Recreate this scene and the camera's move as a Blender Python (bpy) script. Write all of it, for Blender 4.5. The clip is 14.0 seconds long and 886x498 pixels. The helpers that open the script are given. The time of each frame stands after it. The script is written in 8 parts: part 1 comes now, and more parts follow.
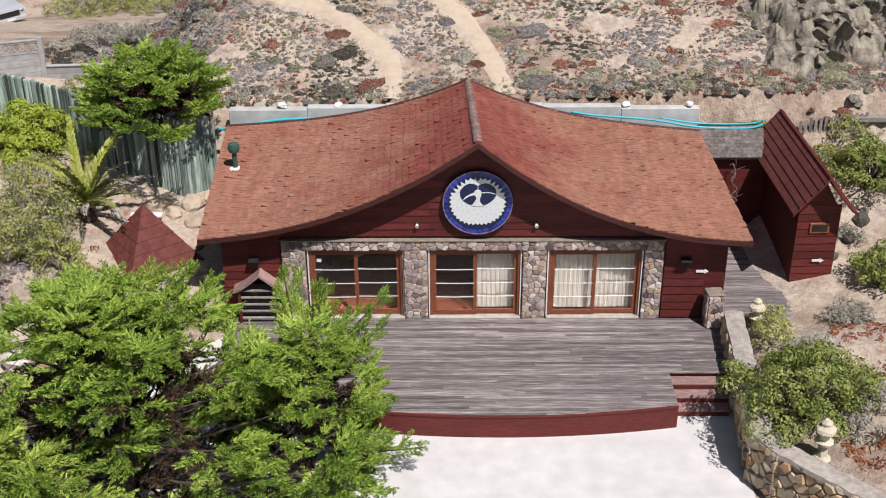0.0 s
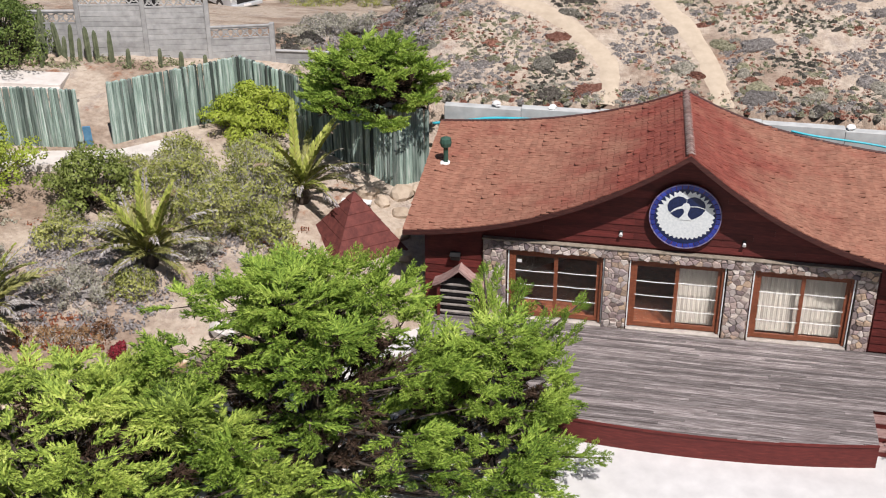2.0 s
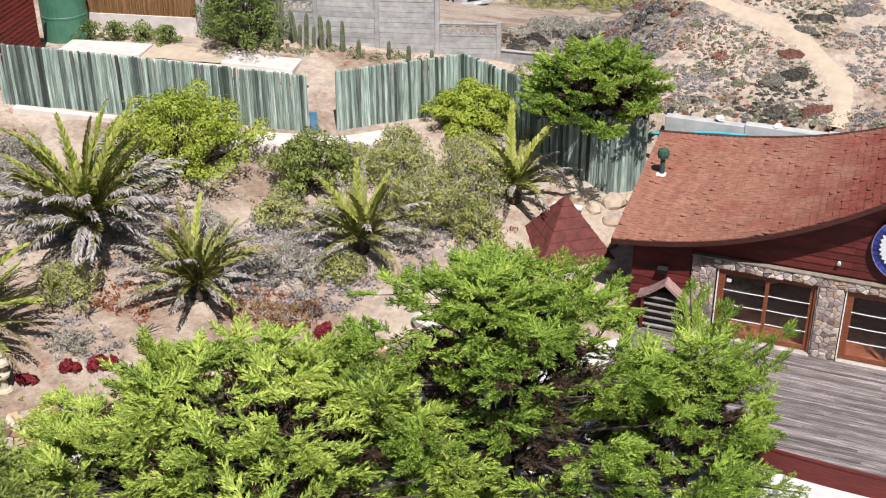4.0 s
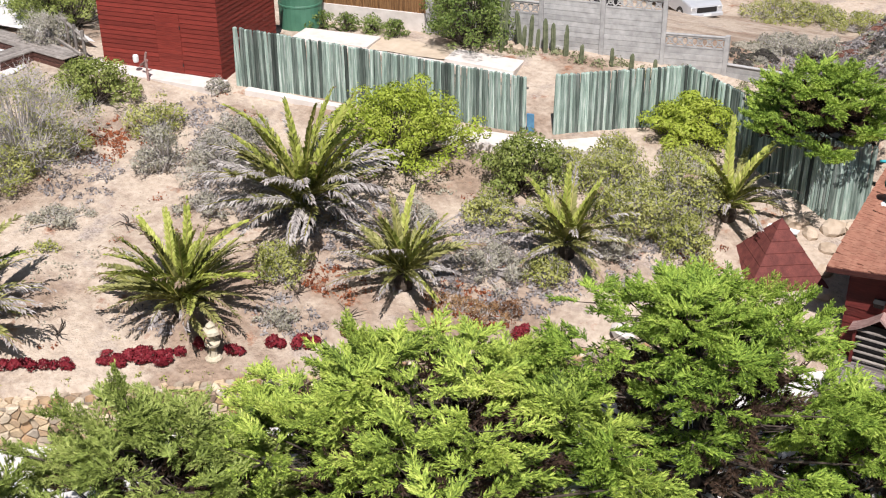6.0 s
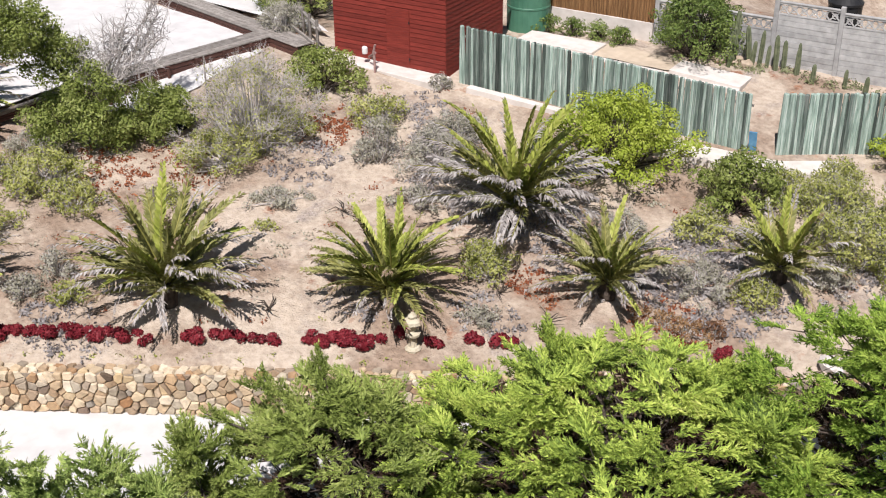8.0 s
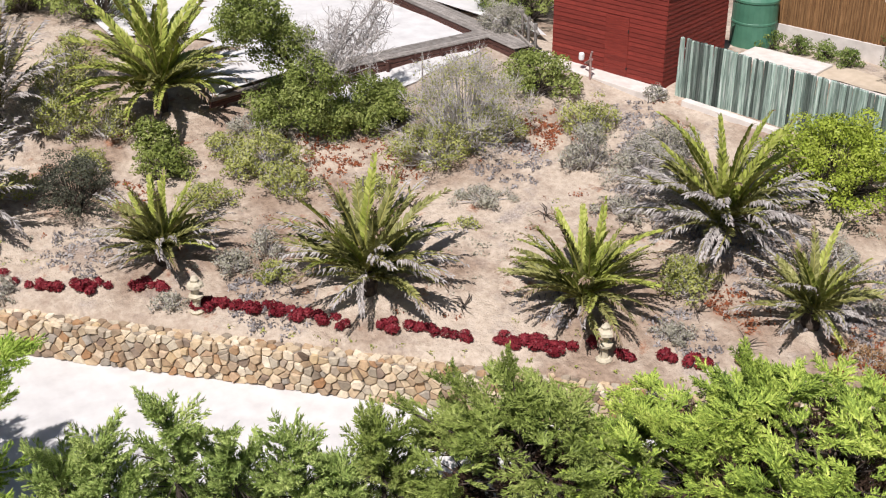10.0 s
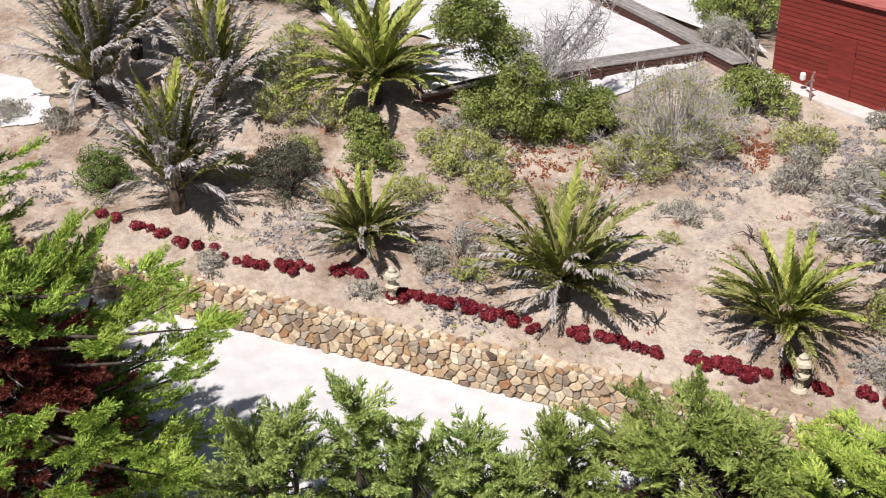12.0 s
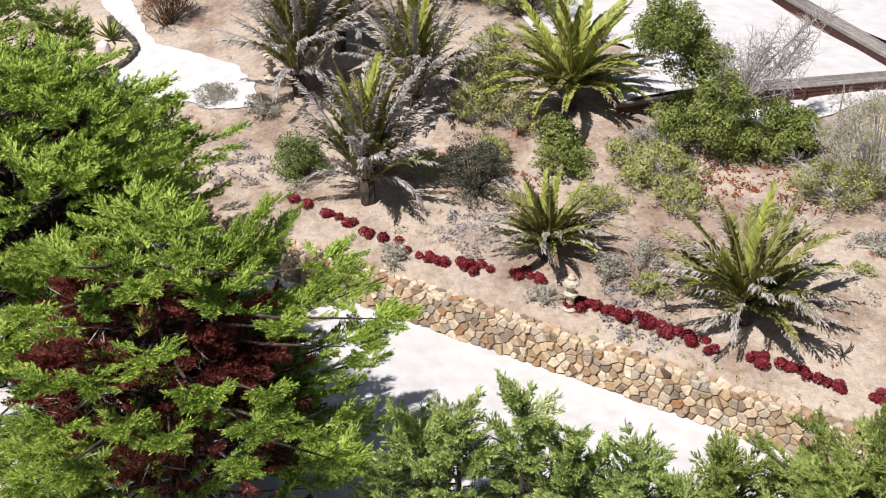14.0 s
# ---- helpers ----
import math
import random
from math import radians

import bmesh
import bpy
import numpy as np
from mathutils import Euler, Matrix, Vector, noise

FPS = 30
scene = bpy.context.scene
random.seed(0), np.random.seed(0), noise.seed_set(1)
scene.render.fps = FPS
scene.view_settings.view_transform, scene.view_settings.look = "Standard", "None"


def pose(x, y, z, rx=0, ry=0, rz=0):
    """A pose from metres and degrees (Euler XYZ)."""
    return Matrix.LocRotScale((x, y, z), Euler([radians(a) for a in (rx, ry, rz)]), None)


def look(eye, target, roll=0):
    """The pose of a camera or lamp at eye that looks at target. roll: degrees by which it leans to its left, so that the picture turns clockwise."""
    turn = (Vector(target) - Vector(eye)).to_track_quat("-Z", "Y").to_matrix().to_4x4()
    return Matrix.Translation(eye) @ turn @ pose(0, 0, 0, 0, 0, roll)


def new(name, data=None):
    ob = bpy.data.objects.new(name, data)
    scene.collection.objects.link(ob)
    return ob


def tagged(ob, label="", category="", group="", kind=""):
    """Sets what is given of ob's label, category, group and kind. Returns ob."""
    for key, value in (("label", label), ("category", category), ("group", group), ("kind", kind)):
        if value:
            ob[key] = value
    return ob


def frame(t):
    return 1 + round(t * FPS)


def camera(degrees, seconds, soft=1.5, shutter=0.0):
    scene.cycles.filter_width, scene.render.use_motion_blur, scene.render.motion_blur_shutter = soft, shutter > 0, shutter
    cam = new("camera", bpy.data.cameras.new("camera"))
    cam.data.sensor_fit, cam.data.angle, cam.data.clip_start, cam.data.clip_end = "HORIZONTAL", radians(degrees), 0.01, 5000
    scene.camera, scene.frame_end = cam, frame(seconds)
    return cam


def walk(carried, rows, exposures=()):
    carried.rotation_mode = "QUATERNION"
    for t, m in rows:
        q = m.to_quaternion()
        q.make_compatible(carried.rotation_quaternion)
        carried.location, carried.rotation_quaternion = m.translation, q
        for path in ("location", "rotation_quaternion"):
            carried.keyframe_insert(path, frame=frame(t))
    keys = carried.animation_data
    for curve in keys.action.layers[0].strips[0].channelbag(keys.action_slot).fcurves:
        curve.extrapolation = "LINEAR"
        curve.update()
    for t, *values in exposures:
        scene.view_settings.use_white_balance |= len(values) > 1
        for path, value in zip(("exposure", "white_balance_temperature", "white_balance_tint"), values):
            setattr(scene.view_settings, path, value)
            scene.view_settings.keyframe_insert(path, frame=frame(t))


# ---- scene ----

# ---- camera: it hangs in the air and turns to its left ----
EYE_Z = 18.1
TURN = [
    (0, 0.27, -28.65, 0.28),
    (0.5, 2.87, -28.62, 0.29),
    (1, 5.56, -28.58, 0.31),
    (1.5, 8.30, -28.54, 0.32),
    (2, 11.01, -28.49, 0.33),
    (2.5, 13.72, -28.44, 0.35),
    (3, 16.48, -28.39, 0.36),
    (5.5, 30.20, -28.11, 0.40),
    (6, 32.93, -28.05, 0.40),
    (6.5, 35.82, -27.99, 0.40),
    (7, 38.45, -27.93, 0.39),
    (7.5, 41.21, -27.86, 0.39),
    (8, 43.90, -27.80, 0.37),
    (10.5, 57.19, -27.49, 0.23),
    (11, 59.83, -27.44, 0.18),
    (11.5, 62.39, -27.38, 0.12),
    (12, 65.06, -27.32, 0.06),
    (12.5, 67.71, -27.27, -0.01),
    (13, 70.23, -27.22, -0.08),
    (13.5, 72.77, -27.18, -0.17),
    (14, 74.83, -27.13, -0.27),
]
cam = camera(40.00, 14.0, soft=1.1)
walk(cam, [(t, pose(0, 0, EYE_Z, 90 + p, r, y)) for t, y, p, r in TURN], [(0, 0.08), (3, 0.19), (5.5, 0.4), (7, 0.34), (8, 0.28), (11, 0.22), (14, 0.23)])

# ---- light: high summer sun from the front and right of the house, clear sky ----
SUN_FROM = Vector((0.55, -0.83, 0.0)).normalized()
SUN_UP = radians(58)
world = bpy.data.worlds.new("sky")
scene.world = world
world.use_nodes = True
wn = world.node_tree.nodes
sky = wn.new("ShaderNodeTexSky")
sky.sky_type = "NISHITA"
sky.sun_disc = False
sky.sun_elevation = SUN_UP
sky.sun_rotation = math.atan2(SUN_FROM.x, SUN_FROM.y)
world.node_tree.links.new(sky.outputs["Color"], wn["Background"].inputs["Color"])
wn["Background"].inputs["Strength"].default_value = 0.05
sun_data = bpy.data.lights.new("sun", "SUN")
sun_data.energy = 5.0
sun_data.angle = radians(0.55)
sun_data.color = (1.0, 0.942, 0.94)
sun = new("sun", sun_data)
sun_dir = SUN_FROM * math.cos(SUN_UP) + Vector((0, 0, math.sin(SUN_UP)))
sun.matrix_world = look(sun_dir * 60 + Vector((-10, 25, 0)), (-10, 25, 0))

# ---- materials ----
def material(name, build):
    m = bpy.data.materials.new(name)
    m.use_nodes = True
    t = m.node_tree
    b = t.nodes["Principled BSDF"]
    build(t, b)
    return m


def link(t, a, b):
    t.links.new(a, b)


def world_coords(t, scale=(1, 1, 1)):
    g = t.nodes.new("ShaderNodeNewGeometry")
    mp = t.nodes.new("ShaderNodeMapping")
    mp.inputs["Scale"].default_value = scale
    link(t, g.outputs["Position"], mp.inputs["Vector"])
    return mp.outputs["Vector"]


def noise_at(t, vec, scale, detail=4.0, rough=0.55):
    n = t.nodes.new("ShaderNodeTexNoise")
    n.inputs["Scale"].default_value = scale
    n.inputs["Detail"].default_value = detail
    n.inputs["Roughness"].default_value = rough
    if vec is not None:
        link(t, vec, n.inputs["Vector"])
    return n.outputs["Fac"]


def ramp(t, fac, stops):
    r = t.nodes.new("ShaderNodeValToRGB")
    e = r.color_ramp.elements
    while len(e) < len(stops):
        e.new(0.5)
    for k, (p, c) in zip(e, stops):
        k.position = p
        k.color = (*c, 1)
    link(t, fac, r.inputs["Fac"])
    return r.outputs["Color"]


def mix(t, fac, a, b, kind="MIX"):
    m = t.nodes.new("ShaderNodeMix")
    m.data_type = "RGBA"
    m.blend_type = kind
    for v, s in ((fac, m.inputs[0]), (a, m.inputs[6]), (b, m.inputs[7])):
        if isinstance(v, (int, float)):
            s.default_value = v
        elif isinstance(v, tuple):
            s.default_value = (*v, 1)
        else:
            link(t, v, s)
    return m.outputs[2]


def maths(t, op, a, b=0.0):
    m = t.nodes.new("ShaderNodeMath")
    m.operation = op
    for v, s in ((a, m.inputs[0]), (b, m.inputs[1])):
        if isinstance(v, (int, float)):
            s.default_value = v
        else:
            link(t, v, s)
    return m.outputs[0]


def bump(t, b, height, strength=0.4, distance=0.02):
    n = t.nodes.new("ShaderNodeBump")
    n.inputs["Strength"].default_value = strength
    n.inputs["Distance"].default_value = distance
    link(t, height, n.inputs["Height"])
    link(t, n.outputs["Normal"], b.inputs["Normal"])


def rand_object(t):
    return t.nodes.new("ShaderNodeObjectInfo").outputs["Random"]


def rand_island(t):
    return t.nodes.new("ShaderNodeNewGeometry").outputs["Random Per Island"]


def simple(name, stops, scale=3.0, stretch=(1, 1, 1), rough=0.8, spread=None, big=0.35, grain=25.0, relief=0.3, metal=0.0, depth=0.015, spec=0.3):
    """A worn surface: colours over a noise, a second larger noise, a spread of tone from piece to piece, fine relief."""
    def build(t, b):
        v = world_coords(t, stretch)
        n = noise_at(t, v, scale, 5)
        col = ramp(t, n, stops)
        n2 = noise_at(t, v, 0.35, 3)
        col = mix(t, big, col, ramp(t, n2, [(0.3, (0.55, 0.55, 0.55)), (0.7, (1.0, 1.0, 1.0))]), "MULTIPLY")
        if spread:
            r = rand_object(t) if spread[0] == "object" else rand_island(t)
            lo, hi = spread[1], spread[2]
            col = mix(t, 1.0, col, ramp(t, r, [(0.0, (lo, lo, lo)), (0.5, (1, 1, 1)), (1.0, (hi, hi, hi))]), "MULTIPLY")
        link(t, col, b.inputs["Base Color"])
        b.inputs["Roughness"].default_value = rough
        b.inputs["Metallic"].default_value = metal
        b.inputs["Specular IOR Level"].default_value = spec
        bump(t, b, noise_at(t, v, grain, 4), relief, depth)
    return material(name, build)


def leaf(name, stops, sheen=0.45, trans=0.25, patch=0.9):
    """Foliage: tone from leaf to leaf and from patch to patch, some light let through."""
    def build(t, b):
        r = rand_island(t)
        n = noise_at(t, world_coords(t), patch, 3)
        f = maths(t, "ADD", maths(t, "MULTIPLY", r, 0.4), maths(t, "MULTIPLY", maths(t, "SUBTRACT", n, 0.14), 1.0))
        col = ramp(t, f, stops)
        link(t, col, b.inputs["Base Color"])
        b.inputs["Roughness"].default_value = sheen
        b.inputs["Specular IOR Level"].default_value = 0.14
        if trans:
            tr = t.nodes.new("ShaderNodeBsdfTranslucent")
            link(t, col, tr.inputs["Color"])
            ms = t.nodes.new("ShaderNodeMixShader")
            ms.inputs[0].default_value = trans
            link(t, b.outputs[0], ms.inputs[1])
            link(t, tr.outputs[0], ms.inputs[2])
            link(t, ms.outputs[0], t.nodes["Material Output"].inputs["Surface"])
    return material(name, build)


RED_WOOD = simple("red_painted_wood", [(0.3, (0.085, 0.016, 0.014)), (0.6, (0.13, 0.024, 0.02)), (0.8, (0.18, 0.04, 0.032))], 4, (1, 1, 6), 0.6, ("object", 0.72, 1.2))
RED_SHED = simple("red_shed_paint", [(0.3, (0.165, 0.024, 0.017)), (0.7, (0.235, 0.036, 0.025))], 3, (1, 1, 5), 0.65, ("object", 0.85, 1.1))
DOOR_WOOD = simple("varnished_door_wood", [(0.3, (0.16, 0.05, 0.025)), (0.7, (0.3, 0.1, 0.05))], 6, (1, 1, 5), 0.45)
DECK_WOOD = simple("weathered_deck", [(0.28, (0.09, 0.072, 0.068)), (0.5, (0.2, 0.172, 0.165)), (0.7, (0.4, 0.36, 0.345))], 4, (0.5, 11, 1), 0.85, ("object", 0.6, 1.4))
DECK_RED = simple("worn_red_step", [(0.3, (0.24, 0.13, 0.115)), (0.7, (0.44, 0.31, 0.28))], 5, (1, 6, 1), 0.8, ("object", 0.8, 1.15))
GREY_WOOD = simple("silvered_wood", [(0.25, (0.17, 0.15, 0.13)), (0.75, (0.36, 0.33, 0.3))], 6, (1, 1, 4), 0.85, ("object", 0.7, 1.2))
FENCE_WOOD = simple("green_treated_pole", [(0.25, (0.1, 0.14, 0.12)), (0.5, (0.26, 0.34, 0.29)), (0.75, (0.54, 0.57, 0.53))], 3, (8, 8, 0.45), 0.85, ("object", 0.16, 1.6))
def stone_mat(name, palette, spread):
    """Stones of several tones: a colour for each stone, veined and stained."""
    def build(t, b):
        v = world_coords(t)
        r = rand_object(t) if spread == "object" else rand_island(t)
        n = len(palette)
        col = ramp(t, r, [(i / (n - 1), c) for i, c in enumerate(palette)])
        col = mix(t, 0.75, col, ramp(t, noise_at(t, v, 6.0, 6, 0.65), [(0.3, (0.55, 0.52, 0.5)), (0.7, (1.15, 1.12, 1.08))]), "MULTIPLY")
        link(t, col, b.inputs["Base Color"])
        b.inputs["Roughness"].default_value = 0.9
        b.inputs["Specular IOR Level"].default_value = 0.25
        bump(t, b, noise_at(t, v, 22.0, 6, 0.65), 0.8, 0.025)
    return material(name, build)


WALL_TONES = [(0.12, 0.085, 0.06), (0.8, 0.72, 0.56), (0.36, 0.2, 0.1), (0.5, 0.36, 0.22), (0.26, 0.19, 0.13), (0.66, 0.54, 0.37), (0.42, 0.3, 0.19), (0.74, 0.64, 0.47), (0.34, 0.31, 0.27), (0.58, 0.44, 0.26), (0.7, 0.62, 0.48), (0.24, 0.18, 0.14), (0.64, 0.5, 0.33), (0.76, 0.68, 0.54)]
FACE_TONES = [(0.13, 0.1, 0.1), (0.52, 0.42, 0.37), (0.3, 0.23, 0.24), (0.72, 0.64, 0.56), (0.2, 0.16, 0.16), (0.56, 0.42, 0.3), (0.36, 0.3, 0.31), (0.78, 0.71, 0.64), (0.16, 0.13, 0.14), (0.6, 0.5, 0.46)]
STONE = stone_mat("field_stone", WALL_TONES, "object")
STONE_REST = stone_mat("field_stone_joined", WALL_TONES, "island")
FACE_STONE = stone_mat("mixed_face_stone", FACE_TONES, "object")
MORTAR = simple("mortar", [(0.3, (0.2, 0.165, 0.125)), (0.7, (0.34, 0.29, 0.23))], 8, rough=0.95)
CONCRETE = simple("grey_concrete", [(0.3, (0.33, 0.325, 0.315)), (0.7, (0.5, 0.495, 0.48))], 4, rough=0.9, spread=("object", 0.85, 1.1))
WHITE_GRAVEL = simple("white_crushed_shell", [(0.3, (0.54, 0.525, 0.51)), (0.7, (0.67, 0.655, 0.635))], 1.6, rough=0.95, big=0.12, grain=90, relief=0.35)


def shingle_build(t, b):
    v = world_coords(t)
    base = ramp(t, noise_at(t, v, 5.0, 5), [(0.25, (0.19, 0.048, 0.036)), (0.55, (0.25, 0.07, 0.05)), (0.8, (0.31, 0.1, 0.07))])
    tan = ramp(t, noise_at(t, v, 7.0, 5), [(0.25, (0.25, 0.105, 0.07)), (0.75, (0.36, 0.185, 0.125))])
    g = t.nodes.new("ShaderNodeSeparateXYZ")
    link(t, v, g.inputs[0])
    low = maths(t, "ADD", maths(t, "MULTIPLY", maths(t, "SUBTRACT", 5.75, g.outputs["Z"]), 0.4), maths(t, "MULTIPLY", maths(t, "SUBTRACT", noise_at(t, v, 0.8, 4), 0.5), 1.6))
    c = mix(t, ramp(t, low, [(0.15, (0, 0, 0)), (0.75, (1, 1, 1))]), base, tan)
    c = mix(t, 1.0, c, ramp(t, rand_island(t), [(0.0, (0.87, 0.87, 0.87)), (0.5, (1, 1, 1)), (1.0, (1.08, 1.08, 1.08))]), "MULTIPLY")
    streak = noise_at(t, world_coords(t, (2.2, 0.35, 0.6)), 2.0, 4)
    c = mix(t, 0.6, c, ramp(t, streak, [(0.35, (0.78, 0.75, 0.74)), (0.65, (1.12, 1.1, 1.08))]), "MULTIPLY")
    link(t, c, b.inputs["Base Color"])
    b.inputs["Roughness"].default_value = 0.8
    b.inputs["Specular IOR Level"].default_value = 0.3
    bump(t, b, noise_at(t, v, 30.0, 4), 0.4, 0.012)


SHINGLE = material("weathered_red_shingle", shingle_build)

BARK = simple("grey_brown_bark", [(0.3, (0.035, 0.026, 0.02)), (0.7, (0.12, 0.095, 0.075))], 8, (1, 1, 0.4), 0.95, relief=0.8)
CYPRESS = leaf("cypress_green", [(0.2, (0.045, 0.075, 0.016)), (0.45, (0.22, 0.31, 0.055)), (0.7, (0.43, 0.53, 0.1)), (0.95, (0.6, 0.63, 0.18))], patch=0.7, trans=0.06, sheen=0.65)
CYPRESS_DEEP = leaf("cypress_fresh_green", [(0.2, (0.028, 0.06, 0.012)), (0.46, (0.155, 0.25, 0.037)), (0.71, (0.315, 0.43, 0.07)), (0.95, (0.475, 0.565, 0.13))], patch=0.7, trans=0.06, sheen=0.65)
CYPRESS_PAD = leaf("cypress_pad_green", [(0.2, (0.035, 0.07, 0.014)), (0.45, (0.19, 0.29, 0.046)), (0.7, (0.37, 0.485, 0.085)), (0.95, (0.54, 0.61, 0.155))], patch=0.7, trans=0.06, sheen=0.65)
# dead inner foliage, its brown deepened to paint the shade inside the crown
CYPRESS_SHADE_BROWN = leaf("cypress_shade_brown", [(0.1, (0.02, 0.012, 0.008)), (0.5, (0.055, 0.034, 0.022)), (1.0, (0.13, 0.085, 0.06))], trans=0.0, sheen=0.8)
CYPRESS_DULL = leaf("cypress_dull_green", [(0.12, (0.078, 0.107, 0.024)), (0.5, (0.227, 0.291, 0.066)), (0.95, (0.454, 0.492, 0.166))], trans=0.06)
CYPRESS_YOUNG = leaf("cypress_young_green", [(0.12, (0.09, 0.135, 0.036)), (0.5, (0.28, 0.375, 0.1)), (0.95, (0.57, 0.625, 0.23))], trans=0.08)
CYPRESS_RED = leaf("cypress_dead_red", [(0.1, (0.03, 0.007, 0.006)), (0.5, (0.13, 0.032, 0.024)), (0.85, (0.23, 0.07, 0.052)), (1.0, (0.414, 0.230, 0.184))], trans=0.1)
LEAF_BRIGHT = leaf("shrub_yellow_green", [(0.1, (0.11, 0.15, 0.02)), (0.5, (0.32, 0.4, 0.05)), (1.0, (0.54, 0.58, 0.13))], trans=0.25)
LEAF_GREEN = leaf("shrub_green", [(0.1, (0.05, 0.07, 0.02)), (0.5, (0.21, 0.26, 0.06)), (1.0, (0.45, 0.48, 0.18))], trans=0.22)
LEAF_OLIVE = leaf("shrub_olive", [(0.1, (0.06, 0.07, 0.025)), (0.5, (0.31, 0.335, 0.085)), (1.0, (0.58, 0.56, 0.23))], trans=0.22)
LEAF_GREY = leaf("shrub_grey", [(0.1, (0.138, 0.132, 0.098)), (0.5, (0.345, 0.333, 0.253)), (1.0, (0.575, 0.552, 0.471))], sheen=0.8)
LEAF_DARK = leaf("shrub_dark_grey_green", [(0.1, (0.03, 0.035, 0.025)), (0.5, (0.08, 0.085, 0.06)), (1.0, (0.18, 0.19, 0.13))], sheen=0.8)
LEAF_RUST = leaf("ground_cover_rust", [(0.1, (0.09, 0.025, 0.012)), (0.5, (0.27, 0.085, 0.04)), (1.0, (0.45, 0.2, 0.1))], sheen=0.8)
LEAF_HEATH = leaf("heath_grey_violet", [(0.1, (0.088, 0.079, 0.079)), (0.5, (0.286, 0.262, 0.255)), (1.0, (0.528, 0.501, 0.484))], sheen=0.8)
SUCC_RED = leaf("succulent_dark_red", [(0.1, (0.068, 0.007, 0.010)), (0.5, (0.175, 0.017, 0.026)), (1.0, (0.31, 0.054, 0.062))], trans=0.08)
FROND_GREEN = leaf("palm_green", [(0.1, (0.055, 0.06, 0.02)), (0.5, (0.195, 0.2, 0.06)), (1.0, (0.42, 0.4, 0.17))], trans=0.06)
FROND_LIGHT = leaf("palm_light_green", [(0.1, (0.09, 0.125, 0.025)), (0.5, (0.3, 0.34, 0.065)), (1.0, (0.56, 0.55, 0.18))], trans=0.08)
FROND_RIB = leaf("palm_rib_yellow", [(0.1, (0.25, 0.24, 0.05)), (0.9, (0.5, 0.46, 0.16))])
FROND_BROWN = leaf("palm_tip_brown", [(0.1, (0.12, 0.08, 0.05)), (0.5, (0.3, 0.22, 0.15)), (1.0, (0.55, 0.45, 0.36))], sheen=0.75)
FROND_DEAD = leaf("palm_dry_grey", [(0.1, (0.17, 0.15, 0.14)), (0.5, (0.42, 0.385, 0.36)), (1.0, (0.72, 0.69, 0.66))], sheen=0.75)
TWIG = simple("dry_twig", [(0.3, (0.34, 0.31, 0.285)), (0.7, (0.62, 0.58, 0.55))], 9, rough=0.9)
LEAF_MID = leaf("shrub_deep_green", [(0.1, (0.04, 0.065, 0.016)), (0.5, (0.13, 0.19, 0.045)), (1.0, (0.34, 0.4, 0.13))])
LEAF_SAGE = leaf("scrub_sage_green", [(0.1, (0.07, 0.08, 0.04)), (0.5, (0.2, 0.215, 0.11)), (1.0, (0.38, 0.39, 0.23))], sheen=0.8)
LEAF_MAROON = leaf("creeper_maroon", [(0.1, (0.09, 0.028, 0.018)), (0.5, (0.22, 0.095, 0.065)), (1.0, (0.4, 0.21, 0.15))], sheen=0.8)


# ---- building helpers ----
def finish(name, bm, mat, parent=None, label="", smooth_faces=False):
    me = bpy.data.meshes.new(name)
    bm.normal_update()
    bm.to_mesh(me)
    bm.free()
    me.materials.append(mat)
    if smooth_faces:
        me.shade_smooth()
    ob = new(name, me)
    if parent:
        ob.parent = parent
    if label:
        tagged(ob, label)
    return ob


def part(name, bm, mat, parent, label="", smooth_faces=False):
    return finish(name, bm, mat, parent, label, smooth_faces)


def empty(name, x=0, y=0, z=0, rz=0):
    ob = new(name)
    ob.matrix_basis = pose(x, y, z, 0, 0, rz)
    return ob


def from_arrays(name, verts, faces, mat, parent=None, label="", smooth_faces=False):
    me = bpy.data.meshes.new(name)
    me.from_pydata(verts, [], faces)
    me.update()
    me.materials.append(mat)
    if smooth_faces:
        me.shade_smooth()
    ob = new(name, me)
    if parent:
        ob.parent = parent
    if label:
        tagged(ob, label)
    return ob


def tri_mesh(name, verts, tris, mat, parent=None, label="", mats=None, index=None):
    """A mesh from arrays of corners and triangles, for foliage."""
    me = bpy.data.meshes.new(name)
    n = len(tris)
    me.vertices.add(len(verts))
    me.vertices.foreach_set("co", np.asarray(verts, np.float32).ravel())
    me.loops.add(n * 3)
    me.loops.foreach_set("vertex_index", np.asarray(tris, np.int32).ravel())
    me.polygons.add(n)
    me.polygons.foreach_set("loop_start", np.arange(0, n * 3, 3, dtype=np.int32))
    for m in (mats or [mat]):
        me.materials.append(m)
    if index is not None:
        me.polygons.foreach_set("material_index", np.asarray(index, np.int32))
    me.update(calc_edges=True)
    ob = new(name, me)
    if parent:
        ob.parent = parent
    if label:
        tagged(ob, label)
    return ob


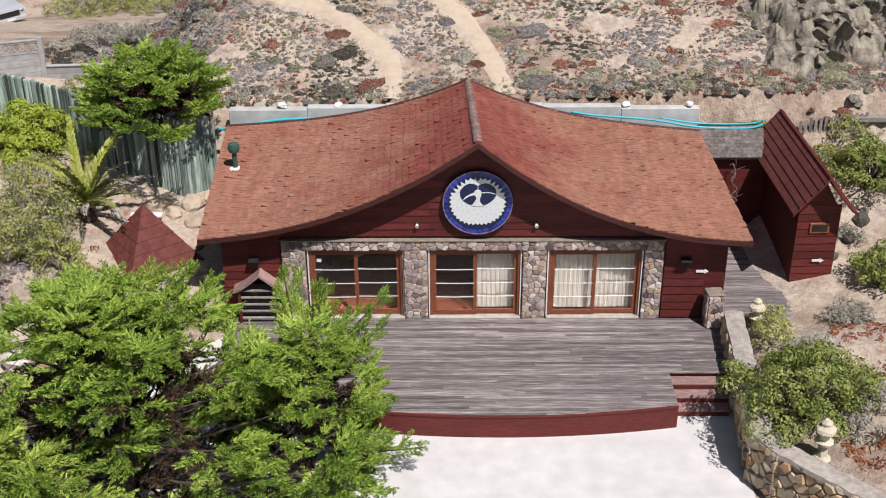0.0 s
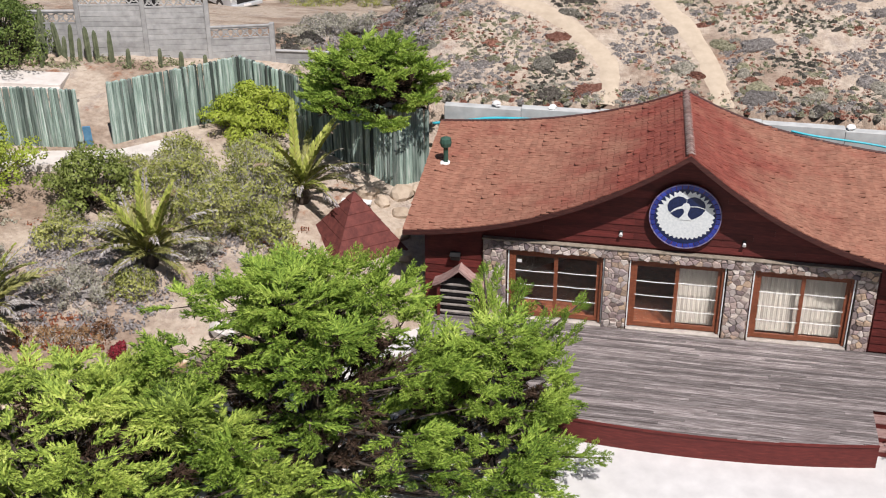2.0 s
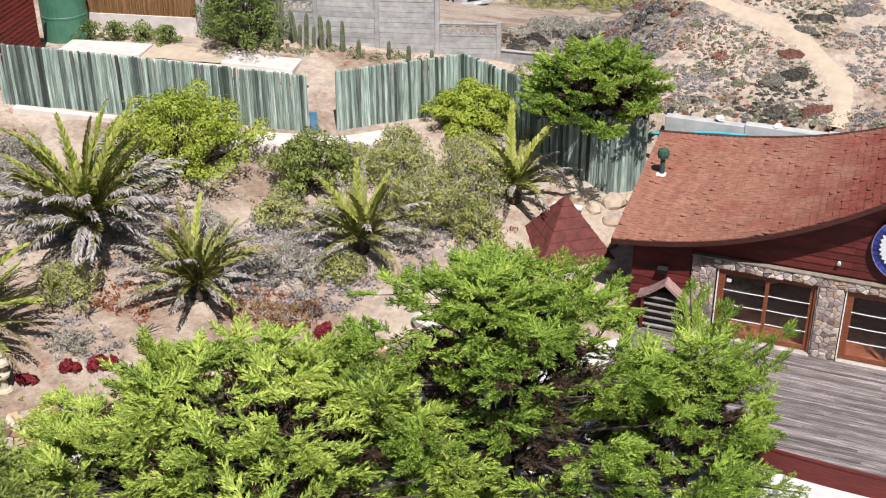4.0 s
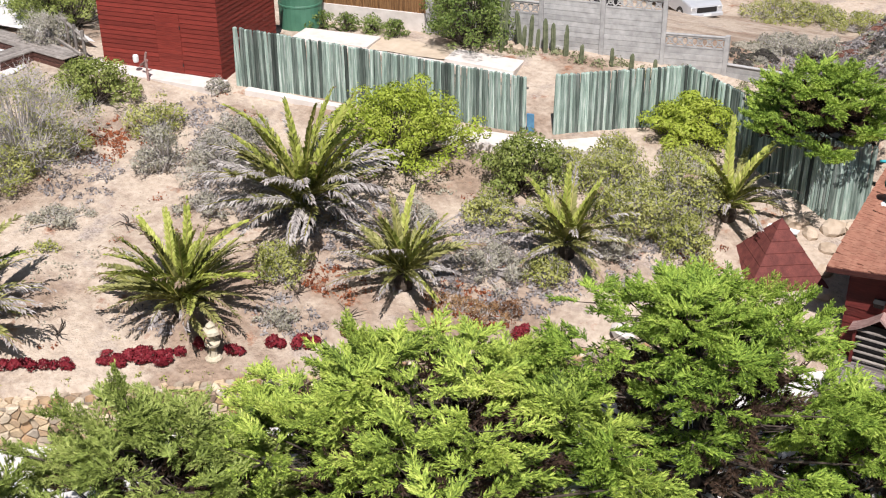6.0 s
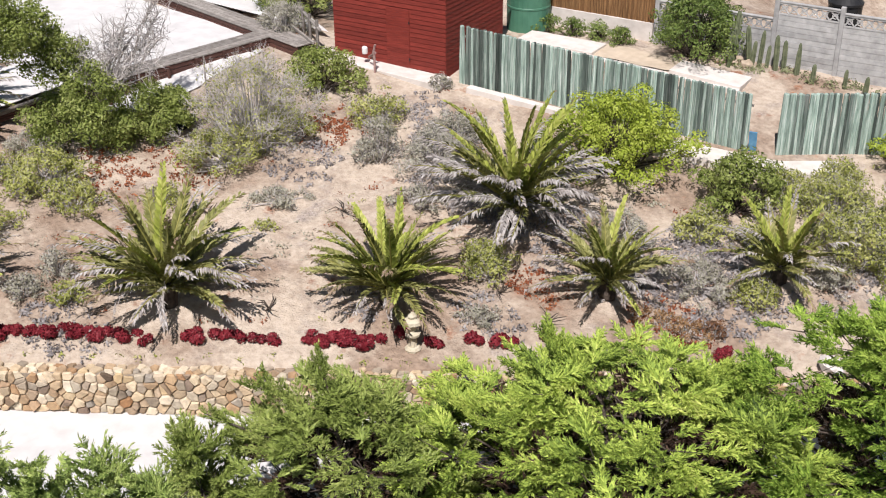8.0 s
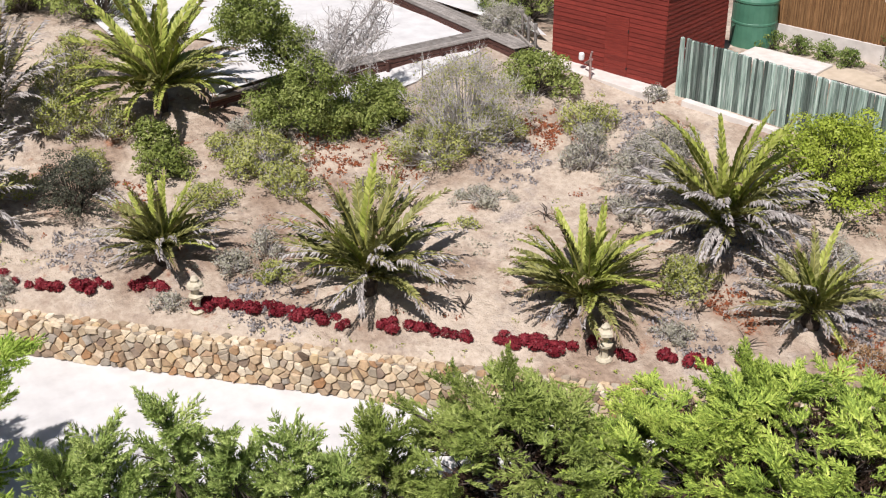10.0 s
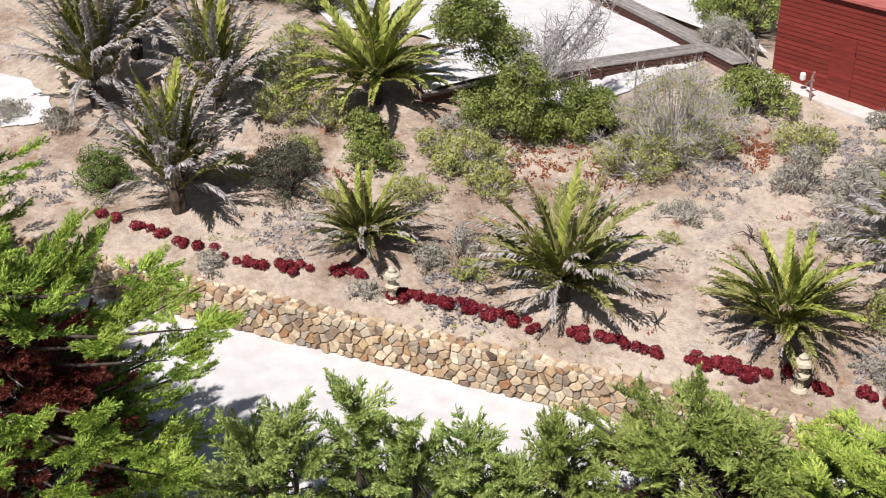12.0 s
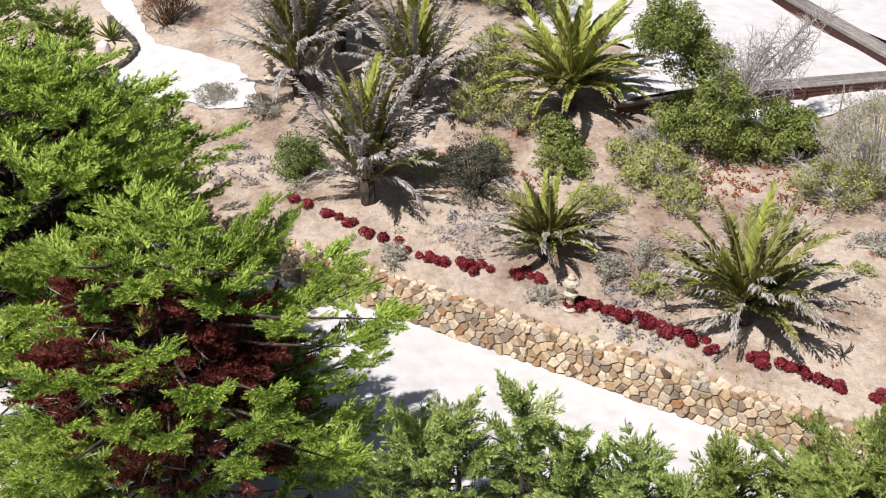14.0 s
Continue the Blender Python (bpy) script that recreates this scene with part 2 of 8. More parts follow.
def box(bm, x0, x1, y0, y1, z0, z1, m=None, bevel=0.0):
    vs = [bm.verts.new(p) for p in ((x0, y0, z0), (x1, y0, z0), (x1, y1, z0), (x0, y1, z0), (x0, y0, z1), (x1, y0, z1), (x1, y1, z1), (x0, y1, z1))]
    fs = [bm.faces.new([vs[i] for i in f]) for f in ((3, 2, 1, 0), (4, 5, 6, 7), (0, 1, 5, 4), (1, 2, 6, 5), (2, 3, 7, 6), (3, 0, 4, 7))]
    if m is not None:
        bmesh.ops.transform(bm, matrix=m, verts=vs)
    if bevel:
        es = list({e for f in fs for e in f.edges})
        bmesh.ops.bevel(bm, geom=es, offset=bevel, segments=1, affect="EDGES")
    return vs


def boxed(x0, x1, y0, y1, z0, z1, bevel=0.0, m=None):
    bm = bmesh.new()
    box(bm, x0, x1, y0, y1, z0, z1, m, bevel)
    return bm


def tube(points, radii, sides=6, bm=None, cap=True):
    """A tapered tube along points."""
    bm = bm or bmesh.new()
    rings = []
    pts = [Vector(p) for p in points]
    for i, p in enumerate(pts):
        d = (pts[min(i + 1, len(pts) - 1)] - pts[max(i - 1, 0)]).normalized()
        a = d.orthogonal().normalized()
        b = d.cross(a)
        if rings:
            pa = (rings[-1][0].co - pts[i - 1])
            a = (pa - d * pa.dot(d)).normalized()
            b = d.cross(a)
        r = radii[i] if not isinstance(radii, (int, float)) else radii
        rings.append([bm.verts.new(p + (a * math.cos(k * 2 * math.pi / sides) + b * math.sin(k * 2 * math.pi / sides)) * r) for k in range(sides)])
    for r0, r1 in zip(rings, rings[1:]):
        for k in range(sides):
            bm.faces.new((r0[k], r0[(k + 1) % sides], r1[(k + 1) % sides], r1[k]))
    if cap:
        bm.faces.new(rings[0][::-1])
        bm.faces.new(rings[-1])
    return bm


def lathe(profile, sides=16, bm=None, m=None):
    """A turned body from (radius, height) pairs."""
    bm = bm or bmesh.new()
    rings = [[bm.verts.new((r * math.cos(k * 2 * math.pi / sides), r * math.sin(k * 2 * math.pi / sides), z)) for k in range(sides)] for r, z in profile]
    for r0, r1 in zip(rings, rings[1:]):
        for k in range(sides):
            bm.faces.new((r0[k], r0[(k + 1) % sides], r1[(k + 1) % sides], r1[k]))
    bm.faces.new(rings[0][::-1])
    bm.faces.new(rings[-1])
    if m is not None:
        bmesh.ops.transform(bm, matrix=m, verts=[v for r in rings for v in r])
    return bm


def shared(name, mesh, parent, m):
    """One more piece on a mesh that alike pieces share."""
    ob = new(name, mesh)
    ob.parent = parent
    ob.matrix_basis = m
    return ob


def cells(width, height, size, rng, jitter=0.38):
    """Irregular stones that fill a rectangle: polygons cut halfway between jittered seeds."""
    nx, ny = max(1, round(width / size)), max(1, round(height / size))
    dx, dy = width / nx, height / ny
    seed = {}
    for i in range(-2, nx + 2):
        for j in range(-2, ny + 2):
            seed[i, j] = ((i + 0.5 + (j % 2) * 0.4 + rng.uniform(-jitter, jitter)) * dx, (j + 0.5 + rng.uniform(-jitter, jitter)) * dy)
    out = []
    for i in range(-1, nx + 1):
        for j in range(ny):
            p = seed[i, j]
            poly = [(0, 0), (width, 0), (width, height), (0, height)]
            for a in range(-2, 3):
                for b in range(-2, 3):
                    q = seed.get((i + a, j + b))
                    if q is None or (a == 0 and b == 0):
                        continue
                    nxv, nyv = q[0] - p[0], q[1] - p[1]
                    c = nxv * (p[0] + q[0]) / 2 + nyv * (p[1] + q[1]) / 2
                    res = []
                    for k in range(len(poly)):
                        A, B = poly[k], poly[(k + 1) % len(poly)]
                        da, db = nxv * A[0] + nyv * A[1] - c, nxv * B[0] + nyv * B[1] - c
                        if da <= 0:
                            res.append(A)
                        if da * db < 0:
                            f = da / (da - db)
                            res.append((A[0] + (B[0] - A[0]) * f, A[1] + (B[1] - A[1]) * f))
                    poly = res
                    if len(poly) < 3:
                        break
                if len(poly) < 3:
                    break
            if len(poly) >= 3:
                area = abs(sum(poly[k][0] * poly[k - 1][1] - poly[k - 1][0] * poly[k][1] for k in range(len(poly)))) / 2
                if area > size * size * 0.08:
                    out.append(poly)
    return out


def stone_bm(poly, joint, proud, rng, bm=None, place=None):
    """One stone: the polygon drawn in by the joint, raised with a worn edge; the wall's face lies in x and z, looking to -y."""
    own = bm is None
    bm = bm or bmesh.new()
    cx, cz = sum(p[0] for p in poly) / len(poly), sum(p[1] for p in poly) / len(poly)
    r = max(0.02, sum(math.hypot(p[0] - cx, p[1] - cz) for p in poly) / len(poly))
    k0, k1 = max(0.3, 1 - joint / r), max(0.2, 1 - (joint + 0.025) / r)
    tip = (rng.uniform(-0.15, 0.15), rng.uniform(-0.15, 0.15))
    rows = []
    for k, d in ((k0, 0.02), (k0, -proud * 0.55), (k1, -proud)):
        row = []
        for x, z in poly:
            x1, z1 = cx + (x - cx) * k, cz + (z - cz) * k
            y1 = d + (tip[0] * (x1 - cx) + tip[1] * (z1 - cz) if d < 0 else 0) + (rng.uniform(-0.006, 0.006) if d < 0 else 0)
            v = Vector((x1, y1, z1))
            row.append(bm.verts.new(place @ v if place else v))
        rows.append(row)
    n = len(poly)
    for a, b in zip(rows, rows[1:]):
        for k in range(n):
            bm.faces.new((a[k], a[(k + 1) % n], b[(k + 1) % n], b[k]))
    bm.faces.new(rows[-1])
    return bm


# ---- lie of the land ----
WALL_A = (-33.0, 4.4)
WALL_DIR = (0.7504, 0.661)


def along(x, y):
    """Metres along the garden wall and up the slope from it."""
    qx, qy = x - WALL_A[0], y - WALL_A[1]
    return WALL_DIR[0] * qx + WALL_DIR[1] * qy, -WALL_DIR[1] * qx + WALL_DIR[0] * qy


def on_wall(s, u):
    return WALL_A[0] + WALL_DIR[0] * s - WALL_DIR[1] * u, WALL_A[1] + WALL_DIR[1] * s + WALL_DIR[0] * u


def smooth(a, b, v):
    k = min(1.0, max(0.0, (v - a) / (b - a)))
    return k * k * (3 - 2 * k)


def ground_z(x, y):
    s, u = along(x, y)
    low = -0.05
    garden = 1.22 + 0.19 * min(max(u, 0.0), 14.6)
    garden -= 0.256 * max(0.0, y - 41) * smooth(-30, -25, x) * smooth(60, 54, y)
    garden -= 3.3 * smooth(54, 60, y) * smooth(-30, -25, x)
    z = low + (garden - low) * smooth(0.12, 0.4, u)
    right = 0.62 + 0.1 * max(0.0, x - 9) + 0.5 * smooth(7.0, 8.6, x) * smooth(27.6, 26.4, y) + 0.5 * max(0.0, y - 29.5) * smooth(8.5, 11, x)
    edge = 6.93 + 0.089 * (y - 21.4)
    z += (right - z) * smooth(edge, edge + 0.3, x) * smooth(0.1, 0.45, 0.73 * (x - 6.9) + 0.68 * (y - 21.9))
    hill = 4.12 + 0.30 * max(0.0, y - 34.8) + 0.02 * (x + 6)
    z += (hill - z) * smooth(-12, -7, x) * smooth(34.35, 34.75, y)
    return z


def land_z(x, y):
    """The ground with its small unevenness."""
    s, u = along(x, y)
    z = ground_z(x, y)
    if u > 0.5 and -45 < s < 75 and u < 32:
        z += 0.07 * noise.noise((x * 0.5, y * 0.5, 0)) + 0.035 * noise.noise((x * 1.7, y * 1.7, 3))
    return z


def sand_build(t, b):
    v = world_coords(t)
    fine = noise_at(t, v, 6.0, 6)
    mid = noise_at(t, v, 0.9, 5, 0.65)
    big = noise_at(t, v, 0.22, 4)
    sand = ramp(t, fine, [(0.3, (0.43, 0.35, 0.275)), (0.55, (0.54, 0.452, 0.36)), (0.8, (0.62, 0.538, 0.444))])
    litter = ramp(t, noise_at(t, v, 14.0, 5, 0.7), [(0.35, (0.16, 0.13, 0.11)), (0.55, (0.4, 0.34, 0.3)), (0.7, (0.56, 0.5, 0.46))])
    rust = ramp(t, fine, [(0.35, (0.2, 0.07, 0.035)), (0.7, (0.4, 0.19, 0.1))])
    c = mix(t, ramp(t, mid, [(0.54, (0, 0, 0)), (0.68, (0.85, 0.85, 0.85))]), sand, litter)
    soil = ramp(t, fine, [(0.3, (0.2, 0.14, 0.1)), (0.7, (0.36, 0.26, 0.19))])
    c = mix(t, ramp(t, noise_at(t, world_coords(t, (1.0, 1.2, 1)), 0.3, 6, 0.65), [(0.46, (0, 0, 0)), (0.62, (0.85, 0.85, 0.85))]), c, soil)
    m2 = noise_at(t, world_coords(t, (1.3, 1.1, 1)), 0.6, 6, 0.7)
    c = mix(t, ramp(t, m2, [(0.6, (0, 0, 0)), (0.68, (0.8, 0.8, 0.8))]), c, rust)
    c = mix(t, 0.3, c, ramp(t, big, [(0.3, (0.65, 0.62, 0.6)), (0.7, (1, 1, 1))]), "MULTIPLY")
    link(t, c, b.inputs["Base Color"])
    b.inputs["Roughness"].default_value = 0.95
    b.inputs["Specular IOR Level"].default_value = 0.15
    h = maths(t, "ADD", maths(t, "MULTIPLY", noise_at(t, v, 20.0, 5), 0.3), noise_at(t, v, 2.2, 5))
    bump(t, b, h, 1.0, 0.16)


SAND = material("dry_sandy_soil", sand_build)


def land():
    """One sheet of ground: fine near the house and garden, coarse to the horizon."""
    def axis(stops):
        out = []
        for a, b, step in stops:
            out += list(np.arange(a, b - 1e-6, step))
        return out + [stops[-1][1]]
    S = axis([(-2500, -500, 500), (-500, -100, 100), (-100, -40, 10), (-40, 72, 0.4), (72, 120, 6), (120, 600, 80), (600, 2600, 500)])
    U = axis([(-2500, -500, 500), (-500, -60, 55), (-60, -20, 2.0), (-20, 0.0, 0.4), (0.0, 0.48, 0.12), (0.48, 30.0, 0.4), (30.0, 60, 3.0), (60, 300, 40), (300, 2500, 550)])
    verts, faces = [], []
    for u in U:
        for s in S:
            x, y = on_wall(s, u)
            z = land_z(x, y)
            verts.append((x, y, z))
    n = len(S)
    for j in range(len(U) - 1):
        for i in range(n - 1):
            a = j * n + i
            faces.append((a, a + 1, a + n + 1, a + n))
    ob = from_arrays("ground", verts, faces, SAND, smooth_faces=True)
    return tagged(ob, "pale dry sandy ground with plant litter, rising to a scrub hillside", "ground", kind="structure")


land()


def courtyard():
    bm = bmesh.new()
    a0, a1 = on_wall(-14, 0.1), on_wall(36, 0.1)
    corners = [a0, a1, (6.0, 28.3), (7.35, 28.3), (6.85, 21.4), (6.9, 16), (14, 8), (14, -8), (-40, -8)]
    bm.faces.new([bm.verts.new((x, y, 0.0)) for x, y in corners])
    bmesh.ops.triangulate(bm, faces=bm.faces)
    ob = finish("pavement", bm, WHITE_GRAVEL)
    return tagged(ob, "bright white crushed-stone courtyard and driveway", "courtyard", kind="structure")


courtyard()


COPING = simple("pale_mortar_cap", [(0.3, (0.3, 0.265, 0.23)), (0.7, (0.5, 0.455, 0.4))], 7, rough=0.95, relief=0.9)


def garden_wall(name, label, p0, p1, height, thick, size, seed, parts_from=0, parts_to=1e9, coping=False):
    """A dry stone retaining wall from p0 to p1 with its face to the right of that line; every stone stands proud of the mortar."""
    rng = random.Random(seed)
    L = math.hypot(p1[0] - p0[0], p1[1] - p0[1])
    base = Matrix.Translation((p0[0], p0[1], 0)) @ Matrix.Rotation(math.atan2(p1[1] - p0[1], p1[0] - p0[0]), 4, "Z")
    w = tagged(empty(name), label, "stone wall", kind="structure")
    core = boxed(0, L, 0.0, thick, -0.2, height - 0.05, 0.02, base)
    part("mortar_core", core, MORTAR, w)
    rest = bmesh.new()
    count = 0
    for poly in cells(L, height, size, rng, 0.48):
        cx = sum(p[0] for p in poly) / len(poly)
        if parts_from <= cx <= parts_to and count < 300:
            count += 1
            part("stone", stone_bm(poly, 0.014, rng.uniform(0.04, 0.13), rng, None, base), STONE, w)
        else:
            stone_bm(poly, 0.014, rng.uniform(0.04, 0.13), rng, rest, base)
    top = Matrix.Translation((0, 0, height - 0.06)) @ Matrix.Rotation(radians(-90), 4, "X")
    if coping:
        bm = bmesh.new()
        n = max(4, int(L / 0.25))
        rows = []
        for i in range(n + 1):
            a = i / n * L
            e = 0.035 * noise.noise((a * 2.1, seed, 0))
            rows.append([bm.verts.new(base @ Vector((a, yy + e, height + zz + 0.03 * noise.noise((a * 3, yy * 5, seed))))) for yy, zz in ((-0.07, -0.1), (-0.06, 0.02), (thick * 0.5, 0.05), (thick + 0.03, 0.02), (thick + 0.05, -0.12))])
        for r0, r1 in zip(rows, rows[1:]):
            for k in range(4):
                bm.faces.new((r0[k], r1[k], r1[k + 1], r0[k + 1]))
        for r in (rows[0], rows[-1]):
            bm.faces.new(r)
        bmesh.ops.recalc_face_normals(bm, faces=bm.faces)
        part("coping", bm, COPING, w, "smooth pale mortar capping")
    else:
        for poly in cells(L, thick, size * 1.05, rng):
            stone_bm(poly, 0.012, rng.uniform(0.05, 0.11), rng, rest, base @ top)
    tagged(part("stonework", rest, STONE_REST, w), kind="stuff")
    return w


garden_wall("wall_garden", "low retaining wall of tan and brown field stones", on_wall(-7, 0.0), on_wall(34.5, 0.0), 1.2, 0.42, 0.252, 3, 6, 24)
garden_wall("wall_steps", "field stone wall holding a planted bed beside the steps", (7.22, 27.3), (6.82, 22.0), 1.3, 0.4, 0.24, 4, coping=True)
garden_wall("wall_corner", "rounded corner of the field stone bed wall", (6.82, 22.05), (7.22, 21.3), 1.3, 0.4, 0.24, 6, coping=True)
garden_wall("wall_bed", "field stone front wall of the planted bed", (7.2, 21.35), (11.4, 17.0), 1.3, 0.4, 0.24, 5, coping=True)


# ---- the house ----
YF = 28.12          # face of the front wall
RIDGE_X = 0.68
DECK_Z = 0.65


def roof_point(side, a, b, lift=0.0):
    """A place on the roof: a runs from ridge to eave, b from front to back."""
    eave_f, eave_b = Vector((-6.54, 27.6, 3.3)), Vector((-6.72, 33.8, 3.83))
    flat, sweep = 0.25 + 0.05 * b, 2.3 + 0.6 * b
    if side > 0:
        eave_f, eave_b = Vector((7.79, 27.6, 3.22)), Vector((7.46, 33.8, 3.64))
        flat, sweep = 0.1 + 0.3 * b, 2.25 + 0.8 * b
    r = flat * (1 - a) + (1 - flat) * (1 - a) ** sweep
    rid_f, rid_b = Vector((RIDGE_X, 27.5, 6.04)), Vector((0.51, 33.8, 5.28))
    e, k = eave_f.lerp(eave_b, b), rid_f.lerp(rid_b, b)
    return Vector((k.x + (e.x - k.x) * a, k.y + (e.y - k.y) * a, e.z + (k.z - e.z) * r + lift))


def roof_height(x, y=YF):
    b = (y - 27.55) / 6.25
    side = 1 if x > RIDGE_X else -1
    end = roof_point(side, 1, b)
    mid = roof_point(side, 0, b)
    a = min(1.0, max(0.0, (x - mid.x) / (end.x - mid.x)))
    return roof_point(side, a, b).z


house = tagged(empty("house", 0.7, 30.5, 0), "low dark red timber house with swooping shingle roof and stone front", "house")
house.matrix_basis = Matrix.Identity(4)


RIDGE = simple("bleached_ridge_tile", [(0.3, (0.24, 0.13, 0.11)), (0.7, (0.52, 0.42, 0.38))], 7, rough=0.85, spread=("object", 0.7, 1.2))
FASCIA = simple("dark_edge_board", [(0.3, (0.04, 0.014, 0.012)), (0.7, (0.09, 0.03, 0.024))], 4, (1, 1, 5), 0.6)


def roof():
    for side in (-1, 1):
        bm = bmesh.new()
        n, k = 20, 8
        top = [[bm.verts.new(roof_point(side, i / n, j / k, -0.03)) for j in range(k + 1)] for i in range(n + 1)]
        low = [[bm.verts.new(roof_point(side, i / n, j / k, -0.15)) for j in range(k + 1)] for i in range(n + 1)]
        for i in range(n):
            for j in range(k):
                bm.faces.new((top[i][j], top[i + 1][j], top[i + 1][j + 1], top[i][j + 1]))
                bm.faces.new((low[i][j], low[i][j + 1], low[i + 1][j + 1], low[i + 1][j]))
            bm.faces.new((top[i][0], low[i][0], low[i + 1][0], top[i + 1][0]))
            bm.faces.new((top[i][k], top[i + 1][k], low[i + 1][k], low[i][k]))
        for j in range(k):
            bm.faces.new((top[n][j], low[n][j], low[n][j + 1], top[n][j + 1]))
        bmesh.ops.recalc_face_normals(bm, faces=bm.faces)
        slab = part("roof", bm, RED_WOOD, house, "dark red timber roof deck")
        # fascia along the front edge
        bm = bmesh.new()
        ring = []
        for i in range(n + 1):
            p = roof_point(side, i / n, 0, 0)
            ring.append([bm.verts.new(p + Vector(o)) for o in ((0, -0.035, 0.0), (0, 0.02, 0.0), (0, 0.02, -0.13), (0, -0.035, -0.13))])
        for r0, r1 in zip(ring, ring[1:]):
            for q in range(4):
                bm.faces.new((r0[q], r0[(q + 1) % 4], r1[(q + 1) % 4], r1[q]))
        bm.faces.new(ring[0]); bm.faces.new(ring[-1][::-1])
        bmesh.ops.recalc_face_normals(bm, faces=bm.faces)
        part("fascia", bm, FASCIA, house, "dark brown edge board")
        shingles(side, slab)
    cap = part("ridge_cap", tube([roof_point(-1, 0, b / 8, 0.0) for b in range(9)], 0.06, 8), SHINGLE, house)
    rng = random.Random(77)
    for k in range(34):
        a, b = roof_point(-1, 0, k / 34, 0.07 + rng.uniform(0, 0.015)), roof_point(-1, 0, min(1, (k + 1.3) / 34), 0.05)
        bm = bmesh.new()
        q = [bm.verts.new(p + Vector((w, 0, h))) for p, lift in ((a, 0.02), (b, 0.0)) for w, h in ((-0.11, -0.075 + lift), (0, 0.02 + lift), (0.11, -0.06 + lift), (0, -0.03 + lift))]
        for f in ((0, 1, 5, 4), (1, 2, 6, 5), (2, 3, 7, 6), (3, 0, 4, 7), (3, 2, 1, 0), (4, 5, 6, 7)):
            bm.faces.new([q[i] for i in f])
        part("ridge_tile", bm, RIDGE, cap)
    for side in (-1, 1):
        bm = tube([roof_point(side, i / 16, 1, 0.03) for i in range(17)], 0.045, 6)
        part("verge", bm, FASCIA, house)


def shingles(side, slab):
    """Courses of thin shingles, laid from the eave up to the ridge, each lapping the one below."""
    rng = random.Random(11 + side)
    rows, cols = 42, 44
    verts, faces = [], []
    count = 0
    for i in range(rows):
        a1, a0 = 1 - i / rows, 1 - (i + 1.25) / rows
        b = -rng.uniform(0, 1) / cols
        while b < 1:
            w = rng.uniform(0.6, 1.3) / cols
            b0, b1 = max(0, b), min(1, b + w - 0.0022)
            b += w
            if b1 - b0 < 0.004:
                continue
            lift = rng.uniform(0.018, 0.036) + (0.04 if rng.random() < 0.05 else 0)
            da = rng.uniform(-0.003, 0.003)
            pts = []
            for aa, up in ((min(1.004, a1 + da), lift), (max(0.0, a0), 0.0)):
                for bb in (b0, b1):
                    p = roof_point(side, min(1.0, aa), bb)
                    pts.append((p + Vector((0, 0, up + 0.012)), p + Vector((0, 0, up - 0.012))))
            v = [q[0] for q in pts] + [q[1] for q in pts]
            f = [(0, 1, 3, 2), (4, 6, 7, 5), (0, 4, 5, 1), (0, 2, 6, 4), (1, 5, 7, 3)]
            if side > 0:
                f = [t[::-1] for t in f]
            if count < 150 and i < 8 and b0 < 0.6:
                count += 1
                from_arrays("shingle", v, f, SHINGLE, slab)
            else:
                k = len(verts)
                verts += v
                faces += [tuple(q + k for q in t) for t in f]
    tagged(from_arrays("shingle_rest", verts, faces, SHINGLE, slab), kind="stuff")


def clapboards(x0, x1, z0, z1, y, parent, gable=False, row=0.21, seed=1, mat=None, holes=()):
    """Lapped boards on a wall that looks to -y; under the gable they stop at the roof."""
    rng = random.Random(seed)
    z = z0
    while z < z1 - 0.03:
        zt = min(z1, z + row)
        xa, xb = x0, x1
        if gable:
            while xa < xb and roof_height(xa, y) - 0.14 < zt:
                xa += 0.03
            while xb > xa and roof_height(xb, y) - 0.14 < zt:
                xb -= 0.03
        if xb - xa < 0.12:
            break
        x = xa
        while x < xb - 0.01:
            xe = min(xb, x + rng.uniform(1.2, 3.0))
            if xb - xe < 0.4:
                xe = xb
            d = rng.uniform(0, 0.006)
            v = [(x, y - 0.034 - d, z), (xe - 0.004, y - 0.034 - d, z), (xe - 0.004, y - 0.012, zt + 0.02), (x, y - 0.012, zt + 0.02),
                 (x, y + 0.006, z), (xe - 0.004, y + 0.006, z), (xe - 0.004, y + 0.006, zt + 0.02), (x, y + 0.006, zt + 0.02)]
            f = [(0, 1, 2, 3), (5, 4, 7, 6), (0, 4, 5, 1), (1, 5, 6, 2), (3, 2, 6, 7), (0, 3, 7, 4)]
            from_arrays("board", v, f, mat or RED_WOOD, parent)
            x = xe
        z = zt
    return parent


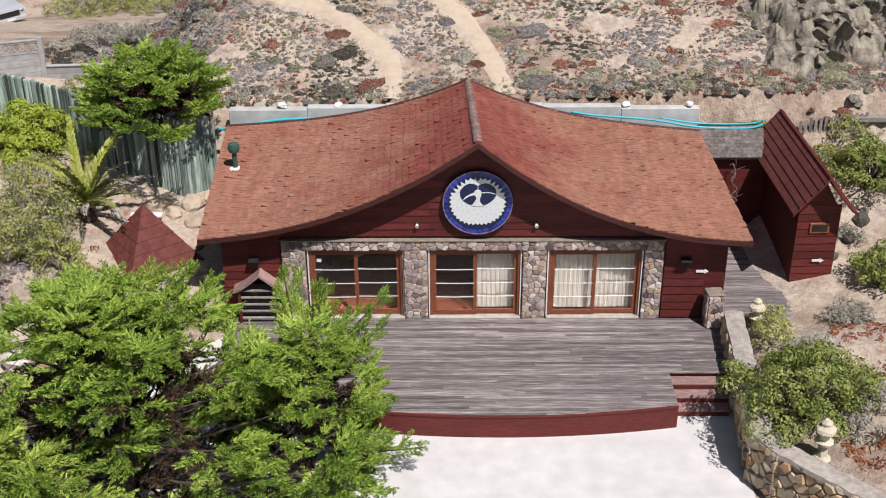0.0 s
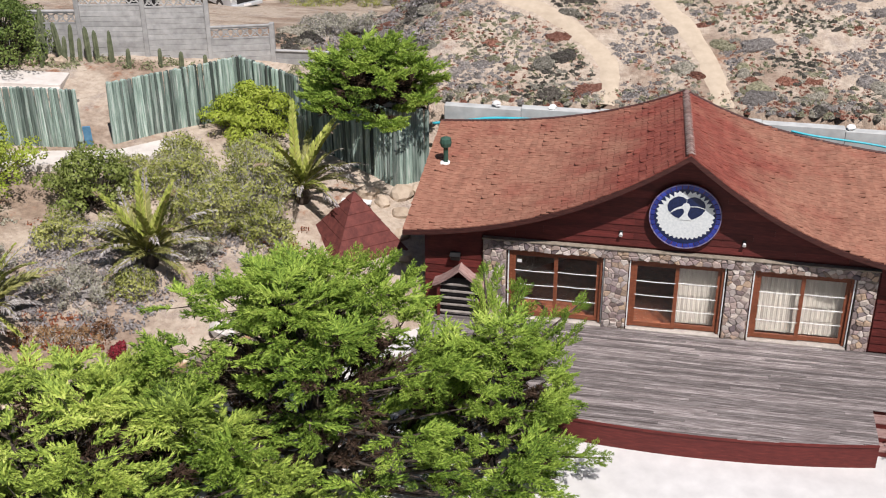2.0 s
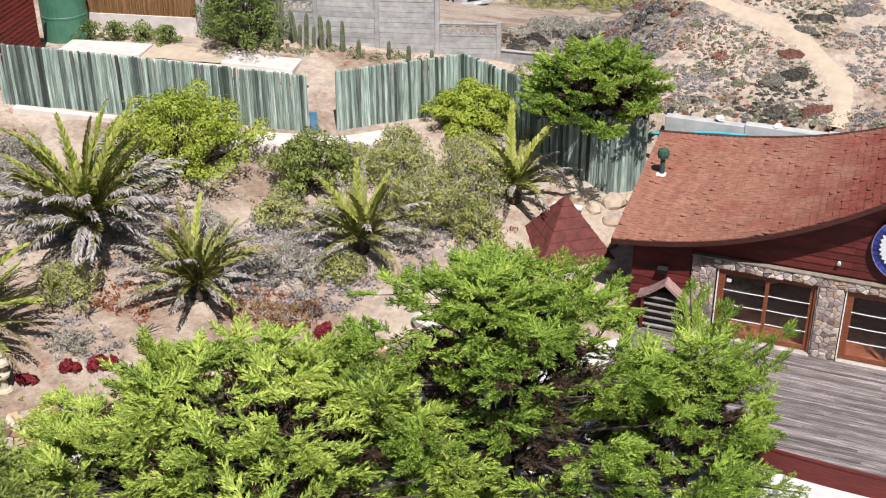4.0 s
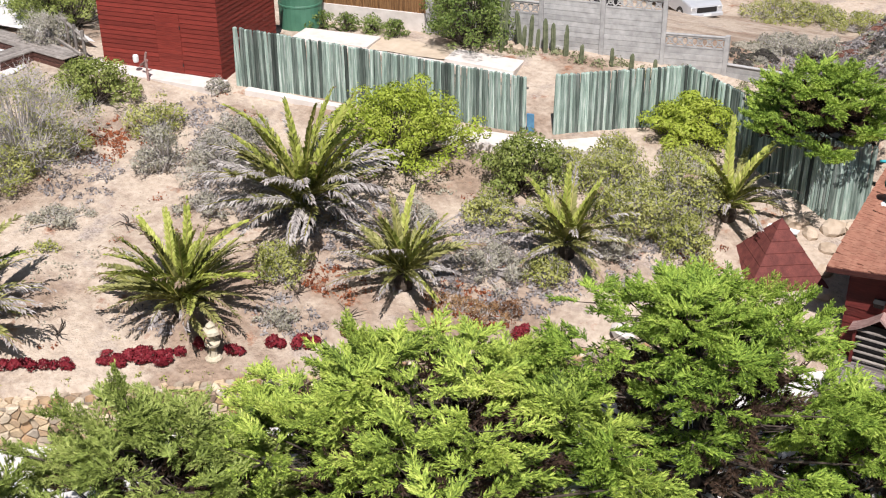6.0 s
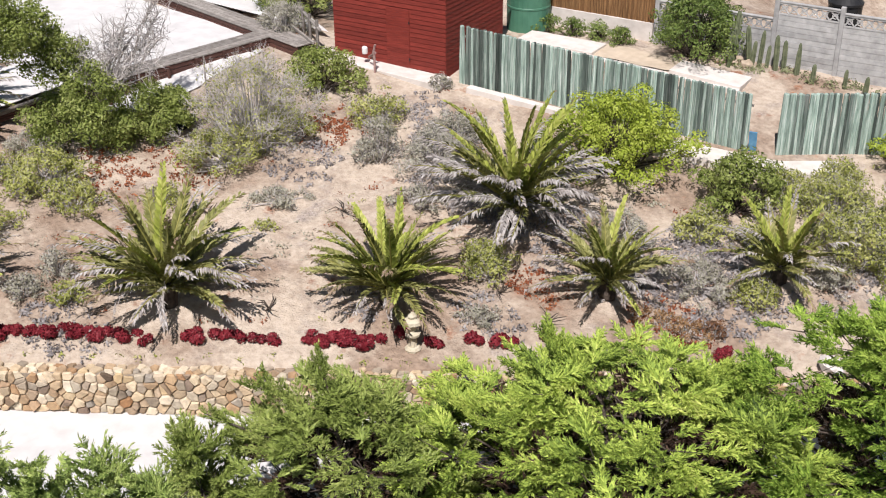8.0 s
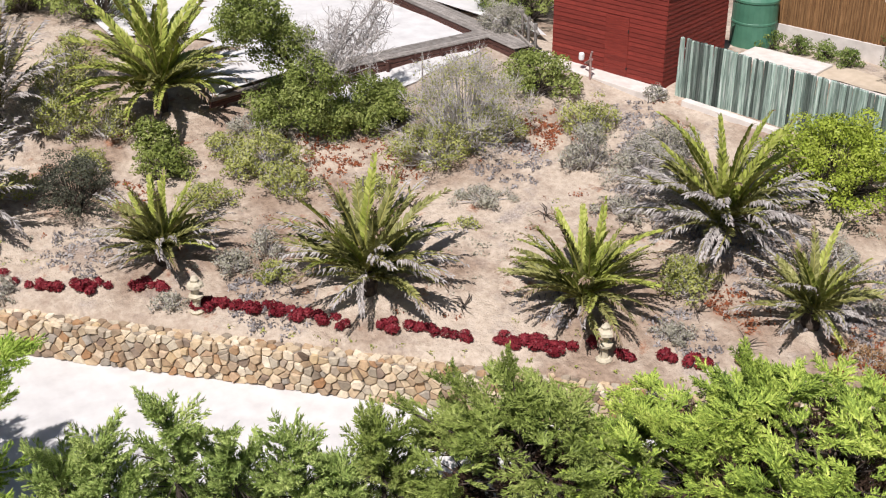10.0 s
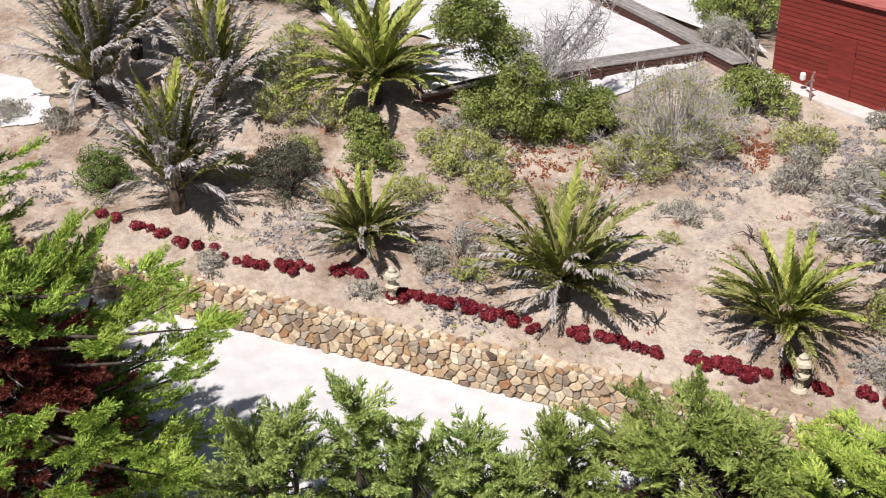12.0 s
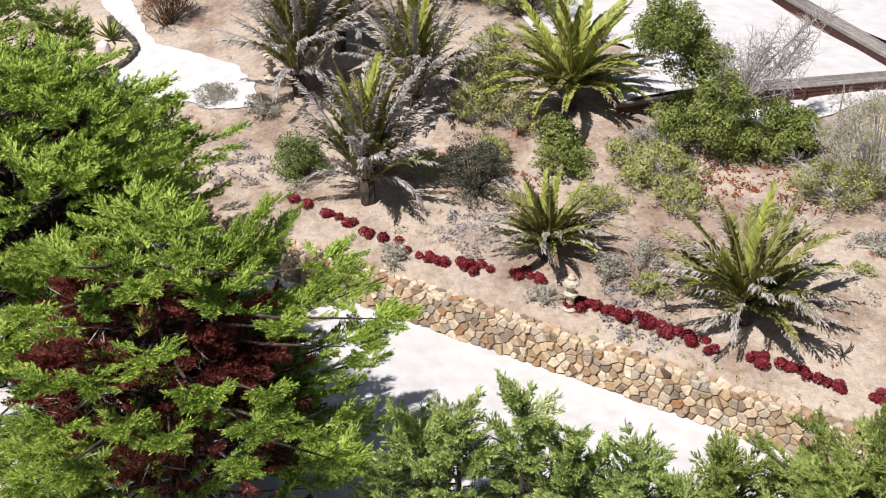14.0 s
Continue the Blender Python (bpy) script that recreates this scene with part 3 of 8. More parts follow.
def house_walls():
    # front wall as a thick slab with three openings, gable above, side and back walls
    bm = bmesh.new()
    y0, y1 = YF + 0.01, YF + 0.26
    for a, b in ((-6.05, -3.76), (-1.28, -0.56), (1.84, 2.59), (5.04, 7.3)):
        box(bm, a, b, y0, y1, DECK_Z - 0.3, 2.76)
    box(bm, -6.05, 7.3, y0, y1, 2.76, 3.12)
    n = 26
    xs = [-5.7 + i * (12.75) / n for i in range(n + 1)]
    lo = [[bm.verts.new((x, y, 3.12)) for y in (y0, y1)] for x in xs]
    hi = [[bm.verts.new((x, y, max(3.13, roof_height(x, YF) - 0.14))) for y in (y0, y1)] for x in xs]
    for i in range(n):
        for k, flip in ((0, False), (1, True)):
            q = (lo[i][k], lo[i + 1][k], hi[i + 1][k], hi[i][k])
            bm.faces.new(q[::-1] if flip else q)
    wall = part("wall", bm, RED_WOOD, house, "dark red boarded front wall")
    clapboards(-6.05, -4.5, DECK_Z, 3.12, YF, wall, True, 0.24, 5)
    clapboards(5.66, 6.75, DECK_Z, 3.12, YF, wall, True, 0.24, 6)
    clapboards(-5.6, 6.9, 3.14, 6.0, YF, wall, True, 0.2, 7)
    bm = bmesh.new()
    for x in (-6.05, 7.05):
        box(bm, x, x + 0.2, YF + 0.3, 33.4, -0.3, 3.3)
    box(bm, -6.05, 7.25, 33.2, 33.4, -0.3, 3.5)
    side = part("wall", bm, RED_WOOD, house, "dark red side and back walls")
    # the set-back boards at the corner by the passage
    bm = boxed(6.75, 7.3, YF + 0.14, YF + 0.34, DECK_Z, 3.2)
    part("corner_wall", bm, RED_WOOD, house)
    clapboards(6.76, 7.3, DECK_Z, 3.1, YF + 0.16, side, True, 0.24, 8)
    # the room behind the glass
    bm = bmesh.new()
    box(bm, -6.0, 7.0, YF + 0.27, 32.2, DECK_Z - 0.05, DECK_Z + 0.02)
    part("floor", bm, DOOR_WOOD, house, "varnished wooden floor inside")
    bm = boxed(-6.0, 7.0, 32.2, 32.3, DECK_Z, 3.1)
    part("inner_wall", bm, RED_WOOD, house)
    bm = boxed(-6.0, 7.0, YF + 0.27, 32.3, 3.1, 3.15)
    part("ceiling", bm, RED_WOOD, house)


def stone_front():
    rng = random.Random(21)
    st = part("stone_facing", boxed(-4.46, 5.6, YF - 0.1, YF + 0.004, 2.76, 3.02), MORTAR, house, "mixed field stone facing round the glass doors")
    for a, b in ((-4.46, -3.84), (-1.24, -0.62), (1.9, 2.52), (5.1, 5.6)):
        m = Matrix.Translation((a, YF - 0.105, DECK_Z))
        part("stone_pier", boxed(a, b, YF - 0.1, YF + 0.004, DECK_Z, 2.76), MORTAR, house)
        for poly in cells(b - a, 2.1, 0.165, rng, 0.6):
            part("stone", stone_bm(poly, 0.008, rng.uniform(0.02, 0.045), rng, None, m), FACE_STONE, st)
    m = Matrix.Translation((-4.46, YF - 0.105, 2.745))
    for poly in cells(10.06, 0.29, 0.165, rng, 0.5):
        part("stone", stone_bm(poly, 0.008, rng.uniform(0.02, 0.045), rng, None, m), FACE_STONE, st)
    bm = boxed(-4.48, 5.62, YF - 0.16, YF + 0.0, 3.03, 3.07, 0.008)
    part("ledge", bm, MORTAR, house)


house_walls()
roof()
stone_front()


def deck():
    d = tagged(empty("deck"), "weathered grey timber deck with curved red front", "deck", kind="structure")
    def front(x):
        return 23.62 + 0.0215 * (x - 1.2) ** 2
    bm = bmesh.new()
    n = 30
    xs = [-6.0 + i * 11.5 / n for i in range(n + 1)]
    for i in range(n):
        for a, b in ((xs[i], xs[i + 1]),):
            q = [(a, front(a), 0.0), (b, front(b), 0.0), (b, front(b), DECK_Z - 0.03), (a, front(a), DECK_Z - 0.03)]
            bm.faces.new([bm.verts.new(p) for p in q])
    bmesh.ops.remove_doubles(bm, verts=bm.verts, dist=0.001)
    bmesh.ops.solidify(bm, geom=bm.faces, thickness=0.05)
    part("skirt", bm, RED_WOOD, d, "dark red curved skirting boards")
    bm = bmesh.new()
    tops = []
    for i in range(n):
        a, b = xs[i], xs[i + 1]
        q = [(a, front(a) - 0.03, DECK_Z), (b, front(b) - 0.03, DECK_Z), (b, front(b) + 0.02, DECK_Z), (a, front(a) + 0.02, DECK_Z)]
        bm.faces.new([bm.verts.new(p) for p in q])
    bmesh.ops.remove_doubles(bm, verts=bm.verts, dist=0.001)
    bmesh.ops.solidify(bm, geom=bm.faces, thickness=0.05)
    part("edge_board", bm, RED_WOOD, d)
    rng = random.Random(31)
    y = 28.02
    row = 0.1
    while y > 23.6:
        x = -6.0
        xe = 5.5 if y < 25.5 else 7.35
        while x < xe - 0.05:
            x1 = min(xe, x + rng.uniform(2.2, 4.4))
            if xe - x1 < 0.6:
                x1 = xe
            dz = rng.uniform(-0.006, 0.004)
            n = max(2, int((x1 - x) / 0.3))
            rows_p = []
            for i in range(n + 1):
                xx = x + (x1 - 0.006 - x) * i / n
                yl = max(y - row + 0.009, front(xx) + 0.0)
                if yl < y - 0.01:
                    rows_p.append((xx, yl))
            if len(rows_p) > 1:
                v, f = [], []
                for xx, yl in rows_p:
                    v += [(xx, yl, DECK_Z - 0.03 + dz), (xx, yl, DECK_Z + dz), (xx, y, DECK_Z + dz), (xx, y, DECK_Z - 0.03 + dz)]
                for i in range(len(rows_p) - 1):
                    q = 4 * i
                    f += [(q, q + 4, q + 5, q + 1), (q + 1, q + 5, q + 6, q + 2), (q + 2, q + 6, q + 7, q + 3)]
                q = 4 * (len(rows_p) - 1)
                f += [(0, 1, 2, 3), (q + 3, q + 2, q + 1, q)]
                from_arrays("plank", v, f, DECK_WOOD, d)
            x = x1
        y -= row
    # walkway boards past the house's corner
    y = 28.02
    while y < 33:
        part("plank", boxed(7.32, 9.6, y + 0.008, y + row, DECK_Z - 0.03, DECK_Z + rng.uniform(-0.004, 0.004)), DECK_WOOD, d)
        y += row
    part("deck_frame", boxed(-5.9, 5.45, 24.9, 28.0, -0.05, DECK_Z - 0.05), RED_WOOD, d)
    part("deck_frame", boxed(5.45, 7.3, 25.55, 28.0, -0.05, DECK_Z - 0.05), RED_WOOD, d)
    st = tagged(empty("steps"), "four worn red timber steps up to the deck", "steps", kind="structure")
    for k in range(4):
        zt = DECK_Z * (4 - k) / 4 - 0.0
        y1 = 25.5 - 0.34 * k
        if k:
            part("tread", boxed(5.52, 6.98 - 0.03 * k, y1 - 0.0, y1 + 0.36, zt - 0.04, zt, 0.006), DECK_RED, st)
        part("riser", boxed(5.53, 6.96 - 0.03 * k, y1 - 0.0, y1 + 0.03, zt - DECK_Z / 4, zt - 0.04), RED_WOOD, st)


deck()


# ---- doors, disc, lamps and pipes of the house ----
def glass_build(t, b):
    b.inputs["Base Color"].default_value = (0.95, 0.97, 0.96, 1)
    b.inputs["Transmission Weight"].default_value = 1.0
    b.inputs["Roughness"].default_value = 0.03
    b.inputs["IOR"].default_value = 1.45


GLASS = material("window_glass", glass_build)
CURTAIN = simple("cream_curtain", [(0.3, (0.46, 0.41, 0.35)), (0.7, (0.6, 0.55, 0.48))], 3, (8, 8, 0.4), 0.9, big=0.1)
BAR_METAL = simple("pale_metal_bar", [(0.3, (0.55, 0.55, 0.53)), (0.7, (0.7, 0.7, 0.68))], 6, rough=0.45, big=0.1)
WHITE_PAINT = simple("white_paint", [(0.3, (0.72, 0.72, 0.7)), (0.7, (0.82, 0.82, 0.8))], 6, rough=0.5, big=0.1)
BLACK_METAL = simple("black_metal", [(0.3, (0.015, 0.015, 0.016)), (0.7, (0.03, 0.03, 0.03))], 6, rough=0.4)
BLUE_TILE = simple("cobalt_tile", [(0.3, (0.02, 0.03, 0.2)), (0.7, (0.04, 0.06, 0.34))], 9, rough=0.25, spread=("object", 0.6, 1.5), big=0.1)
NAVY = simple("navy_mosaic", [(0.3, (0.006, 0.012, 0.05)), (0.7, (0.012, 0.025, 0.09))], 14, rough=0.3)
WHITE_TILE = simple("white_mosaic", [(0.3, (0.6, 0.64, 0.64)), (0.6, (0.74, 0.77, 0.76)), (0.8, (0.82, 0.83, 0.78))], 16, rough=0.3, big=0.15)
CYAN = simple("turquoise_hose", [(0.3, (0.05, 0.42, 0.52)), (0.7, (0.09, 0.55, 0.64))], 5, rough=0.4)
PIPE_GREEN = simple("dark_green_pipe", [(0.3, (0.03, 0.075, 0.055)), (0.7, (0.06, 0.12, 0.09))], 6, rough=0.5)


SILL = simple("worn_cement_sill", [(0.3, (0.36, 0.32, 0.28)), (0.7, (0.52, 0.47, 0.42))], 6, rough=0.9)


def sliding_door(x0, x1, curtains):
    w = part("window", boxed(x0, x1, YF - 0.02, YF + 0.1, 2.66, 2.75, 0.006), DOOR_WOOD, house, "brown wooden double sliding glass door with bars")
    part("jamb", boxed(x0, x0 + 0.07, YF - 0.02, YF + 0.1, DECK_Z + 0.07, 2.66, 0.006), DOOR_WOOD, w)
    part("jamb", boxed(x1 - 0.07, x1, YF - 0.02, YF + 0.1, DECK_Z + 0.07, 2.66, 0.006), DOOR_WOOD, w)
    part("sill", boxed(x0 - 0.03, x1 + 0.03, YF - 0.14, YF + 0.1, DECK_Z, DECK_Z + 0.05, 0.01), SILL, w, "pale worn sill")
    for x, nm in ((x0 - 0.035, "trim"), (x1 + 0.002, "trim")):
        part(nm, boxed(x, x + 0.03, YF - 0.06, YF + 0.0, DECK_Z + 0.07, 2.74), WHITE_PAINT, w)
    mid = (x0 + x1) / 2
    for k, (a, b, y) in enumerate(((x0 + 0.07, mid + 0.05, YF + 0.0), (mid - 0.05, x1 - 0.07, YF + 0.045))):
        bm = bmesh.new()
        for xa, xb in ((a, a + 0.1), (b - 0.1, b)):
            box(bm, xa, xb, y, y + 0.04, DECK_Z + 0.08, 2.65, None, 0.005)
        box(bm, a + 0.1, b - 0.1, y, y + 0.04, 2.56, 2.65, None, 0.005)
        box(bm, a + 0.1, b - 0.1, y, y + 0.04, DECK_Z + 0.08, DECK_Z + 0.22, None, 0.005)
        part("sash", bm, DOOR_WOOD, w)
        p = part("pane", boxed(a + 0.1, b - 0.1, y + 0.016, y + 0.022, DECK_Z + 0.22, 2.56), GLASS, w)
        p.visible_shadow = False
        for z in (1.28, 1.7, 2.12):
            bm = tube([(a + 0.08, y - 0.012, z), ((a + b) / 2, y - 0.016, z - 0.008), (b - 0.08, y - 0.012, z)], 0.013, 6)
            part("bar", bm, BAR_METAL, w)
        if k in curtains:
            verts, faces = [], []
            n = 60
            for i in range(n + 1):
                x = a + 0.06 + (b - a - 0.12) * i / n
                yy = YF + 0.3 + 0.009 * math.sin(i * 0.9) + 0.005 * math.sin(i * 2.3)
                verts += [(x, yy, DECK_Z + 0.12), (x, yy + 0.004, 2.6)]
                if i:
                    q = 2 * i
                    faces.append((q - 2, q, q + 1, q - 1))
            c = from_arrays("curtain", verts, faces, CURTAIN, w, "cream gathered curtain")
            sol = c.modifiers.new("thick", "SOLIDIFY")
            sol.thickness = 0.004
    return w


sliding_door(-3.76, -1.28, ())
sliding_door(-0.56, 1.84, (1,))
sliding_door(2.59, 5.04, (0, 1))
part("notice", boxed(-3.55, -3.43, YF - 0.012, YF - 0.006, 2.36, 2.45), WHITE_PAINT, house, "small white notice")


def flat_shape(points, depth, m):
    """A flat plate from an outline in x and z, its face to -y."""
    bm = bmesh.new()
    f = bm.faces.new([bm.verts.new(m @ Vector((x, 0, z))) for x, z in points])
    r = bmesh.ops.extrude_face_region(bm, geom=[f])
    bmesh.ops.translate(bm, verts=[v for v in r["geom"] if isinstance(v, bmesh.types.BMVert)], vec=(0, -depth, 0))
    bmesh.ops.recalc_face_normals(bm, faces=bm.faces)
    return bm


def round_plaque():
    c = Matrix.Translation((0.69, YF - 0.06, 4.17))
    d = tagged(empty("plaque"), "round blue and white mosaic plaque on the gable", "plaque")
    circle = lambda r, n, a0=0.0, a1=2 * math.pi: [(r * math.cos(a0 + (a1 - a0) * i / n), r * math.sin(a0 + (a1 - a0) * i / n)) for i in range(n)]
    part("backing", flat_shape(circle(0.9, 48), 0.1, c), RED_WOOD, d)
    f = Matrix.Translation((0, -0.1, 0)) @ c
    part("field", flat_shape(circle(0.76, 48), 0.012, f), NAVY, d, "dark navy field")
    for i in range(36):
        a0, a1 = i * math.pi / 18 + 0.012, (i + 1) * math.pi / 18 - 0.012
        pts = [(r * math.cos(a), r * math.sin(a)) for r, a in ((0.765, a0), (0.87, a0), (0.873, (a0 + a1) / 2), (0.87, a1), (0.765, a1), (0.768, (a0 + a1) / 2))]
        part("tile", flat_shape(pts, 0.02, f), BLUE_TILE, d)
    bm = bmesh.new()
    prev = None
    for i in range(64):
        a = i * math.pi / 32
        ring = [bm.verts.new(f @ Vector((r * math.cos(a), y, r * math.sin(a)))) for r, y in ((0.875, 0.0), (0.875, -0.03), (0.9, -0.03), (0.905, 0.0))]
        if prev:
            for q in range(3):
                bm.faces.new((prev[q], ring[q], ring[q + 1], prev[q + 1]))
        else:
            first = ring
        prev = ring
    for q in range(3):
        bm.faces.new((prev[q], first[q], first[q + 1], prev[q + 1]))
    bmesh.ops.recalc_face_normals(bm, faces=bm.faces)
    part("edging", bm, simple("violet_rim", [(0.3, (0.12, 0.09, 0.2)), (0.7, (0.3, 0.26, 0.4))], 9, rough=0.5), d, "thin violet rim")
    f2 = Matrix.Translation((0, -0.014, 0)) @ f
    # a white bird: wings spread to a toothed ring, the dark hollow between them, its neck and bill
    pts = []
    teeth = 34
    for i in range(teeth * 2 + 1):
        a = radians(95) + radians(350) * i / (teeth * 2)
        up = max(0.0, math.sin(a))
        r = 0.63 + 0.1 * abs(math.cos(a)) + 0.08 * up
        spread = 0.13 if 0.35 < up < 0.92 else 0.06
        pts.append(((r - (spread if i % 2 else 0)) * math.cos(a), (r - (spread if i % 2 else 0)) * math.sin(a)))
    pts += [(0.04, 0.66), (0.0, 0.61), (-0.04, 0.66)]
    part("emblem", flat_shape(pts, 0.008, f2), WHITE_TILE, d, "white bird with spread wings in mosaic")
    f3 = Matrix.Translation((0, -0.01, 0)) @ f2
    hollow = [(0, 0.49), (-0.1, 0.55), (-0.22, 0.56), (-0.34, 0.5), (-0.43, 0.4), (-0.465, 0.3), (-0.44, 0.17), (-0.36, 0.06), (-0.25, -0.02), (-0.15, -0.05),
              (0.16, -0.06), (0.28, 0.0), (0.4, 0.1), (0.47, 0.22), (0.475, 0.33), (0.43, 0.45), (0.33, 0.53), (0.2, 0.57), (0.1, 0.55)]
    part("hollow", flat_shape(hollow, 0.005, f3), NAVY, d, "dark navy hollow between the wings")
    f4 = Matrix.Translation((0, -0.007, 0)) @ f3
    bird = [(-0.18, -0.08), (-0.1, 0.02), (-0.04, 0.12), (-0.05, 0.2), (-0.1, 0.235), (-0.22, 0.2), (-0.4, 0.08), (-0.3, 0.2), (-0.18, 0.275), (-0.1, 0.3),
            (-0.07, 0.37), (0.0, 0.4), (0.07, 0.37), (0.1, 0.3), (0.08, 0.2), (0.05, 0.1), (0.07, 0.02), (0.17, -0.08)]
    part("bird_neck", flat_shape(bird, 0.005, f4), WHITE_TILE, d)
    for line in ([(0, 0.39), (0.003, 0.45), (0, 0.5)], [(0.09, 0.3), (0.28, 0.31), (0.47, 0.26)]):
        part("line", tube([f4 @ Vector((x, -0.004, z)) for x, z in line], 0.009, 4), WHITE_TILE, d)


round_plaque()


def flood_lamp(x, z):
    l = tagged(empty("wall_lamp", x, YF - 0.04, z), "black box floodlight fixed to the red wall", "lamp")
    part("housing", boxed(-0.13, 0.13, -0.16, -0.03, -0.1, 0.1, 0.015, pose(0, 0, 0, 20)), BLACK_METAL, l)
    part("hood", boxed(-0.14, 0.14, -0.2, -0.02, 0.1, 0.112, 0, pose(0, 0, 0, 20)), BLACK_METAL, l)
    part("bracket", boxed(-0.03, 0.03, -0.06, 0.0, -0.16, 0.02), BLACK_METAL, l)


def spot_lamp(x, z):
    l = tagged(empty("spot_lamp", x, YF - 0.035, z), "small pale spotlight on the gable boards", "lamp")
    part("base", boxed(-0.045, 0.045, -0.03, 0.0, -0.06, 0.07, 0.008), BLACK_METAL, l)
    part("head", lathe([(0.03, 0), (0.045, 0.05), (0.05, 0.09)], 10, None, pose(0, -0.03, 0.0, 110)), WHITE_PAINT, l)


flood_lamp(-5.2, 2.45)
flood_lamp(6.19, 2.42)
spot_lamp(-0.88, 3.5)
spot_lamp(2.22, 3.5)


def arrow_sign(x, y, z):
    pts = [(-0.16, -0.035), (0.06, -0.035), (0.06, -0.075), (0.17, 0.0), (0.06, 0.075), (0.06, 0.035), (-0.16, 0.035)]
    a = finish("arrow_sign", flat_shape(pts, 0.015, Matrix.Translation((x, y, z))), WHITE_PAINT)
    return tagged(a, "white painted arrow sign pointing along the path", "sign")


arrow_sign(6.66, YF - 0.05, 2.08)


def louvre_box():
    """A gabled louvred locker against the front wall."""
    l = tagged(empty("locker", -5.06, 27.86, DECK_Z), "gabled red locker with weathered grey louvre slats", "locker")
    for x in (-0.62, 0.54):
        part("post", boxed(x, x + 0.08, -0.06, 0.22, 0, 1.05, 0.008), RED_WOOD, l)
    part("back", boxed(-0.6, 0.6, 0.14, 0.18, 0, 1.1), BLACK_METAL, l)
    for k in range(5):
        part("slat", boxed(-0.54, 0.54, -0.05, 0.03, 0.12 + k * 0.21, 0.16 + k * 0.21, 0.006), GREY_WOOD, l)
    for s in (-1, 1):
        n = 6
        bm = bmesh.new()
        rows = []
        for i in range(n + 1):
            a = i / n
            x, z = s * 0.72 * a, 1.0 + 0.5 * (1 - a) ** 1.35
            rows.append([bm.verts.new((x, y, z + h)) for y, h in ((-0.16, 0.05), (0.24, 0.05), (0.24, -0.03), (-0.16, -0.03))])
        for r0, r1 in zip(rows, rows[1:]):
            for q in range(4):
                bm.faces.new((r0[q], r0[(q + 1) % 4], r1[(q + 1) % 4], r1[q]))
        bm.faces.new(rows[-1])
        bmesh.ops.recalc_face_normals(bm, faces=bm.faces)
        part("gable_roof", bm, DECK_RED, l)


louvre_box()


def roof_pipe():
    z = roof_height(-6.05, 31.2)
    p = tagged(empty("roof_vent", -6.07, 31.2, z - 0.02), "dark green vent pipe with cap on the roof", "vent")
    part("pipe", lathe([(0.07, 0), (0.07, 0.55)], 12), PIPE_GREEN, p)
    part("cap", lathe([(0.07, 0.5), (0.15, 0.55), (0.17, 0.66), (0.15, 0.78), (0.05, 0.82)], 12), PIPE_GREEN, p)
    part("flashing", lathe([(0.19, 0.0), (0.17, 0.04), (0.09, 0.07)], 10), WHITE_PAINT, p, "white sealant round the base")


roof_pipe()


def hose(points, r=0.035):
    h = finish("hose", tube(points, r, 6), CYAN, smooth_faces=True)
    return tagged(h, "turquoise water hose laid behind the roof", "hose")


def sample_curve(pts, n=24):
    out = []
    for i in range(n + 1):
        f = i / n * (len(pts) - 1)
        k = min(int(f), len(pts) - 2)
        p = [Vector(pts[max(0, min(len(pts) - 1, k + j))]) for j in (-1, 0, 1, 2)]
        t = f - k
        out.append(0.5 * ((2 * p[1]) + (p[2] - p[0]) * t + (2 * p[0] - 5 * p[1] + 4 * p[2] - p[3]) * t * t + (3 * p[1] - p[0] - 3 * p[2] + p[3]) * t ** 3))
    return out


hose(sample_curve([(-7.0, 33.9, 3.7), (-5.9, 33.9, 3.88), (-5.0, 33.9, 4.02), (-3.4, 33.9, 4.07), (-1.0, 34.0, 4.2)]), 0.05)
hose(sample_curve([(3.6, 34.0, 4.2), (4.3, 33.9, 4.13), (6.0, 33.9, 3.98), (7.45, 33.9, 3.74), (8.9, 33.85, 3.72), (9.35, 33.85, 3.84)]))
hose(sample_curve([(6.3, 33.95, 4.02), (7.45, 33.95, 3.84), (8.9, 33.95, 3.82), (9.4, 33.95, 3.95)]), 0.028)

# concrete channel wall between the house and the hill
PALE_CONC = simple("pale_rendered_concrete", [(0.3, (0.42, 0.43, 0.42)), (0.7, (0.6, 0.61, 0.59))], 2.5, rough=0.85, big=0.3)
ch = tagged(empty("wall_channel"), "pale grey rendered concrete wall against the hillside", "wall", kind="structure")
for i in range(6):
    x0 = -6.7 + i * 2.37
    z1 = 4.2 + 0.12 * math.sin(i * 0.6)
    part("panel", boxed(x0, x0 + 2.36, 34.2, 34.5, 2.0, z1, 0.015), PALE_CONC, ch)
rng_c = random.Random(5)
for x in (-5.1, -3.4, 5.3, 7.2):
    bm = bmesh.new()
    bmesh.ops.create_icosphere(bm, subdivisions=2, radius=0.12)
    for v in bm.verts:
        v.co *= rng_c.uniform(0.75, 1.2)
    s = finish("stone", bm, WHITE_PAINT)
    s.matrix_basis = pose(x, 34.35, 4.3, 0, 0, x * 40) @ Matrix.Diagonal((1.3, 0.9, 0.7, 1))
    tagged(s, "white painted stone resting on the concrete wall", "stone", "stones on the wall")


HUT_RED = simple("dark_red_roof_tile", [(0.3, (0.1, 0.028, 0.024)), (0.7, (0.19, 0.055, 0.045))], 5, rough=0.8, relief=0.5)


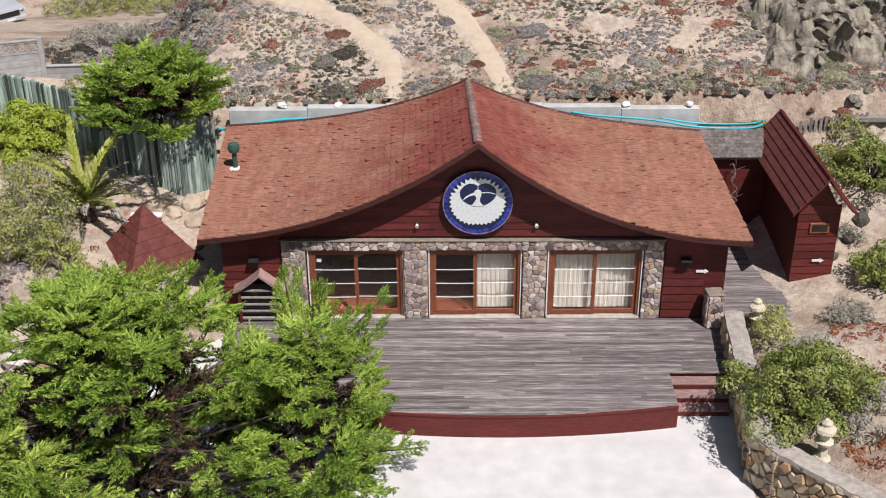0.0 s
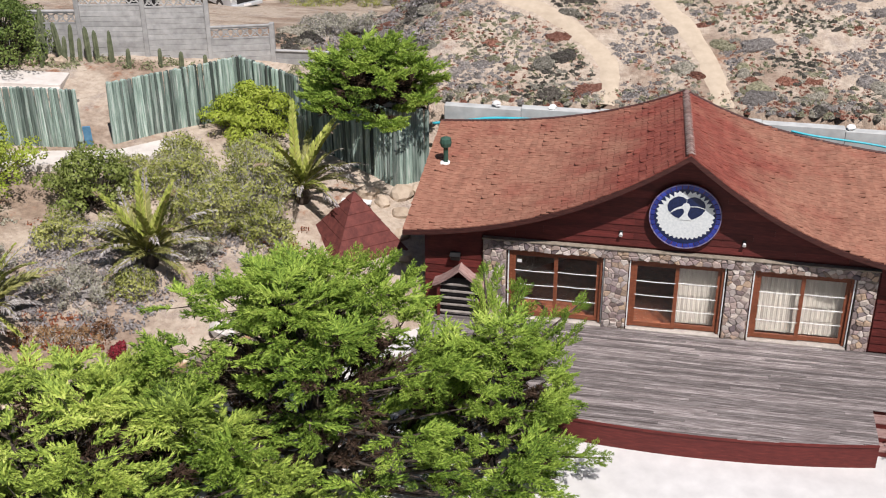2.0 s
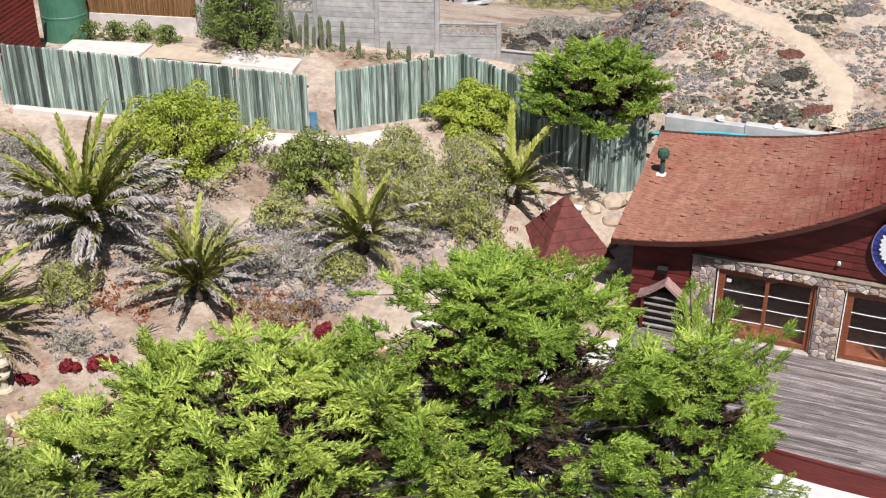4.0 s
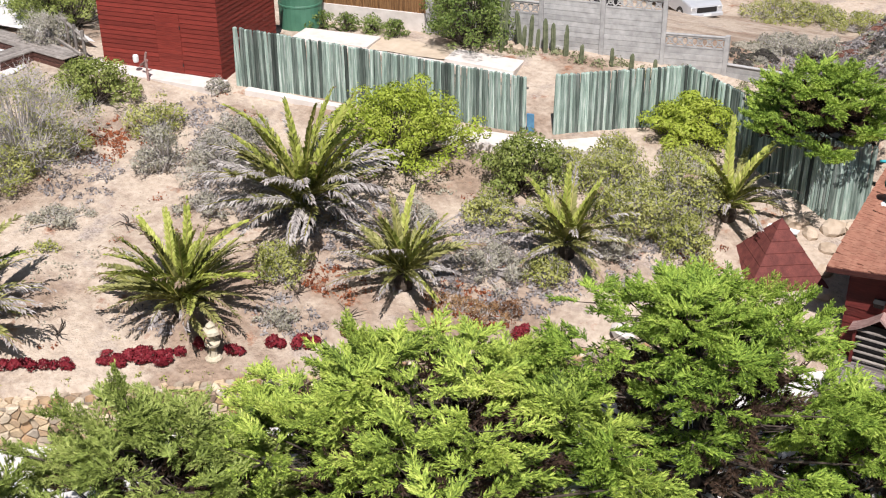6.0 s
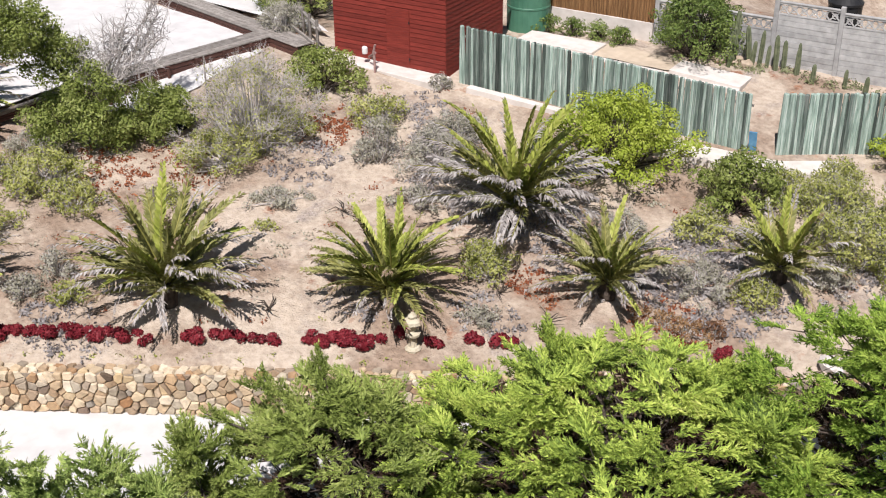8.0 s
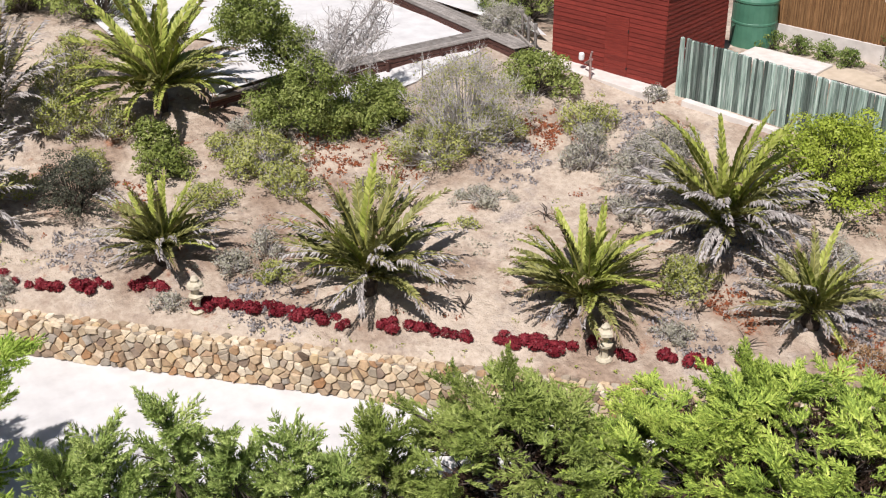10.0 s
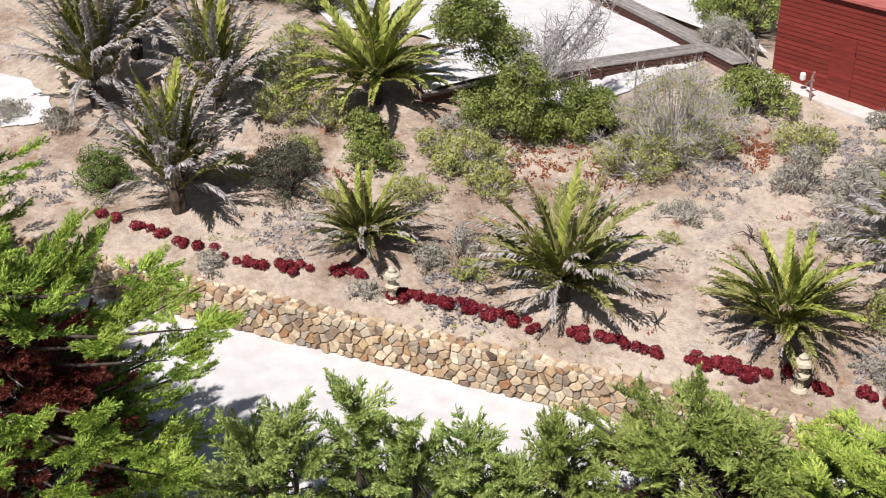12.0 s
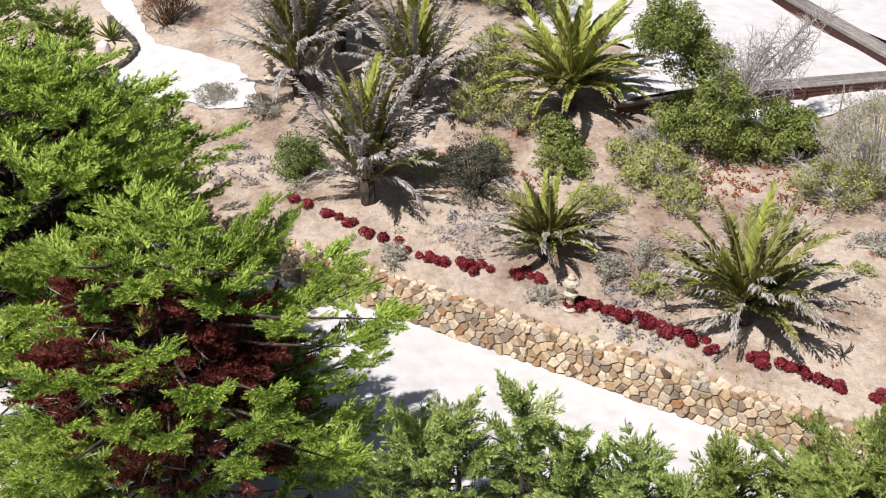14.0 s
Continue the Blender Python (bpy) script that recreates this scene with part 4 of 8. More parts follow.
def small_shed():
    """The narrow red outhouse with a steep roof beside the passage."""
    sh = tagged(empty("shed", 0, 0, 0), "narrow dark red boarded outhouse with steep metal roof", "shed")
    x0, x1, y0, y1 = 9.55, 10.72, 29.82, 34.0
    bm = boxed(x0, x1, y0, y1, 0.45, 2.9)
    mid = 10.12
    f = [bm.verts.new(p) for p in ((x0, y0, 2.9), (x1, y0, 2.9), (mid, y0, 4.0), (x0, y1, 2.9), (x1, y1, 2.9), (mid, y1, 4.0))]
    for q in ((0, 1, 2), (5, 4, 3), (0, 2, 5, 3), (1, 4, 5, 2)):
        bm.faces.new([f[i] for i in q])
    wall = part("wall", bm, RED_WOOD, sh)
    z = 0.55
    k = 0
    while z < 2.95:
        v = [(x0, y0 - 0.035, z), (x1, y0 - 0.035, z), (x1, y0 - 0.01, z + 0.25), (x0, y0 - 0.01, z + 0.25), (x0, y0 + 0.005, z), (x1, y0 + 0.005, z), (x1, y0 + 0.005, z + 0.25), (x0, y0 + 0.005, z + 0.25)]
        from_arrays("board", v, [(0, 1, 2, 3), (0, 4, 5, 1), (1, 5, 6, 2), (3, 2, 6, 7), (0, 3, 7, 4)], RED_WOOD, wall)
        z += 0.235
    for s, xe in ((-1, 9.22), (1, 11.02)):
        n = 5
        bm = bmesh.new()
        prof = []
        for i in range(n + 1):
            a = i / n
            prof.append((mid + (xe - mid) * a, 3.1 + 1.07 * (1 - a) ** (1.0 if s < 0 else 1.35)))
        top = [[bm.verts.new((x, y, zz)) for y in (29.32, 34.15)] for x, zz in prof]
        low = [[bm.verts.new((x, y, zz - 0.07)) for y in (29.32, 34.15)] for x, zz in prof]
        for i in range(n):
            bm.faces.new((top[i][0], top[i + 1][0], top[i + 1][1], top[i][1]))
            bm.faces.new((low[i][0], low[i][1], low[i + 1][1], low[i + 1][0]))
            bm.faces.new((top[i][0], low[i][0], low[i + 1][0], top[i + 1][0]))
            bm.faces.new((top[i][1], top[i + 1][1], low[i + 1][1], low[i][1]))
        bm.faces.new((top[n][0], low[n][0], low[n][1], top[n][1]))
        bmesh.ops.recalc_face_normals(bm, faces=bm.faces)
        r = part("roof", bm, RED_WOOD, sh)
        if s < 0:
            for i in range(6):
                a0, a1 = i / 6, (i + 1) / 6
                pa, pb = [Vector((mid + (xe - mid) * a, 0, 3.1 + 1.07 * (1 - a))) for a in (a0, a1)]
                v = []
                for p, up in ((pa, 0.005), (pb, 0.04)):
                    for y in (29.3, 34.17):
                        v.append((p.x, y, p.z + up))
                for p, up in ((pa, 0.0), (pb, 0.005)):
                    for y in (29.3, 34.17):
                        v.append((p.x, y, p.z + up))
                from_arrays("roof_board", v, [(0, 1, 3, 2), (2, 3, 7, 6), (0, 2, 6, 4), (1, 5, 7, 3)], HUT_RED, r)
    w = part("window", boxed(9.9, 10.45, y0 - 0.07, y0 - 0.02, 2.3, 2.62, 0.008), DOOR_WOOD, sh)
    part("pane", boxed(9.96, 10.39, y0 - 0.078, y0 - 0.072, 2.36, 2.56), BLACK_METAL, w, "dark glass pane")
    part("ridge_cap", boxed(mid - 0.05, mid + 0.05, 29.3, 34.17, 4.15, 4.2, 0.01), RED_WOOD, sh)
    sh.matrix_basis = pose(9.6, 29.7, 0, 0, 0, 2.4) @ pose(-9.6, -29.7, 0)


small_shed()
arrow_sign(10.25, 29.77, 1.45)


LEAN_SHINGLE = simple("grey_brown_shingle", [(0.3, (0.1, 0.085, 0.075)), (0.7, (0.23, 0.2, 0.18))], 9, rough=0.95, spread=("object", 0.75, 1.2), relief=0.6)


def lean_to():
    l = tagged(empty("lean_to"), "low dark lean-to with weathered grey shingle roof", "lean-to")
    part("wall", boxed(7.4, 9.4, 33.1, 33.9, 0.5, 3.2), RED_WOOD, l)
    rng = random.Random(8)
    for k in range(9):
        x = 7.42
        while x < 9.25:
            w = rng.uniform(0.1, 0.2)
            part("shingle", boxed(0, w - 0.005, 0, 0.2, 0, 0.012, 0, pose(x, 32.85 + k * 0.122, 3.2 + k * 0.061 + 0.004 * rng.random(), 24, 0, 0)), LEAN_SHINGLE, l)
            x += w
    part("roof_deck", boxed(7.4, 9.3, 32.95, 33.95, 3.1, 3.19), GREY_WOOD, l)


lean_to()


def bare_branch():
    """A bleached twisted branch hung on the lean-to wall."""
    rng = random.Random(4)
    bm = bmesh.new()
    stem = [(8.35, 32.9, 3.0), (8.45, 32.8, 2.75), (8.32, 32.75, 2.5), (8.55, 32.8, 2.2), (8.4, 32.8, 2.0), (8.6, 32.85, 1.8), (8.35, 32.8, 1.7)]
    tube(sample_curve(stem, 18), 0.014, 5, bm)
    for k in range(9):
        x, y, z = stem[k % 6]
        tube(sample_curve([(x, y, z), (x + rng.uniform(-0.15, 0.15), y, z + rng.uniform(-0.1, 0.2)), (x + rng.uniform(-0.3, 0.3), y - 0.05, z + rng.uniform(-0.1, 0.3))], 6), 0.007, 4, bm)
    return tagged(finish("branch", bm, GREY_WOOD), "bleached twisted dry branch hung by the lean-to", "branch")


bare_branch()




def corner_hut():
    """A little red roof over a well or store beside the house."""
    h = tagged(empty("hut", -8.45, 29.85, 1.2, 38), "small red shingled peaked roof beside the house", "hut")
    part("base", boxed(-0.9, 0.9, -0.9, 0.9, -0.6, 0.3), RED_WOOD, h)
    for k in range(4):
        m = Matrix.Rotation(k * math.pi / 2, 4, "Z")
        for i in range(7):
            a0, a1 = 1 - i / 7, 1 - (i + 1) / 7
            w0, w1 = 1.3 * a0, 1.3 * a1
            z0, z1 = 0.1 + 1.9 * (1 - a0), 0.1 + 1.9 * (1 - a1)
            v = [m @ Vector(p) for p in ((-w0, -w0, z0 + 0.03), (w0, -w0, z0 + 0.03), (w1, -w1, z1 + 0.005), (-w1, -w1, z1 + 0.005), (-w0, -w0, z0 - 0.01), (w0, -w0, z0 - 0.01))]
            from_arrays("roof_course", v, [(0, 1, 2, 3), (0, 4, 5, 1)], HUT_RED, h)


corner_hut()


def stone_pillar():
    rng = random.Random(14)
    p = tagged(empty("stone_pillar", 6.98, 27.72, DECK_Z, 4), "short mortared stone pillar at the deck corner", "pillar")
    part("core", boxed(-0.2, 0.2, -0.2, 0.2, 0, 0.98), MORTAR, p)
    for k in range(4):
        m = Matrix.Rotation(k * math.pi / 2, 4, "Z") @ Matrix.Translation((-0.2, -0.205, 0))
        for poly in cells(0.4, 0.98, 0.17, rng):
            part("stone", stone_bm(poly, 0.006, rng.uniform(0.02, 0.04), rng, None, m), FACE_STONE, p)
    part("cap", boxed(-0.22, 0.22, -0.22, 0.22, 0.98, 1.01, 0.01), MORTAR, p)


stone_pillar()


# ---- fences, sheds and walls round the garden ----
TANK_GREEN = simple("green_tank_plastic", [(0.3, (0.06, 0.17, 0.11)), (0.7, (0.09, 0.23, 0.15))], 2, rough=0.45)
ROOF_PINK = simple("faded_red_roof", [(0.3, (0.4, 0.1, 0.085)), (0.7, (0.5, 0.16, 0.13))], 3, rough=0.6)
REED = simple("reed_screen", [(0.3, (0.13, 0.06, 0.022)), (0.7, (0.32, 0.18, 0.08))], 4, (9, 9, 0.6), 0.85, ("object", 0.7, 1.25))
SLAB = simple("pale_slab", [(0.3, (0.56, 0.51, 0.46)), (0.7, (0.7, 0.65, 0.6))], 3, rough=0.9, big=0.15)
LANTERN = simple("cream_stone", [(0.3, (0.5, 0.44, 0.32)), (0.7, (0.66, 0.6, 0.46))], 7, rough=0.85, relief=0.5)
ROCK = simple("dark_outcrop_rock", [(0.25, (0.045, 0.042, 0.035)), (0.55, (0.14, 0.125, 0.1)), (0.8, (0.27, 0.25, 0.2))], 2.2, (1, 1, 0.6), 0.95, relief=0.9, depth=0.06)
PALE_ROCK = simple("pale_boulder", [(0.3, (0.42, 0.33, 0.24)), (0.7, (0.58, 0.48, 0.37))], 3, rough=0.95, relief=0.6)
PATH_SAND = simple("trodden_sand", [(0.3, (0.46, 0.375, 0.28)), (0.7, (0.57, 0.475, 0.36))], 3, rough=0.95, big=0.15, grain=40)


def pole_mesh():
    bm = lathe([(0.052, 0), (0.055, 0.5), (0.05, 0.985), (0.038, 1.0)], 8)
    me = bpy.data.meshes.new("pole")
    bm.normal_update()
    bm.to_mesh(me)
    bm.free()
    me.materials.append(FENCE_WOOD)
    return me


POLE = pole_mesh()


def pole_fence(points, heights, label, seed):
    rng = random.Random(seed)
    f = tagged(empty("fence"), label, "fence")
    for (a, b), (h0, h1) in zip(zip(points, points[1:]), zip(heights, heights[1:])):
        L = math.hypot(b[0] - a[0], b[1] - a[1])
        n = int(L / 0.1)
        for i in range(n):
            k = i / n
            x, y = a[0] + (b[0] - a[0]) * k, a[1] + (b[1] - a[1]) * k
            z = ground_z(x, y) - 0.1
            h = h0 + (h1 - h0) * k + rng.uniform(-0.018, 0.018) + 0.1
            w = rng.uniform(1.15, 1.35)
            shared("pole", POLE, f, pose(x, y, z, rng.uniform(-1.2, 1.2), rng.uniform(-1.2, 1.2), rng.uniform(0, 360)) @ Matrix.Diagonal((w, w, h, 1)))
        dx, dy = (b[0] - a[0]) / L, (b[1] - a[1]) / L
        for q in (0.3, 0.8):
            za, zb = ground_z(*a) + h0 * q, ground_z(*b) + h1 * q
            off = (-dy * 0.08, dx * 0.08)
            part("rail", tube([(a[0] + off[0], a[1] + off[1], za), (b[0] + off[0], b[1] + off[1], zb)], 0.045, 6), GREY_WOOD, f)
    return f


pole_fence([(-26.75, 28.55), (-21.9, 30.1), (-17.35, 31.5)], [1.98, 1.93, 1.88], "tall fence of weathered green-treated upright poles", 1)
pole_fence([(-16.65, 32.05), (-13.45, 34.95), (-10.95, 34.05)], [1.95, 1.98, 2.1], "green pole fence that bends beside the gateway", 2)
pole_fence([(-10.93, 34.0), (-7.95, 32.65), (-7.0, 33.35)], [2.15, 2.45, 2.3], "shaded green pole fence running down to the house", 3)


def kerb_strip(points, width, label):
    k = tagged(empty("kerb"), label, "kerb", kind="structure")
    for a, b in zip(points, points[1:]):
        L = math.hypot(b[0] - a[0], b[1] - a[1])
        za, zb = ground_z(*a), ground_z(*b)
        m = Matrix.Translation((a[0], a[1], za)) @ Matrix.Rotation(math.atan2(b[1] - a[1], b[0] - a[0]), 4, "Z") @ Matrix.Rotation(-math.atan2(zb - za, L), 4, "Y")
        part("slab", boxed(0, L - 0.01, -width / 2, width / 2, -0.15, 0.16, 0.015, m), SLAB, k)
    return k


kerb_strip([(-19.6, 29.85), (-17.6, 30.6), (-16.1, 31.2), (-14.7, 32.5)], 1.0, "pale concrete kerb along the foot of the fence")
kerb_strip([(-26.2, 28.3), (-23.0, 29.25)], 0.3, "pale concrete kerb below the pole fence")


def red_shed():
    """The boarded red shed: corner, front and side runs from the plan."""
    c = Vector((-27.28, 28.36))
    front = Vector((-4.42, -1.06))
    rot = math.degrees(math.atan2(front.y, front.x))
    s = tagged(empty("shed", c.x, c.y, 3.9, rot), "tall red boarded shed with plank door and flat roof", "shed")
    W, D, H0, H1 = 4.55, 4.05, 3.36, 3.1
    bm = boxed(0.0, W, -D, 0.0, -0.2, H1)
    wall = part("wall", bm, RED_SHED, s)
    z = 0.0
    rng = random.Random(3)
    while z < H0 - 0.05:
        t = min(0.16, H0 - z)
        for a, b in ((0, 1.4), (2.35, W)) if z < 2.2 else ((0, W),):
            v = [(a, 0.032, z), (b, 0.032, z), (b, 0.012, z + t), (a, 0.012, z + t), (a, 0.0, z), (b, 0.0, z), (b, 0.0, z + t), (a, 0.0, z + t)]
            from_arrays("board", v, [(1, 0, 3, 2), (0, 1, 5, 4), (2, 3, 7, 6), (1, 2, 6, 5), (3, 0, 4, 7)], RED_SHED, wall)
        v = [(-0.032, 0.03, z), (-0.032, -D, z), (-0.012, -D, z + t), (-0.012, 0.03, z + t), (0, 0.03, z), (0, -D, z), (0, -D, z + t), (0, 0.03, z + t)]
        from_arrays("board", v, [(0, 1, 2, 3), (0, 4, 5, 1), (3, 2, 6, 7), (0, 3, 7, 4), (1, 5, 6, 2)], RED_SHED, wall)
        z += t
    door = part("door", boxed(1.4, 2.35, 0.0, 0.02, 0.02, 2.2), RED_SHED, s)
    z = 0.02
    while z < 2.18:
        part("board", boxed(1.42, 2.33, 0.02, 0.04, z, min(2.2, z + 0.15), 0.004), RED_SHED, door)
        z += 0.156
    part("hinge", boxed(1.4, 1.44, 0.04, 0.05, 0.4, 0.5), BLACK_METAL, door)
    part("hinge", boxed(1.4, 1.44, 0.04, 0.05, 1.7, 1.8), BLACK_METAL, door)
    bm = bmesh.new()
    v = [bm.verts.new(p) for p in ((-0.12, 0.15, H0 + 0.02), (W + 0.12, 0.15, H0 + 0.02), (W + 0.12, -D - 0.1, H1), (-0.12, -D - 0.1, H1), (-0.12, 0.15, H0 + 0.1), (W + 0.12, 0.15, H0 + 0.1), (W + 0.12, -D - 0.1, H1 + 0.08), (-0.12, -D - 0.1, H1 + 0.08))]
    for f in ((3, 2, 1, 0), (4, 5, 6, 7), (0, 1, 5, 4), (1, 2, 6, 5), (2, 3, 7, 6), (3, 0, 4, 7)):
        bm.faces.new([v[i] for i in f])
    bmesh.ops.recalc_face_normals(bm, faces=bm.faces)
    part("roof", bm, ROOF_PINK, s, "faded red sheet roof")
    return s


red_shed()
kerb_strip([(-32.2, 26.9), (-27.0, 28.0)], 0.9, "pale concrete apron in front of the shed")


def tank():
    t = tagged(empty("water_tank", -28.75, 34.4, 3.95), "green ribbed plastic water tank on a slab", "tank")
    prof = [(0.8, 0.0), (0.82, 0.05), (0.82, 0.9), (0.835, 0.92), (0.835, 0.98), (0.82, 1.0), (0.82, 1.7), (0.85, 1.73), (0.85, 1.8), (0.55, 2.08), (0.3, 2.18)]
    part("body", lathe(prof, 28), TANK_GREEN, t)
    part("lid", lathe([(0.3, 2.16), (0.32, 2.2), (0.3, 2.26), (0.1, 2.3)], 20), LEAF_LID, t, "bright green lid")


LEAF_LID = simple("bright_green_plastic", [(0.3, (0.12, 0.4, 0.05)), (0.7, (0.2, 0.5, 0.08))], 4, rough=0.4)
tank()


def concrete_fence():
    """Stepped precast fence: posts, smooth slabs and a pierced top slab in each bay."""
    f = tagged(empty("concrete_fence"), "stepped grey precast concrete fence with pierced top panels", "fence")
    pts = [(-24.2, 36.2, 3.98, 1.55), (-22.0, 36.55, 3.98, 1.6), (-19.89, 36.95, 3.98, 2.25), (-17.72, 37.4, 3.95, 2.3), (-15.66, 37.95, 3.8, 1.3), (-13.6, 38.6, 3.62, 0.5), (-11.5, 38.75, 3.5, 0.4), (-9.8, 38.6, 3.9, 0.4)]
    for i, (x, y, z, h) in enumerate(pts):
        hp = max(h, pts[i - 1][3] if i else h) + 0.1
        a = pts[min(i + 1, len(pts) - 1)]
        rot = math.degrees(math.atan2(a[1] - y, a[0] - x)) if i < len(pts) - 1 else 0
        ob = part("post", boxed(-0.08, 0.08, -0.08, 0.08, -0.3, hp, 0.012), CONCRETE, f)
        ob.matrix_basis = pose(x, y, z, 0, 0, rot)
    for (x, y, z, h), (x1, y1, z1, h1) in zip(pts, pts[1:]):
        L = math.hypot(x1 - x, y1 - y)
        m = pose(x, y, min(z, z1), 0, 0, math.degrees(math.atan2(y1 - y, x1 - x)))
        pierced = h > 1.0
        rows = max(1, int(round((h - (0.42 if pierced else 0)) / 0.4)))
        hh = (h - (0.42 if pierced else 0)) / rows
        for r in range(rows):
            for q in range(2):
                p = part("slab", boxed(0.08, L - 0.08, -0.035 + 0.006 * q, 0.035, r * hh + q * hh / 2 - (0.3 if r == 0 and q == 0 else 0), r * hh + (q + 1) * hh / 2 - 0.008, 0.006), CONCRETE, f)
                p.matrix_basis = m
        if pierced:
            z0 = rows * hh
            bm = bmesh.new()
            box(bm, 0.08, L - 0.08, -0.04, 0.04, z0, z0 + 0.05)
            box(bm, 0.08, L - 0.08, -0.05, 0.05, z0 + 0.37, z0 + 0.44)
            n = max(3, int(L / 0.32))
            for k in range(n):
                cx = 0.08 + (L - 0.16) * (k + 0.5) / n
                w = (L - 0.16) / n
                for s in (-1, 1):
                    tube([(cx - s * w / 2, 0, z0 + 0.05), (cx - s * w * 0.12, 0, z0 + 0.2), (cx + s * w * 0.5, 0, z0 + 0.37)], 0.028, 5, bm)
                ring = [(cx + 0.09 * math.cos(a), 0, z0 + 0.21 + 0.09 * math.sin(a)) for a in (j * math.pi / 5 for j in range(11))]
                tube(ring, 0.02, 5, bm, False)
            p = part("pierced_slab", bm, CONCRETE, f)
            p.matrix_basis = m
        p = part("coping", boxed(0.0, L, -0.07, 0.07, h + 0.0, h + 0.05, 0.01), CONCRETE, f)
        p.matrix_basis = m


concrete_fence()


def reed_fence():
    f = tagged(empty("reed_fence"), "brown reed screen on a pale low wall", "fence")
    a, b = Vector((-29.6, 35.0)), Vector((-24.3, 36.1))
    L = (b - a).length
    m = pose(a.x, a.y, 3.95, 0, 0, math.degrees(math.atan2(b.y - a.y, b.x - a.x)))
    p = part("low_wall", boxed(0, L, 0, 0.18, -0.2, 0.75, 0.01), SLAB, f)
    p.matrix_basis = m
    rng = random.Random(6)
    x = 0.0
    while x < L:
        w = rng.uniform(0.03, 0.06)
        q = part("reed", boxed(x, x + w - 0.004, 0.03 + rng.uniform(0, 0.03), 0.07, 0.75, 2.35 + rng.uniform(-0.08, 0.1)), REED, f)
        q.matrix_basis = m
        x += w


reed_fence()


def sheet(name, outline, mat, label, category, lift=0.05, cell=0.16, level=None):
    """A thin layer that follows the ground inside an outline; the edge is a little ragged."""
    rng = random.Random(len(outline))
    xs, ys = [p[0] for p in outline], [p[1] for p in outline]
    def inside(x, y):
        r = False
        for (x0, y0), (x1, y1) in zip(outline, outline[1:] + outline[:1]):
            if (y0 > y) != (y1 > y) and x < (x1 - x0) * (y - y0) / (y1 - y0) + x0:
                r = not r
        return r
    idx, verts, faces = {}, [], []
    nx, ny = int((max(xs) - min(xs)) / cell) + 1, int((max(ys) - min(ys)) / cell) + 1
    def vert(i, j):
        if (i, j) not in idx:
            x, y = min(xs) + i * cell + 0.05 * noise.noise((i * 0.7, j * 0.7, 1)), min(ys) + j * cell + 0.05 * noise.noise((i * 0.7, j * 0.7, 9))
            idx[i, j] = len(verts)
            verts.append((x, y, (land_z(x, y) if level is None else level) + lift))
        return idx[i, j]
    for i in range(nx):
        for j in range(ny):
            x, y = min(xs) + (i + 0.5) * cell, min(ys) + (j + 0.5) * cell
            if inside(x + 0.15 * noise.noise((x * 1.5, y * 1.5, 2)), y + 0.15 * noise.noise((x * 1.5, y * 1.5, 7))):
                faces.append((vert(i, j), vert(i + 1, j), vert(i + 1, j + 1), vert(i, j + 1)))
    # even out the stepped rim
    count = {}
    for f in faces:
        for a, b in zip(f, f[1:] + f[:1]):
            e = (min(a, b), max(a, b))
            count[e] = count.get(e, 0) + 1
    rim = {}
    for (a, b), c in count.items():
        if c == 1:
            rim.setdefault(a, []).append(b)
            rim.setdefault(b, []).append(a)
    for k in range(3):
        moved = {a: sum((Vector(verts[b]) for b in near), Vector(verts[a]) * len(near)) / (2 * len(near)) for a, near in rim.items()}
        for a, v in moved.items():
            verts[a] = tuple(v)
    ob = from_arrays(name, verts, faces, mat, smooth_faces=True)
    return tagged(ob, label, category, kind="structure")


kerb_strip([(-27.6, 32.65), (-19.4, 34.2)], 0.28, "thin pale concrete kerb along the yard path")
kerb_strip([(-22.0, 34.25), (-19.5, 34.75)], 1.15, "pale concrete slab at the end of the yard path")
kerb_strip([(-28.0, 33.3), (-25.0, 33.9)], 1.2, "pale concrete slab beside the water tank")
sheet("path", [(-25.2, 33.3), (-21.8, 33.9), (-21.9, 35.2), (-25.4, 34.7)], PATH_SAND, "brownish gravel strip between pale slabs", "path", 0.05)
sheet("path", [(-42.8, 2.9), (-42.2, 4.4), (-44.2, 4.7), (-45.9, 4.2), (-47.9, 2.6), (-49.4, 1.3), (-51.5, 0.95), (-54.7, 0.6), (-62, 0.8), (-62, -1.3), (-55.4, -0.8), (-51.0, 0.1), (-49.4, 0.6), (-48.2, 0.25), (-47.5, -0.6), (-46.8, -1.7), (-45.0, -1.0), (-44.2, 1.6)], WHITE_GRAVEL, "bright white crushed-stone path", "path", cell=0.1)
sheet("path", [(-33.2, 19.8), (-33.0, 22.0), (-33.4, 24.2), (-34.1, 25.9), (-34.7, 25.9), (-34.8, 19.0)], WHITE_GRAVEL, "white crushed stone below the timber edging", "path", 0.06)


